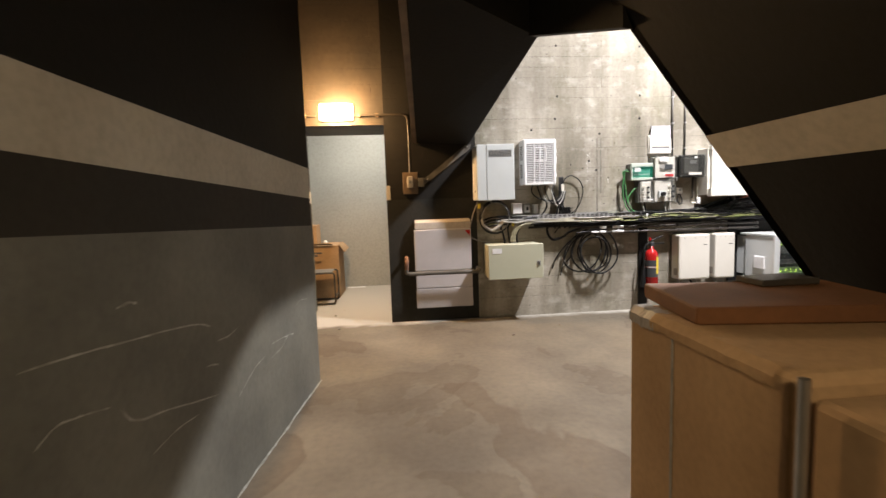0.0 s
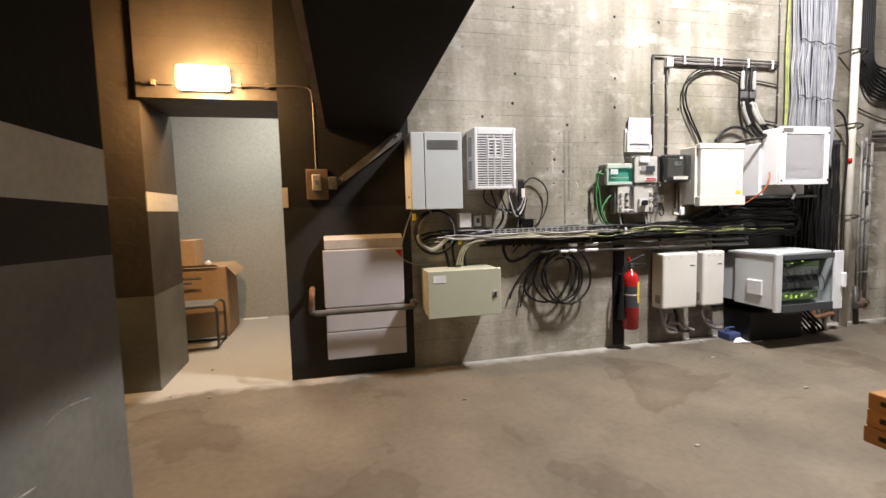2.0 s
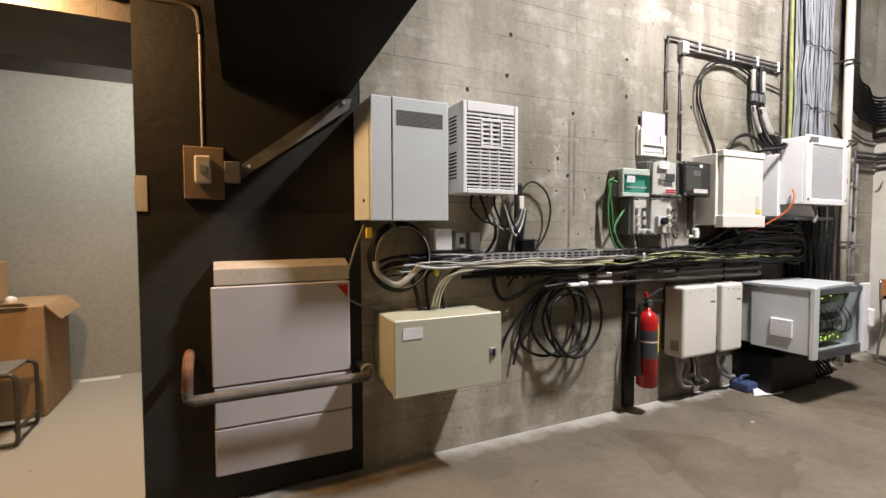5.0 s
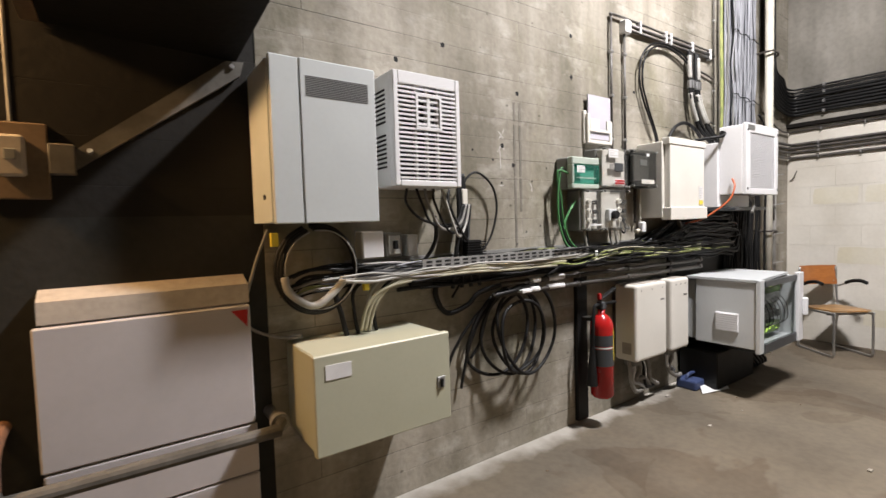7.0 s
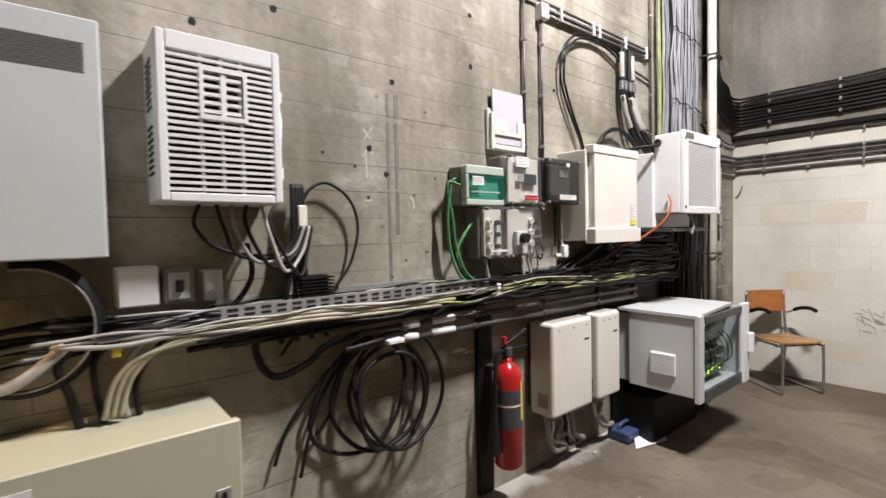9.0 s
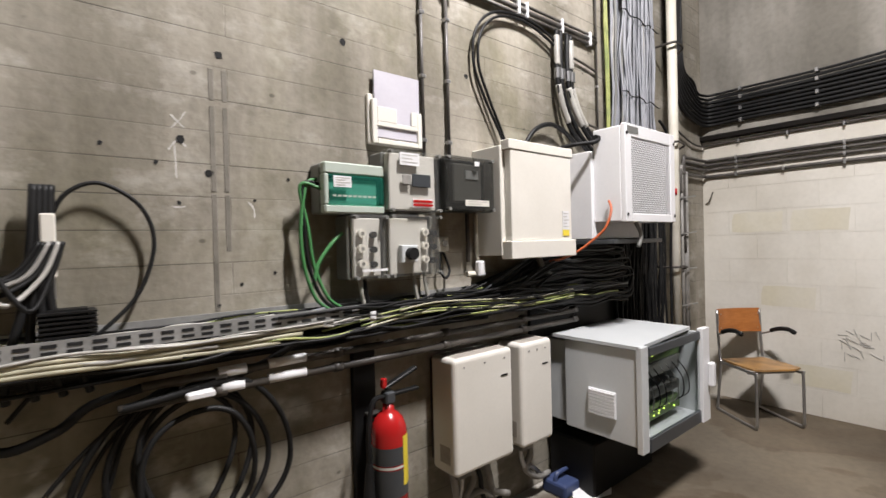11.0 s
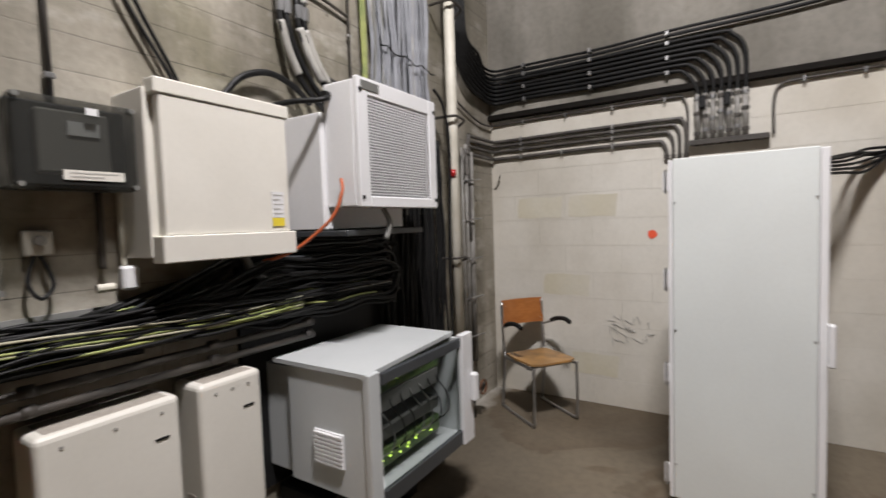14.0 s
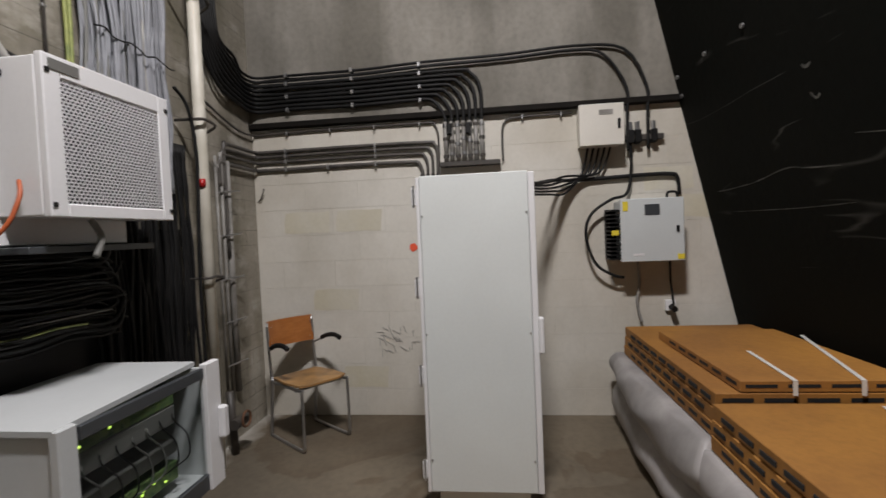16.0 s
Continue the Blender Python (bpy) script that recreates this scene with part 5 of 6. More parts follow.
for k in range(40):
    x = 2.47 + 0.0175 * k
    cable("cable", [(x + rng.uniform(-0.02, 0.02), -0.04 - 0.05 * rng.random(), z) for z in (0.25, 0.6, 1.0, 1.4, 1.75)] + [(x, -0.05, 2.0)], 0.009, BLACK, "black cable hanging beside the bundle", group="hanging black cables", steps=3)
for k in range(2):
    cable("earth_cable", [(2.405 + 0.02 * k + rng.uniform(-0.01, 0.01), -0.05, z) for z in (2.05, 2.3, 2.6, 2.9, 3.3, 3.8, 4.25)], 0.009, EARTH_CABLE, "yellow-green earth cable running up the wall", group="earth cables", steps=3)
t = thing("riser_pipe", (3.25, -0.1, 0), "ivory painted upright pipe with red tape", "pipe")
part("pipe", rod((3.205, -0.13, 0), (3.205, -0.13, 4.28), 0.036, 16), IVORY_PIPE, t, smooth=True)
for z in (1.75,):
    part("red_tape", rod((3.183, -0.136, z), (3.183, -0.136, z + 0.05), 0.024, 16), RED, t, "strip of red tape", smooth=True)
for z in (1.2, 2.15, 2.9):
    part("bracket", tube([(3.13, -0.02, z), (3.14, -0.17, z), (3.205, -0.178, z + 0.005), (3.3, -0.17, z - 0.01), (3.34, -0.07, z - 0.04)], 0.009, 6), DARK_IRON, t)
cable("cable", [(3.13, -0.13, 0.4), (3.12, -0.13, 1.2), (3.14, -0.14, 1.9), (3.1, -0.13, 2.2), (3.0, -0.12, 2.3)], 0.01, BLACK, "black cable tied beside the ivory pipe")

# cable tray with its cables
t = thing("cable_tray", (0.7, 0, 1.1), "perforated pale metal cable tray along the wall", "cable tray")
part("base", cuboid(-1.15, 2.45, -0.15, 0, 1.128, 1.133), GREY_PIPE, t)
part("back_lip", cuboid(-1.15, 2.45, -0.006, 0, 1.133, 1.205), GALVANISED, t)
part("front_lip", cuboid(-0.82, 0.42, -0.154, -0.15, 1.15, 1.195), GALVANISED, t)
for k in range(22):
    x = -0.8 + k * 0.055
    part("slot", cuboid(x, x + 0.034, -0.1555, -0.153, 1.158, 1.167), HOLLOW_SHADE, t)
    part("slot", cuboid(x, x + 0.034, -0.1555, -0.153, 1.176, 1.186), HOLLOW_SHADE, t)
for x in (-0.9, 0.0, 0.9, 1.8):
    part("bracket", cuboid(x, x + 0.03, -0.15, 0, 1.095, 1.127), DARK_IRON, t)
for k in range(56):
    pale = k % 7 < 2
    x0 = rng.choice((-1.25, -1.1, -0.95, -0.8, -0.5)) if pale else rng.choice((-0.9, -0.2, 0.1, 0.35, 0.6, 0.85))
    x1 = rng.choice((-0.1, 0.1, 0.3, 0.42)) if pale else rng.choice((1.5, 2.0, 2.3, 2.5))
    y0, z0 = -0.04 - 0.12 * rng.random(), 1.14 + 0.05 * rng.random()
    if k % 4 == 0:
        y0, z0 = -0.162 - 0.02 * rng.random(), 1.08 + 0.08 * rng.random()
    n = int((x1 - x0) / 0.16) + 2
    pts = [(x0 + (x1 - x0) * j / (n - 1), y0 + rng.uniform(-0.016, 0.012), z0 + rng.uniform(-0.011, 0.011)) for j in range(n)]
    mt = rng.choice((WHITE_CABLE, WHITE_CABLE, GREY_CABLE, BLACK)) if pale else rng.choice((BLACK, BLACK, BLACK, BLACK, BLACK, BLACK, BLACK, EARTH_CABLE, GREY_PIPE))
    lab = {"white_cable_sheath": "white cable lying in the tray", "black_rubber": "black cable lying in the tray", "grey_cable_sheath": "grey cable lying in the tray", "grey_pipe_paint": "dull grey cable lying in the tray", "yellow_green_cable_sheath": "yellow-green earth cable lying in the tray"}[mt.name]
    cable("cable", pts, rng.choice((0.003, 0.004, 0.005, 0.0065)) if not pale else rng.choice((0.004, 0.005, 0.008)), mt, lab, group="cables in the tray", n=6, steps=4)
for k in range(6):
    dz = 0.011 * k - 0.03 + rng.uniform(-0.006, 0.006)
    y = -0.15 - 0.022 * rng.random()
    line = [(0.26, 1.1), (0.42, 1.115), (0.605, 1.139), (0.79, 1.146), (1.12, 1.125), (1.47, 1.112), (1.81, 1.12)][rng.choice((0, 1, 2, 2)):]
    mt, nm = ((EARTH_CABLE, "yellow-green earth"), (EARTH_CABLE, "yellow-green earth"), (CREAM_CABLE, "cream"))[k % 3]
    cable("cable", [(x, y + rng.uniform(-0.006, 0.006), z + dz + rng.uniform(-0.006, 0.006)) for x, z in line], 0.0042, mt, nm + " lead slung along the tray front", group="leads along the tray front", n=6, steps=4)
# dense black cables behind the cream box
for k in range(34):
    z0 = 1.04 + 0.36 * k / 34
    y0 = -0.03 - 0.13 * rng.random()
    x0 = 1.0 + 0.5 * rng.random()
    pts = [(x0, y0, 1.14 + 0.05 * rng.random())] + [(x, y0 + rng.uniform(-0.012, 0.01), z0 - 0.02 * (x - 1.65) + rng.uniform(-0.012, 0.012)) for x in (1.65, 1.85, 2.05, 2.25, 2.45)] + [(2.5 + 0.06 * rng.random(), y0 + 0.02, z0 + rng.choice((-0.1, -0.05, 0.05, 0.1)))]
    cable("cable", pts, rng.choice((0.006, 0.008, 0.011)), rng.choice((BLACK, BLACK, BLACK, BLACK, BLACK, GUNMETAL)), "black cable in the dense tangle below the boxes", group="tangled black cables", n=6, steps=4)
# plain black panel added to keep the gaps between the cables black
t = thing("mounting_board", (2.05, 0, 1.0), "plain black panel that fills the gaps behind the cable tangle", "board")
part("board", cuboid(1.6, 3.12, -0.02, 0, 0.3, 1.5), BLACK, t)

for k in range(18):
    y, z = -0.05 - 0.085 * rng.random(), 1.055 + 0.065 * rng.random()
    xs = np.linspace(-1.0 + 0.5 * rng.random(), rng.choice((1.2, 1.6, 1.95)), 9)
    cable("cable", [(x, y + rng.uniform(-0.008, 0.008), z + rng.uniform(-0.012, 0.012)) for x in xs], rng.choice((0.007, 0.009, 0.012)), BLACK, "black cable strapped under the tray", group="cables under the tray", n=6, steps=4)
# the two pipes below the tray
t = thing("pipe_pair", (0.7, 0, 0.93), "two dark painted pipes running along the wall", "pipe")
for z, a in ((1.022, -0.3), (0.967, -0.36)):
    part("pipe", rod((a, -0.125, z), (1.9, -0.125, z - 0.012), 0.0145, 12), DARK_IRON, t, smooth=True)
    for x in (-0.1, 0.32, 0.86, 1.4, 1.85):
        part("coupling", rod((x, -0.125, z - 0.003), (x + 0.035, -0.125, z - 0.003), 0.0195, 12), DARK_IRON, t, smooth=True)
for x0, x1, z in ((0.073, 0.207, 1.03), (0.073, 0.207, 0.977), (-0.09, -0.002, 1.03), (-0.08, -0.01, 0.977)):
    part("tag", tube([(x0, -0.127, z - 0.006), (x1, -0.127, z - 0.006)], 0.0175, 12, smooth=False), PAPER, t, "white printed tag", smooth=True)
cable("cable", [(-0.3, -0.125, 1.02), (-0.42, -0.08, 0.985), (-0.5, -0.08, 0.93), (-0.62, -0.06, 0.9), (-0.68, -0.05, 1.0), (-0.66, -0.06, 1.12)], 0.014, BLACK, "black cable end curling up to the tray")
cable("cable", [(-0.36, -0.125, 0.965), (-0.2, -0.14, 0.985), (0.05, -0.11, 1.02), (0.2, -0.13, 1.1)], 0.014, BLACK, "black cable rising from the pipes to the tray")

# coils
t = thing("cable_coil", (-0.15, -0.1, 0.5), "coil of black cable hanging below the pipes", "cable coil")
for k, (dx, dz, r, sx) in enumerate(((-0.1, -0.005, 0.235, 0.95), (-0.03, 0.01, 0.25, 0.85), (0.03, -0.02, 0.225, 0.9), (0.07, 0.0, 0.26, 0.88), (0.0, -0.03, 0.205, 0.8))):
    ring = [(-0.15 + dx * (1 - 0.6 * math.sin(a)) + sx * r * math.cos(a), -0.05 - 0.02 * k + 0.018 * math.sin(2 * a + k), 0.745 + dz + r * math.sin(a) + 0.012 * math.cos(3 * a + k)) for a in np.linspace(0.5 * math.pi + 0.1, 2.5 * math.pi + 0.1, 17)]
    part("loop", tube(ring, 0.0098, 8, steps=3), BLACK, t, smooth=True)
for x0, x1, zb in ((-0.4, -0.62, 0.55), (-0.36, -0.52, 0.47), (-0.33, -0.45, 0.62)):
    part("tail", tube([(-0.2, -0.07, 0.98), (x0, -0.06, 0.88), (x1 + 0.06, -0.04, 0.7), (x1, -0.03, zb)], 0.008, 6), BLACK, t, smooth=True)
part("tie", cuboid(-0.19, -0.11, -0.18, -0.05, 0.965, 0.985, 0.004), PAPER, t)
t = thing("cable_coil", (-1.33, -0.1, 1.0), "coil of black and white cable below the grey cabinet", "cable coil")
for k in range(4):
    r = 0.187 - 0.007 * k
    part("loop", tube([(-1.305 + 0.93 * r * math.cos(a), -0.07 - 0.02 * k, 1.185 + r * math.sin(a)) for a in np.linspace(0.6 * math.pi, 2.55 * math.pi, 17)], (0.011, 0.009, 0.009, 0.0032)[k], 8, steps=3), GREY_PIPE if k == 3 else BLACK, t, smooth=True)
part("white_sleeve", tube([(-1.465, -0.14, 1.168), (-1.451, -0.15, 1.105), (-1.372, -0.155, 1.045), (-1.304, -0.155, 1.062), (-1.219, -0.15, 1.133)], 0.016, 10), WHITE_CABLE, t, smooth=True)
part("yellow_tag", cuboid(-1.505, -1.475, -0.12, -0.1, 1.29, 1.345, 0.003), YELLOW, t)
cable("cable", [(-1.5, -0.06, 1.36), (-1.56, -0.05, 1.2), (-1.6, -0.04, 1.0), (-1.5, -0.05, 0.92), (-1.38, -0.06, 0.9)], 0.006, GREY_PIPE, "thin grey cable drooping to the sage cabinet")
for k, x in enumerate((-1.215, -1.16, -1.1, -1.07)):
    cable("cable", [(x + 0.02, -0.1, 0.885), (x + 0.005 * k, -0.1, 0.98), (x - 0.02 + 0.03 * k, -0.1, 1.08), (x + 0.08 + 0.03 * k, -0.11, 1.14), (x + 0.3, -0.1, 1.15)], 0.009 if k else 0.012, WHITE_CABLE if k == 2 else BLACK, "white cable into the sage cabinet" if k == 2 else "black cable into the sage cabinet", group="cables into the sage cabinet")
for k in range(3):
    cable("cable", [(-1.14 + 0.02 * k, -0.13, 0.9), (-1.1 + 0.02 * k, -0.15, 1.03), (-0.97 + 0.02 * k, -0.168, 1.095 + 0.012 * k), (-0.6, -0.17, 1.115 + 0.014 * k), (-0.25, -0.172, 1.105 + 0.016 * k), (0.1 + 0.08 * k, -0.17, 1.1 + 0.02 * k)], 0.0085, CREAM_CABLE, "cream cable rising from the sage cabinet along the tray", group="cream cables")
for k in range(14):
    z, y = 1.085 + 0.1 * rng.random(), -0.03 - 0.07 * rng.random()
    mt, nm = ((BLACK, "black"), (BLACK, "black"), (BLACK, "black"), (GREY_PIPE, "grey"), (EARTH_CABLE, "yellow-green"))[k % 5]
    cable("cable", [(-1.49 + 0.1 * rng.random(), y, z - 0.03), (-1.35, y - 0.01, z + rng.uniform(-0.015, 0.015)), (-1.2, y, z + rng.uniform(-0.012, 0.012)), (-0.95, y - 0.01, 1.145 + 0.03 * rng.random())], rng.choice((0.004, 0.006, 0.008)), mt, nm + " cable running behind the coil to the tray", group="cables behind the coil", n=6, steps=4)
t = thing("cable_marker", (-1.1, -0.11, 1.1), "small yellow cable marker", "cable marker")
part("marker", cuboid(-1.115, -1.09, -0.13, -0.105, 1.075, 1.115, 0.003), YELLOW, t)
t = thing("junction_box", (-1.04, 0, 1.2), "square white junction box above the tray", "junction box")
part("body", cuboid(-1.095, -0.98, -0.075, 0, 1.21, 1.338, 0.006), WARM_WHITE, t)
part("lid", cuboid(-1.09, -0.985, -0.082, -0.075, 1.215, 1.333, 0.003), WHITE, t)
t = thing("wall_switch", (-0.92, 0, 1.2), "grey metal switch box above the tray", "switch")
part("body", cuboid(-0.968, -0.88, -0.07, 0, 1.21, 1.328, 0.006), MID_GREY, t)
part("plate", cuboid(-0.955, -0.893, -0.077, -0.07, 1.225, 1.313, 0.003), RACK_GREY, t)
part("toggle", cuboid(-0.935, -0.913, -0.095, -0.077, 1.25, 1.29, 0.003), BLACK, t)
t = thing("junction_box", (-0.82, 0, 1.2), "narrow grey junction box above the tray", "junction box")
part("body", cuboid(-0.85, -0.79, -0.07, 0, 1.21, 1.315, 0.005), RACK_GREY, t)
# leads under the louvred unit
for k in range(6):
    x = -0.86 + 0.05 * k
    cable("cable", [(x, -0.1, 1.54), (x + rng.uniform(-0.05, 0.05), -0.13, 1.46), (x + 0.06, -0.15, 1.38 - 0.02 * k), (-0.6 + 0.02 * k, -0.11, 1.36), (-0.52 + 0.01 * k, -0.09, 1.46)], 0.007, (BLACK, BLACK, GREY_PIPE, BLACK, WHITE_CABLE, BLACK)[k], ("black", "black", "grey", "black", "white", "black")[k] + " lead below the louvred unit", group="leads below the louvred unit", n=6)
for k in range(4):
    cable("cable", [(-0.53 + 0.012 * k, -0.06, 1.62), (-0.54 + 0.014 * k, -0.08, 1.45), (-0.56 + 0.02 * k, -0.09, 1.28), (-0.6 + 0.05 * k, -0.1, 1.12), (-0.6 + 0.06 * k, -0.09, 1.03)], 0.011, BLACK, "thick black cable dropping to the tray", group="drop cables")
for k in range(1):
    cable("cable", [(-0.5, -0.05, 1.52), (-0.46, -0.05, 1.6), (-0.38, -0.045, 1.635 - 0.01 * k), (-0.28, -0.045, 1.57), (-0.245 - 0.012 * k, -0.045, 1.45), (-0.29, -0.05, 1.3), (-0.38, -0.06, 1.2), (-0.5, -0.08, 1.1), (-0.6, -0.08, 0.98 - 0.03 * k)], 0.0065, BLACK, "black cable looping out over the concrete", group="looping cables")
cable("cable", [(-0.72, -0.12, 1.4), (-0.7, -0.09, 1.28), (-0.78, -0.08, 1.17), (-0.9, -0.09, 1.13)], 0.01, BLACK, "black cable behind the junction boxes")
t = thing("antenna_splitter", (-0.5, -0.06, 1.2), "white splitter above a black finned coupler", "splitter")
part("body", cuboid(-0.52, -0.485, -0.09, -0.04, 1.36, 1.54, 0.004), WARM_WHITE, t)
part("connector", rod((-0.5, -0.07, 1.3), (-0.5, -0.07, 1.36), 0.012), STEEL, t)
for k in range(6):
    part("fin", cuboid(-0.53, -0.4, -0.13, -0.05, 1.195 + 0.013 * k, 1.201 + 0.013 * k), BLACK, t)
part("core", cuboid(-0.51, -0.42, -0.11, -0.06, 1.19, 1.272), BLACK, t)

# cables at the meter boxes
for k in range(3):
    cable("cable", [(0.3, -0.06 - 0.02 * k, 1.69 - 0.02 * k), (0.25 - 0.012 * k, -0.08, 1.66), (0.225 + 0.014 * k, -0.08, 1.5), (0.235 + 0.02 * k, -0.08, 1.35), (0.28 + 0.025 * k, -0.09, 1.22), (0.37 + 0.03 * k, -0.1, 1.16)], 0.007, (GREEN_CABLE, BLACK, GREEN_CABLE)[k], ("green", "black", "green")[k] + " cable drooping beside the relay box", group="cables beside the relay box")
cable("cable", [(0.4, -0.07, 1.48), (0.35, -0.08, 1.44), (0.29, -0.08, 1.36), (0.27, -0.08, 1.28)], 0.008, GREEN_CABLE, "green cable branch beside the fuse box")
for x, mt, lab in ((0.47, WHITE_CABLE, "white"), (0.49, BLACK, "black"), (0.74, WHITE_CABLE, "white"), (0.8, WHITE_CABLE, "white")):
    cable("cable", [(x, -0.08, 1.3), (x, -0.09, 1.24), (x + 0.01, -0.1, 1.16)], 0.009, mt, lab + " cable below the switch boxes", group="cables below the switch boxes")
t = thing("cable_tag", (0.47, -0.16, 1.14), "white cable tag hanging over the tray", "cable marker")
part("tag", cuboid(0.462, 0.488, -0.172, -0.166, 1.1, 1.165, 0.002), PAPER, t)
t = thing("wall_socket", (0.96, 0, 1.38), "small white wall socket with cable loop", "socket")
part("plate", cuboid(0.925, 0.995, -0.03, 0, 1.385, 1.46, 0.005), WARM_WHITE, t)
part("knob", rod((0.96, -0.045, 1.43), (0.96, -0.03, 1.43), 0.015, 12), GREY_PIPE, t)
cable("cable", [(0.95, -0.02, 1.385), (0.925, -0.04, 1.31), (0.95, -0.05, 1.26), (0.985, -0.04, 1.3), (0.965, -0.02, 1.385)], 0.006, BLACK, "small black cable loop under the socket")
cable("conduit", [(1.12, -0.03, 1.575), (1.12, -0.03, 1.45), (1.12, -0.03, 1.33)], 0.011, DARK_IRON, "short dark conduit below the smoked box", "conduit")
cable("conduit", [(1.18, -0.03, 1.575), (1.18, -0.03, 1.45), (1.18, -0.035, 1.33)], 0.009, IVORY_PIPE, "short ivory conduit below the smoked box", "conduit")
t = thing("plug_box", (1.185, 0, 1.26), "white plug hanging below a conduit", "plug")
part("body", cuboid(1.16, 1.21, -0.07, -0.03, 1.255, 1.335, 0.008), WHITE, t)
part("gland", rod((1.09, -0.05, 1.27), (1.14, -0.05, 1.27), 0.014), IVORY_PIPE, t)
cable("cable", [(1.87, -0.37, 1.64), (1.84, -0.4, 1.58), (1.8, -0.38, 1.48), (1.74, -0.28, 1.38), (1.69, -0.2, 1.33), (1.66, -0.12, 1.31)], 0.007, ORANGE_CABLE, "orange cable sagging from the rack to the cream box")
cable("cable", [(1.58, -0.1, 1.345), (1.6, -0.12, 1.28), (1.66, -0.12, 1.24), (1.76, -0.1, 1.24)], 0.018, MID_GREY, "thick grey cable below the cream box")
cable("cable", [(2.1, -0.4, 1.52), (2.12, -0.42, 1.45), (2.09, -0.42, 1.38)], 0.012, MID_GREY, "short grey cable end under the rack")
cable("cable", [(1.885, -0.3, 2.0), (1.84, -0.31, 1.97), (1.76, -0.22, 1.96), (1.7, -0.1, 1.94)], 0.012, BLACK, "black lead into the side of the rack")
cable("cable", [(2.465, -0.3, 1.85), (2.52, -0.3, 1.8), (2.53, -0.25, 1.65), (2.48, -0.15, 1.5)], 0.01, BLACK, "black cable beside the rack cabinet")

# tie holes left by the formwork, flat discs with the hole's shade as colour
t = thing("tie_hole_row", (0, 0, 2.3), "formwork tie holes in the concrete, flat discs painted as dark as their shade", "tie hole")
for x, z in ((-0.557, 2.293), (0.465, 2.283), (1.162, 2.283), (-0.53, 2.547), (0.465, 2.546), (-0.539, 3.11), (0.459, 3.1), (0.93, 3.08), (-0.374, 1.765), (-0.227, 1.718), (0.337, 1.688), (0.029, 1.298), (0.152, 1.333), (-0.154, 1.802), (-0.067, 1.693), (-0.164, 1.588), (-0.025, 2.114), (0.084, 1.603), (-0.049, 1.228), (0.213, 1.69), (-0.84, 2.17)):
    r = 0.014 if z > 2 or (x, z) in ((-0.154, 1.802), (-0.067, 1.693)) else 0.007
    bm = bmesh.new()
    bmesh.ops.create_circle(bm, cap_ends=True, segments=11, radius=r)
    for v in bm.verts:
        v.co *= rng.uniform(0.75, 1.2)
    bmesh.ops.transform(bm, matrix=Matrix.Translation((x, -0.002, z)) @ Matrix.Rotation(math.pi / 2, 4, "X"), verts=bm.verts)
    part("tie_hole", bm, HOLLOW_SHADE, t)
for x, z0 in ((-0.062, 1.21), (-0.018, 1.42)):
    for za, zb in ((z0, 1.62), (1.63, 1.93), (1.95, 2.06)):
        structure("formwork_ridge", cuboid(x, x + 0.017, -0.002, 0, za, zb, 0.0008), DAMP, "thin upright damp-stained ridge left by formwork", "ridge")
for k, line in enumerate((((-0.182, 1.882), (-0.16, 1.86), (-0.141, 1.841)), ((-0.133, 1.899), (-0.16, 1.86), (-0.183, 1.834)), ((-0.19, 1.762), (-0.172, 1.79), (-0.155, 1.795), (-0.136, 1.777)), ((-0.172, 1.785), (-0.17, 1.72), (-0.168, 1.668)), ((-0.185, 1.575), (-0.164, 1.572), (-0.145, 1.577)), ((0.06, 1.6), (0.08, 1.575), (0.082, 1.54)))):
    structure("chalk_mark", ribbon([(x, 0, z) for x, z in line], (0, -1, 0), 0.004, 70 + k), LIME, "white chalk mark on the concrete", "mark")

# floor clutter under the boxes
for k, x in enumerate((0.92, 0.97, 1.02, 1.06, 1.12, 1.4, 1.46)):
    cable("cable", [(x, -0.1, 0.36), (x + rng.uniform(-0.02, 0.03), -0.11, 0.28), (x + rng.uniform(-0.05, 0.06), -0.1, 0.2), (x + 0.08, -0.1, 0.12 + 0.04 * (k % 3)), (x + 0.2, -0.08, 0.1)], 0.012 if k % 2 else 0.016, (GREY_PIPE, STEEL, GREY_PIPE, BLACK)[k % 4], "grey hose hanging below the cream heater", "hose", "hoses below the heaters", steps=4)
t = thing("power_tool", (1.7, -0.14, 0), "blue plastic tool lying on the floor", "tool")
part("body", cuboid(1.62, 1.8, -0.22, -0.06, 0.0, 0.075, 0.015, seg=2), BLUE, t)
part("grip", tube([(1.64, -0.14, 0.075), (1.66, -0.14, 0.11), (1.75, -0.14, 0.11), (1.78, -0.14, 0.075)], 0.012), BLUE, t)
t = thing("folded_paper", (1.72, -0.3, 0), "crumpled pale paper on the floor", "paper")
part("sheet", prism([(1.6, -0.28, 0.004), (1.85, -0.36, 0.012), (1.95, -0.3, 0.004), (1.72, -0.2, 0.03)], (0, 0, 0.004)), PAPER, t)
cable("cable", [(1.8, -0.2, 0.03), (1.9, -0.3, 0.01), (2.05, -0.28, 0.01), (2.15, -0.2, 0.02)], 0.008, YELLOW, "short yellow lead on the floor")
# black block added as the deep shade under the server cabinet
t = thing("equipment_case", (2.05, -0.2, 0), "black block that stands in for the shade below the server cabinet", "case")
part("case", cuboid(1.75, 2.4, -0.32, -0.02, 0, 0.3, 0.01), BLACK, t)
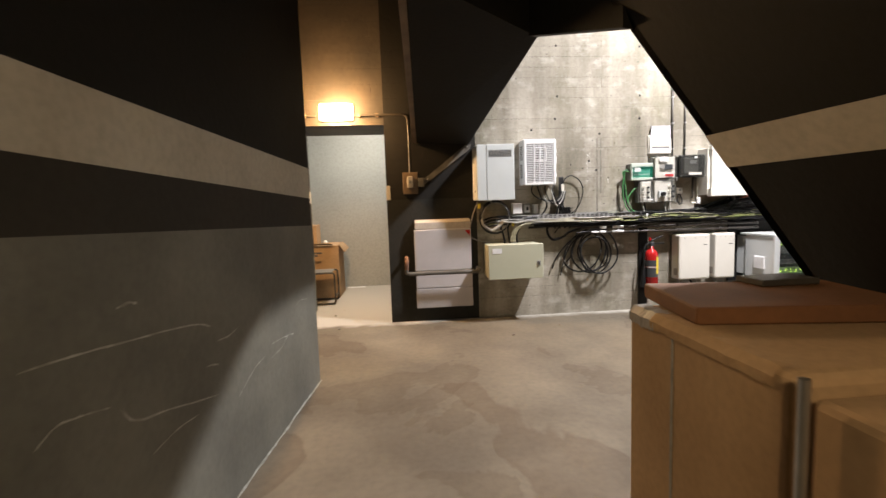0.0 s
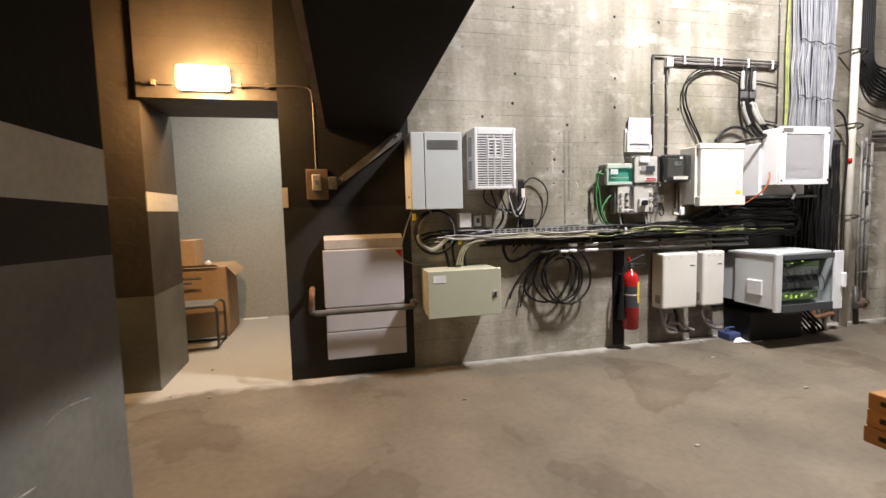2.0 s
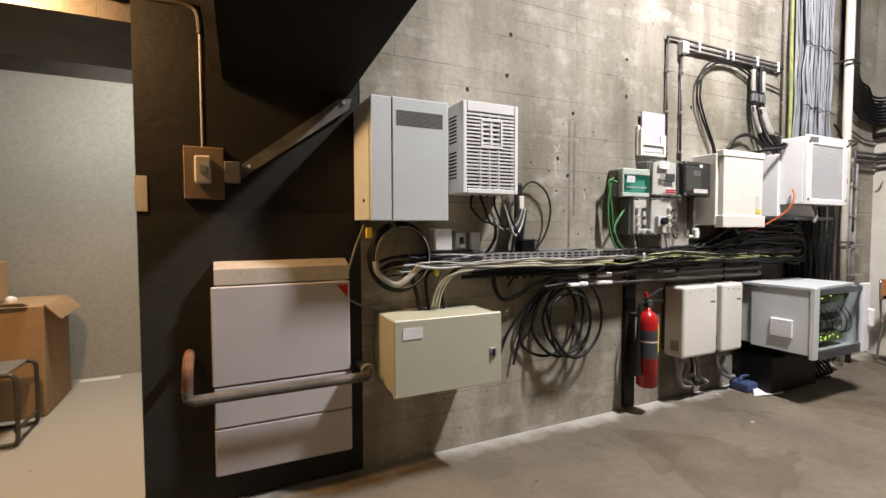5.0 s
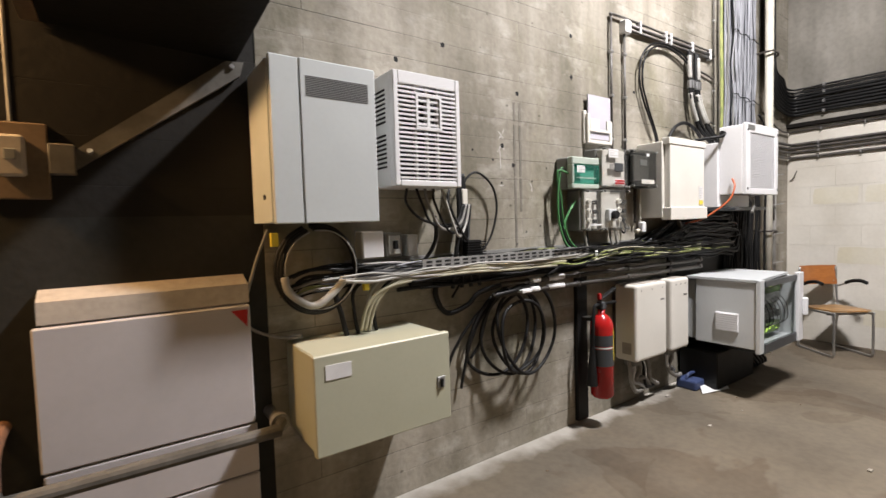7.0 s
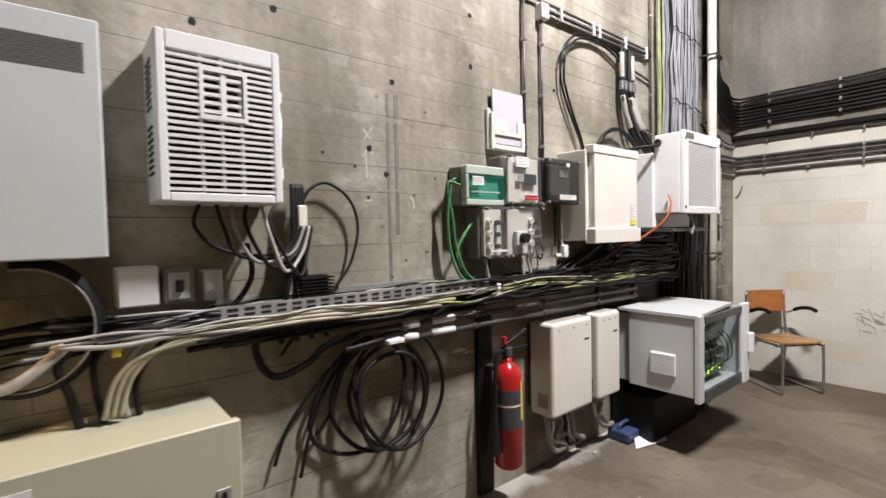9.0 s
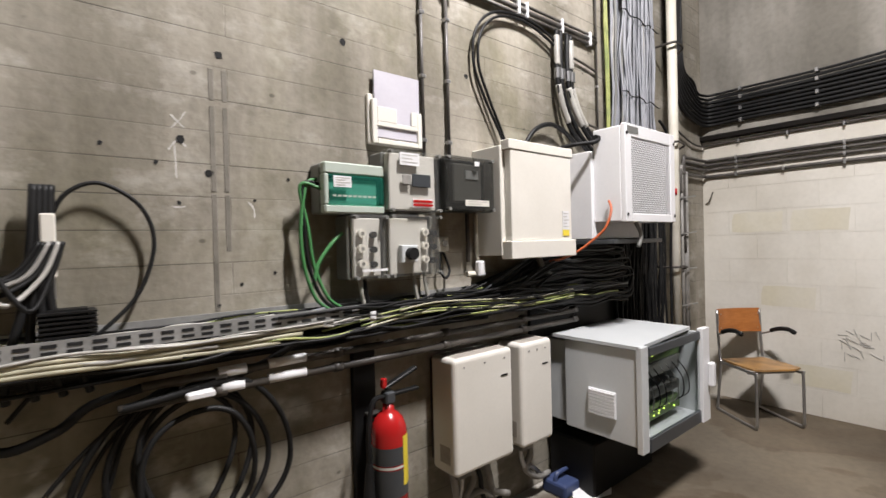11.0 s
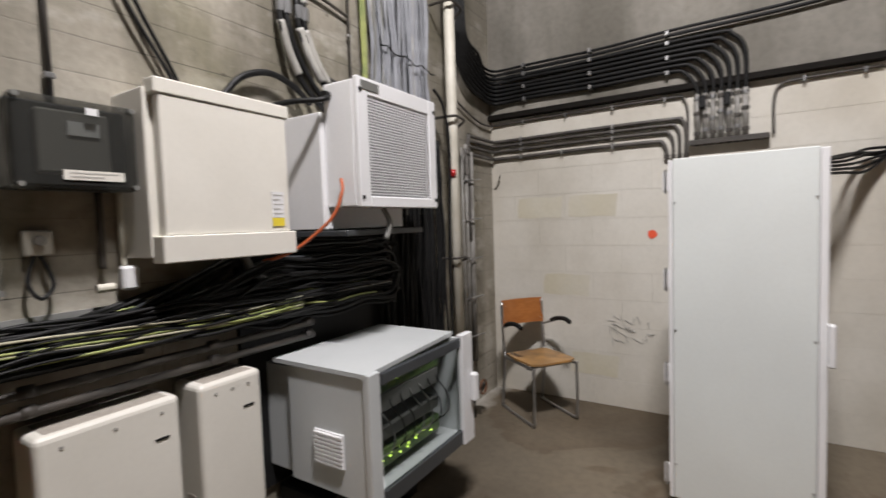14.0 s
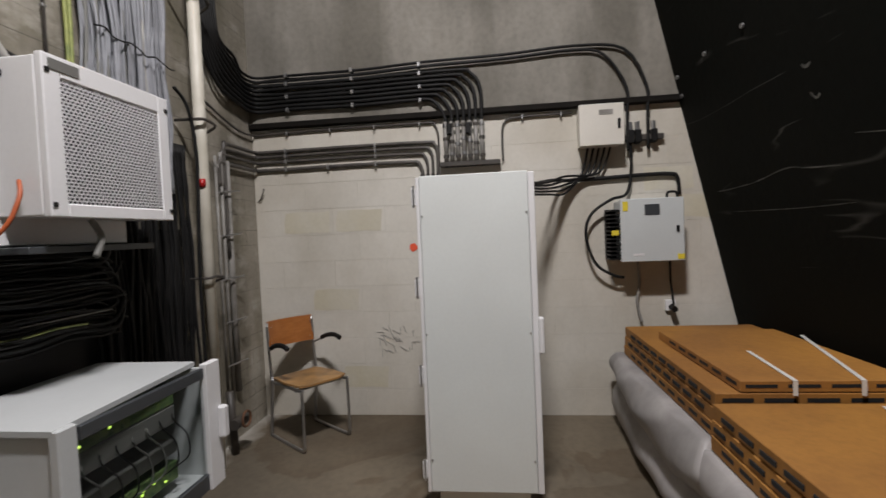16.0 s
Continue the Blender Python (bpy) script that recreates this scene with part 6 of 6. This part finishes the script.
for k in range(5):
    cable("cable", [(2.3 + 0.06 * k, -0.1, 0.4), (2.38 + 0.05 * k, -0.2, 0.25), (2.45 + 0.06 * k, -0.3, 0.08), (2.6 + 0.04 * k, -0.24, 0.012)], 0.012, BLACK, "black cable drooping to the floor", group="cables drooping to the floor", steps=4)
t = thing("pipe_bracket", (2.75, -0.25, 0), "rusty pipe bracket standing on the floor", "bracket")
part("post", rod((2.7, -0.2, 0), (2.72, -0.18, 0.3), 0.02), RUST, t)
part("post", rod((2.84, -0.22, 0), (2.8, -0.2, 0.26), 0.018), DARK_IRON, t)
part("bar", rod((2.6, -0.22, 0.14), (2.95, -0.22, 0.18), 0.022), RUST, t)
part("valve", rod((2.95, -0.22, 0.1), (2.95, -0.22, 0.3), 0.03, 12), DARK_IRON, t)
t = thing("valve_pipe", (3.42, -0.12, 0), "dark valve and pipes at the foot of the riser", "valve")
part("pipe", rod((3.4, -0.12, 0), (3.4, -0.1, 0.42), 0.025, 12), DARK_IRON, t, smooth=True)
part("valve_body", rod((3.33, -0.16, 0.22), (3.47, -0.16, 0.22), 0.035, 12), DARK_IRON, t)
part("hand_wheel", tube([(3.4 + 0.05 * math.cos(a), -0.21, 0.24 + 0.05 * math.sin(a)) for a in np.linspace(0, 2 * math.pi, 13)], 0.008, 6, steps=2), RUST, t)

# corner between the concrete wall and the block wall
t = thing("corner_conduits", (3.62, 0, 0.3), "grey upright conduits in the corner with clips", "conduit")
for x, z0, z1, r in ((3.56, 0.3, 2.03, 0.012), (3.63, 0.35, 1.98, 0.022), (3.5, 0.35, 2.0, 0.01)):
    part("conduit", rod((x, -0.03, z0), (x, -0.03, z1), r, 10), GREY_PIPE, t, smooth=True)
for z in (0.55, 0.85, 1.15, 1.45, 1.75):
    part("stud", rod((3.5, -0.02, z), (3.66, -0.1, z + 0.02), 0.006, 6), STEEL, t)
for k in range(4):
    z = (1.962, 2.022, 2.066, 2.104)[k]
    r = (0.014, 0.0115, 0.0115, 0.014)[k]
    t = thing("conduit", (EAST, -0.7, z), "dark conduit bending round the corner and down", "conduit", "conduits round the corner")
    ye = -1.36 - 0.04 * k
    part("pipe", tube([(3.52 + 0.03 * k, -0.03, 1.3 if k == 3 else 1.8), (3.52 + 0.03 * k, -0.03, z - 0.06), (3.54 + 0.03 * k, -0.03, z - 0.012), (3.59 + 0.03 * k, -0.03, z), (3.9, -0.03, z), (4.02, -0.035, z), (4.05, -0.07, z), (4.05, -0.3, z), (4.05, -0.8, z + 0.004), (4.05, ye + 0.09, z), (4.05, ye + 0.025, z - 0.015), (4.05, ye, z - 0.08), (4.05, ye, 1.85)], r, 10, steps=4), GREY_IRON, t, smooth=True)
    part("end_bush", rod((4.05, ye, 1.835), (4.05, ye, 1.865), r + 0.004, 10), DARK_IRON, t)
    for y in (-0.28, -0.62, -1.0) if k == 0 else (-0.28, -1.0):
        part("clip", cuboid(4.03, EAST, y - 0.009, y + 0.009, z - r - 0.006, z + r + 0.004, 0.002), STEEL, t)
t = thing("conduit", (EAST, -0.7, 2.2), "thin conduit below the steel ledge", "conduit")
part("pipe", tube([(3.35, -0.025, 2.38), (3.5, -0.025, 2.32), (3.8, -0.025, 2.24), (4.03, -0.03, 2.235), (4.05, -0.08, 2.24), (4.05, -0.6, 2.25), (4.05, -1.38, 2.25), (4.05, -1.46, 2.235), (4.05, -1.49, 2.15), (4.05, -1.49, 1.95)], 0.008, 8, steps=4), DARK_IRON, t, smooth=True)
part("pipe", tube([(4.05, -2.48, 2.25), (4.05, -2.1, 2.245), (4.05, -2.0, 2.225), (4.05, -1.97, 2.14), (4.05, -1.97, 1.93)], 0.008, 8, steps=4), DARK_IRON, t, smooth=True)
for y in (-0.3, -0.65, -1.0, -1.35, -2.12, -2.4):
    part("clip", cuboid(4.03, EAST, y - 0.007, y + 0.007, 2.225, 2.262, 0.002), STEEL, t)

# heavy black cables from the corner to the tall cabinet
for k in range(9):
    z = 2.41 + 0.033 * k
    x = 3.33 + 0.028 * k
    r = 0.014 if k < 7 else 0.011
    ye = -1.55 - 0.045 * (k if k < 7 else 6)
    low = [(4.02, ye + 0.18, z + 0.008), (4.02, ye + 0.07, z - 0.02), (4.02, ye, z - 0.14), (4.02, ye, 2.15), (4.02, ye, 1.9)]
    if k >= 7:
        e = -2.86 - 0.14 * (k - 7)
        low = [(4.02, -1.4, z + 0.02), (4.02, -2.0, 2.7 + 0.03 * (k - 8)), (4.02, -2.5, 2.69 + 0.03 * (k - 7)), (4.02, e + 0.15, 2.64 + 0.03 * (k - 7)), (4.02, e, 2.4), (4.02, e, 2.2), (4.02, e, 1.95)]
    t = thing("power_cable", (EAST, -0.8, z), "heavy black power cable clipped along the concrete wall", "cable", "heavy power cables")
    part("sheath", tube([(x, -0.05, 4.25), (x, -0.05, 3.4), (x, -0.055, 2.95), (x + 0.04, -0.06, 2.72 + 0.01 * k), (x + 0.2, -0.06, z + 0.08), (3.85, -0.05, z + 0.01), (3.98, -0.06, z), (4.02, -0.14, z), (4.02, -0.4, z + rng.uniform(-0.008, 0.008)), (4.02, -0.9, z)] + low, r, 8, steps=4), BLACK, t, smooth=True)
    for y in (-0.33, -0.85, -1.37):
        if k in (0, 3, 6, 8):
            part("clip", cuboid(3.995, EAST, y - 0.012, y + 0.012, z - 0.016, z + 0.018, 0.004), STEEL, t)
    if k < 7:
        part("sleeve", rod((4.02, ye, 1.94), (4.02, ye, 2.24), 0.0165, 10), GREY_PIPE, t, "pale grey sleeve", smooth=True)
        for z in (1.97 + 0.02 * (k % 2), 2.1 - 0.02 * (k % 3), 2.2):
            part("gland", rod((4.02, ye, z), (4.02, ye, z + 0.022), 0.022, 10), (STEEL, DARK_IRON)[(k + int(z * 10)) % 2], t)
t = thing("clamp_rail", (EAST, -1.75, 1.92), "dark clamp rail above the tall cabinet", "cable clamp")
part("rail", cuboid(4.0, EAST, -1.95, -1.5, 1.905, 1.94, 0.003), DARK_IRON, t)
for y in (-1.58, -1.72):
    part("terminal", cuboid(3.98, 4.03, y - 0.02, y + 0.02, 2.14, 2.22, 0.005), BLACK, t)
# leads between the cabinet and the wall boxes
for k in range(5):
    cable("cable", [(3.3, -2.04, 1.62 + 0.018 * k), (3.7, -2.25, 1.64 + 0.02 * k), (3.95, -2.4, 1.66 + 0.03 * k), (4.02, -2.53 - 0.03 * k, 1.8), (4.03, -2.58 - 0.04 * k, 1.98)], 0.008, BLACK, "black lead from the tall cabinet to the isolator", group="leads from the tall cabinet")
t = thing("conduit", (EAST, -2.8, 1.76), "black conduit curving over the control box", "conduit")
part("pipe", tube([(3.25, -2.05, 1.655), (3.9, -2.3, 1.75), (4.03, -2.5, 1.755), (4.04, -2.9, 1.77), (4.04, -3.14, 1.77), (4.04, -3.2, 1.74), (4.04, -3.21, 1.62)], 0.014, 8, steps=4), BLACK, t, smooth=True)
cable("cable", [(4.03, -2.88, 2.0), (4.03, -2.88, 1.8), (4.02, -2.84, 1.64), (3.98, -2.72, 1.6), (3.98, -2.58, 1.5), (3.98, -2.54, 1.35), (3.98, -2.6, 1.15), (3.98, -2.72, 1.06), (3.99, -2.8, 1.04)], 0.011, BLACK, "black cable looping round the control box")
cable("cable", [(4.0, -2.9, 1.16), (4.03, -2.92, 1.0), (4.04, -2.9, 0.85), (4.04, -2.93, 0.7)], 0.01, GREY_PIPE, "grey cable below the control box")
cable("cable", [(4.0, -3.12, 1.16), (4.02, -3.13, 1.0), (4.0, -3.14, 0.83)], 0.008, BLACK, "black cable from the control box to its plug")
cable("wall_hook", [(EAST, -0.02, 1.72), (4.04, -0.06, 1.74), (4.02, -0.1, 1.82)], 0.005, DARK_IRON, "bent wire hook at the wall corner", "hook")

# marks on the block wall
t = thing("paint_mark", (EAST, -1.26, 1.31), "orange spray paint dot on the block wall", "paint mark")
bm = bmesh.new()
bmesh.ops.create_circle(bm, cap_ends=True, segments=14, radius=0.032)
for v in bm.verts:
    v.co *= rng.uniform(0.85, 1.15)
bmesh.ops.transform(bm, matrix=Matrix.Translation((EAST - 0.0065, -1.262, 1.312)) @ Matrix.Rotation(math.pi / 2, 4, "Y"), verts=bm.verts)
part("dot", bm, ORANGE_DOT, t)
t = thing("marker_writing", (EAST, -1.1, 0.5), "faint grey marker scribble on the block wall", "writing")
for k in range(30):
    y, z = -0.96 - 0.29 * rng.random(), 0.49 + 0.2 * rng.random()
    a = rng.choice((0, 0.5, 1.2, 1.57))
    l = rng.uniform(0.012, 0.04)
    part("stroke", rod((EAST - 0.0055, y - l * math.cos(a), z - l * math.sin(a)), (EAST - 0.0055, y + l * math.cos(a), z + l * math.sin(a)), 0.003, 5), PENCIL, t)

# ---- the doorway ----
t = thing("lamp_conduit", (-2.85, 0.05, 2.33), "dark conduit with clips beside the wall lamp", "conduit")
part("pipe", tube([(-3.48, 0.03, 2.37), (-3.3, 0.03, 2.37), (-3.27, 0.03, 2.37)], 0.011), BROWN_PAINT, t)
part("pipe", tube([(-2.87, 0.03, 2.37), (-2.5, 0.0, 2.37), (-2.32, 0.0, 2.37), (-2.27, 0.0, 2.34), (-2.26, 0.0, 2.25)], 0.011), BROWN_PAINT, t)
for x in (-3.4, -2.8, -2.6, -2.4):
    part("clip", cuboid(x - 0.015, x + 0.015, 0.005, 0.06, 2.352, 2.39, 0.003), TAN, t)
t = thing("cardboard_carton", (-3.5, 2.0, 0), "tall tan cardboard carton with open torn flaps", "carton")
part("body", cuboid(-3.95, -3.33, 1.72, 2.35, 0.0, 0.8, 0.008), CARD, t)
part("flap", prism([(-3.33, 1.74, 0.8), (-3.33, 2.33, 0.8), (-3.24, 2.3, 0.7), (-3.25, 1.8, 0.68)], (0.004, 0, 0.004)), CARD, t)
part("flap", prism([(-3.9, 1.72, 0.8), (-3.4, 1.72, 0.8), (-3.42, 1.64, 0.83), (-3.86, 1.63, 0.84)], (0, 0, 0.004)), CARD, t)
t = thing("cardboard_carton", (-3.78, 2.0, 0.8), "small tan cardboard carton on the tall one", "carton")
part("body", cuboid(-4.0, -3.66, 1.85, 2.2, 0.805, 1.1, 0.006), CARD, t)
part("tape", cuboid(-3.85, -3.8, 1.848, 2.2, 1.1, 1.102), TAN, t)
t = thing("light_bulb", (-3.5, 1.8, 0.8), "white round bulb lying on the carton", "bulb")
bm = bmesh.new()
bmesh.ops.create_uvsphere(bm, u_segments=14, v_segments=10, radius=0.035)
bmesh.ops.translate(bm, vec=(-3.52, 1.78, 0.838), verts=bm.verts)
part("globe", bm, WHITE, t, smooth=True)
part("cap", rod((-3.55, 1.79, 0.835), (-3.59, 1.8, 0.83), 0.014, 10), STEEL, t)
t = thing("tube_chair", (-3.55, 1.4, 0), "tube-framed chair with a dusty grey seat", "chair")
part("seat", cuboid(-3.85, -3.38, 1.2, 1.56, 0.44, 0.465, 0.01, seg=2), MID_GREY, t)
for y in (1.2, 1.56):
    part("frame_tube", tube([(-3.9, y, 0.02), (-3.4, y, 0.018), (-3.345, y, 0.03), (-3.335, y, 0.1), (-3.335, y, 0.38), (-3.35, y, 0.44), (-3.42, y, 0.45), (-3.85, y, 0.44)], 0.013, 8, steps=4), DARK_IRON, t, smooth=True)
    part("arm", tube([(-3.9, y, 0.7), (-3.55, y, 0.7)], 0.012, 8, smooth=False), DARK_IRON, t)
part("cross_tube", rod((-3.345, 1.2, 0.1), (-3.345, 1.56, 0.1), 0.012), DARK_IRON, t)
part("back_tube", tube([(-3.9, 1.2, 0.44), (-3.93, 1.2, 0.85), (-3.93, 1.56, 0.85), (-3.9, 1.56, 0.44)], 0.013, 8, smooth=False), DARK_IRON, t)
t = thing("folded_paper", (-3.2, 2.55, 0), "white strip of paper at the foot of the door", "paper")
part("sheet", cuboid(-3.32, -3.02, 2.52, 2.6, 0.001, 0.005), PAPER, t)
for k in range(16):
    x, y = rng.choice(((rng.uniform(-3.45, -3.1), rng.uniform(-0.2, 1.0)), (rng.uniform(-1.5, 1.9), rng.uniform(-0.6, -0.05)), (rng.uniform(-1.8, 2.4), rng.uniform(-2.4, -0.4))))
    s = rng.uniform(0.006, 0.018)
    d = part("debris", cuboid(x - s, x + s, y - s * 0.7, y + s * 0.6, 0.0, s * 0.6, s * 0.15), rng.choice((DUSTY, CONCRETE, CONCRETE, TAN)))
    tagged(d, "small chip of rubble on the floor", "debris", "floor debris")
t = thing("recess_pipe", (-3.95, 0.0, 0), "dark pipes rising in the recess corner", "pipe")
part("pipe", tube([(-3.93, 0.02, 0.75), (-3.93, 0.02, 0.15), (-3.97, 0.0, 0.06), (-4.08, -0.02, 0.04)], 0.022), DARK_IRON, t, smooth=True)
part("pipe", rod((-3.86, 0.04, 0.0), (-3.86, 0.04, 0.78), 0.014), DARK_IRON, t, smooth=True)


# ---- wrapped pallets and straps under the leaning wall ----
def wrapped(x0, x1, y0, y1, z1, seed, label):
    """A pallet load in crumpled film: a gridded block, bulged and creased by noise."""
    bm = bmesh.new()
    bmesh.ops.create_cube(bm, size=1)
    bmesh.ops.subdivide_edges(bm, edges=bm.edges[:], cuts=34, use_grid_fill=True)
    for v in bm.verts:
        p = Vector((x0 + (v.co.x + 0.5) * (x1 - x0), y0 + (v.co.y + 0.5) * (y1 - y0), (v.co.z + 0.5) * z1))
        split = z1 * (0.52 + 0.3 * noise.noise(Vector((p.x * 1.1 + seed, 0.3, 0))))
        lobe = math.sin(math.pi * min(p.z / split, 1)) ** 0.6 * 0.085 if p.z < split else math.sin(math.pi * min((p.z - split) / (z1 - split + 0.02), 1)) ** 0.55 * 0.12
        crease = abs(noise.noise(Vector((p.x * 2.2 + p.z * 3.0 + seed, p.y * 0.9, p.z * 2.0)))) * 0.05
        bul = lobe
        out = Vector((v.co.x, v.co.y, 0))
        if out.length > 0.3:
            out.normalize()
            p += out * (bul - crease)
        p.z = max(p.z + (noise.noise(p * 3) * 0.02 if p.z < z1 - 0.01 else 0), 0)
        v.co = p
    t = thing("wrapped_pallet", ((x0 + x1) / 2, (y0 + y1) / 2, 0), label, "pallet")
    part("film_wrap", bm, FILM, t, "crumpled white plastic film", smooth=True)


wrapped(2.52, 3.86, -3.5, -2.73, 0.525, 1.0, "pallet load wrapped in crumpled white plastic film")
wrapped(1.1, 2.45, -3.5, -2.73, 0.495, 5.0, "pallet load wrapped in crumpled white plastic film")
wrapped(-0.3, 1.05, -3.5, -2.9, 0.495, 9.0, "pallet load wrapped in crumpled white plastic film")
for x0, x1, y, z, tilt in ((2.49, 3.3, -3.3, 0.7695, 0.3), (2.49, 2.95, -3.05, 0.7695, 0.12), (1.7, 2.46, -3.1, 0.69, 0.3), (0.6, 1.5, -3.2, 0.69, 0.25), (-0.37, 0.4, -3.1, 0.8265, 0.2)):
    t = thing("strap", (x0, y, z), "white plastic strap round the stacked boards", "strap", "straps round the boards")
    turn = Matrix.Translation((x0, y, z)) @ Matrix.Rotation(-tilt, 4, "Z") @ Matrix.Translation((-x0, -y, -z))
    part("band", cuboid(x0, x1, y - 0.009, y + 0.009, z, z + 0.002, m=turn), STRAP, t)
    part("end", cuboid(x0 - 0.003, x0 - 0.001, y - 0.009, y + 0.009, z - 0.06, z + 0.002), STRAP, t)
for x, z in ((3.135, 2.422), (3.565, 2.438), (3.993, 2.433), (4.0, 2.303)):
    t = thing("wall_bolt", LEAN(x, z), "small pale bolt head in the dark wall", "bolt", "bolts in the dark wall")
    part("head", rod(LEAN(x, z), (x, LEAN(x, z)[1] + 0.012, z - 0.003), 0.014, 8), STEEL, t)

# ---- blocks of the east wall ----
L, H = 0.42, 0.205
shared = {}
for r in range(12):
    z0, z1 = r * H, min((r + 1) * H, 2.28)
    if z1 - z0 < 0.03:
        continue
    c = 0
    y = 0.0 - (L / 2 if r % 2 else 0)
    row = [0.0] + ([y] if r % 2 else [])
    while row[-1] > -3.75 + 0.225 * z0:
        row.append(row[-1] - L)
    for a, b in zip(row, row[1:]):
        key = (round(a - b, 3), round(z1 - z0, 3))
        tan = any(b < ty < a and z0 < tz < z1 for ty, tz in ((-0.42, 1.55), (-0.85, 1.6), (-0.6, 0.95), (-0.9, 0.35), (-3.1, 1.78), (-3.3, 1.5)))
        if key not in shared:
            bm = cuboid(-0.0025, 0.03, -(a - b) / 2 + 0.0005, (a - b) / 2 - 0.0005, -(z1 - z0) / 2 + 0.0005, (z1 - z0) / 2 - 0.0005, 0.0008)
            me = bpy.data.meshes.new("block")
            bm.to_mesh(me)
            bm.free()
            me.materials.append(BLOCK)
            shared[key] = me
        ob = new("block", shared[key])
        ob.parent = wall_east
        ob.location = (EAST, (a + b) / 2, (z0 + z1) / 2)
        if tan:
            bm = bmesh.new()
            ring = [(0.5 * (a - b) * px * (0.84 + 0.05 * math.sin(5 * i + a)), 0.5 * (z1 - z0) * pz * (0.8 + 0.06 * math.cos(3 * i + a))) for i, (px, pz) in enumerate(((-1, -1), (-0.3, -1.02), (0.4, -0.98), (1, -1), (1.02, 0.1), (1, 1), (0.2, 1.03), (-0.5, 0.97), (-1, 1), (-0.98, 0)))]
            bm.faces.new([bm.verts.new((-0.0037, y, z)) for y, z in ring])
            me = bpy.data.meshes.new("bare_patch")
            bm.to_mesh(me)
            bm.free()
            me.materials.append(BLOCK_TAN)
            patch = new("bare_patch", me)
            patch.parent = ob
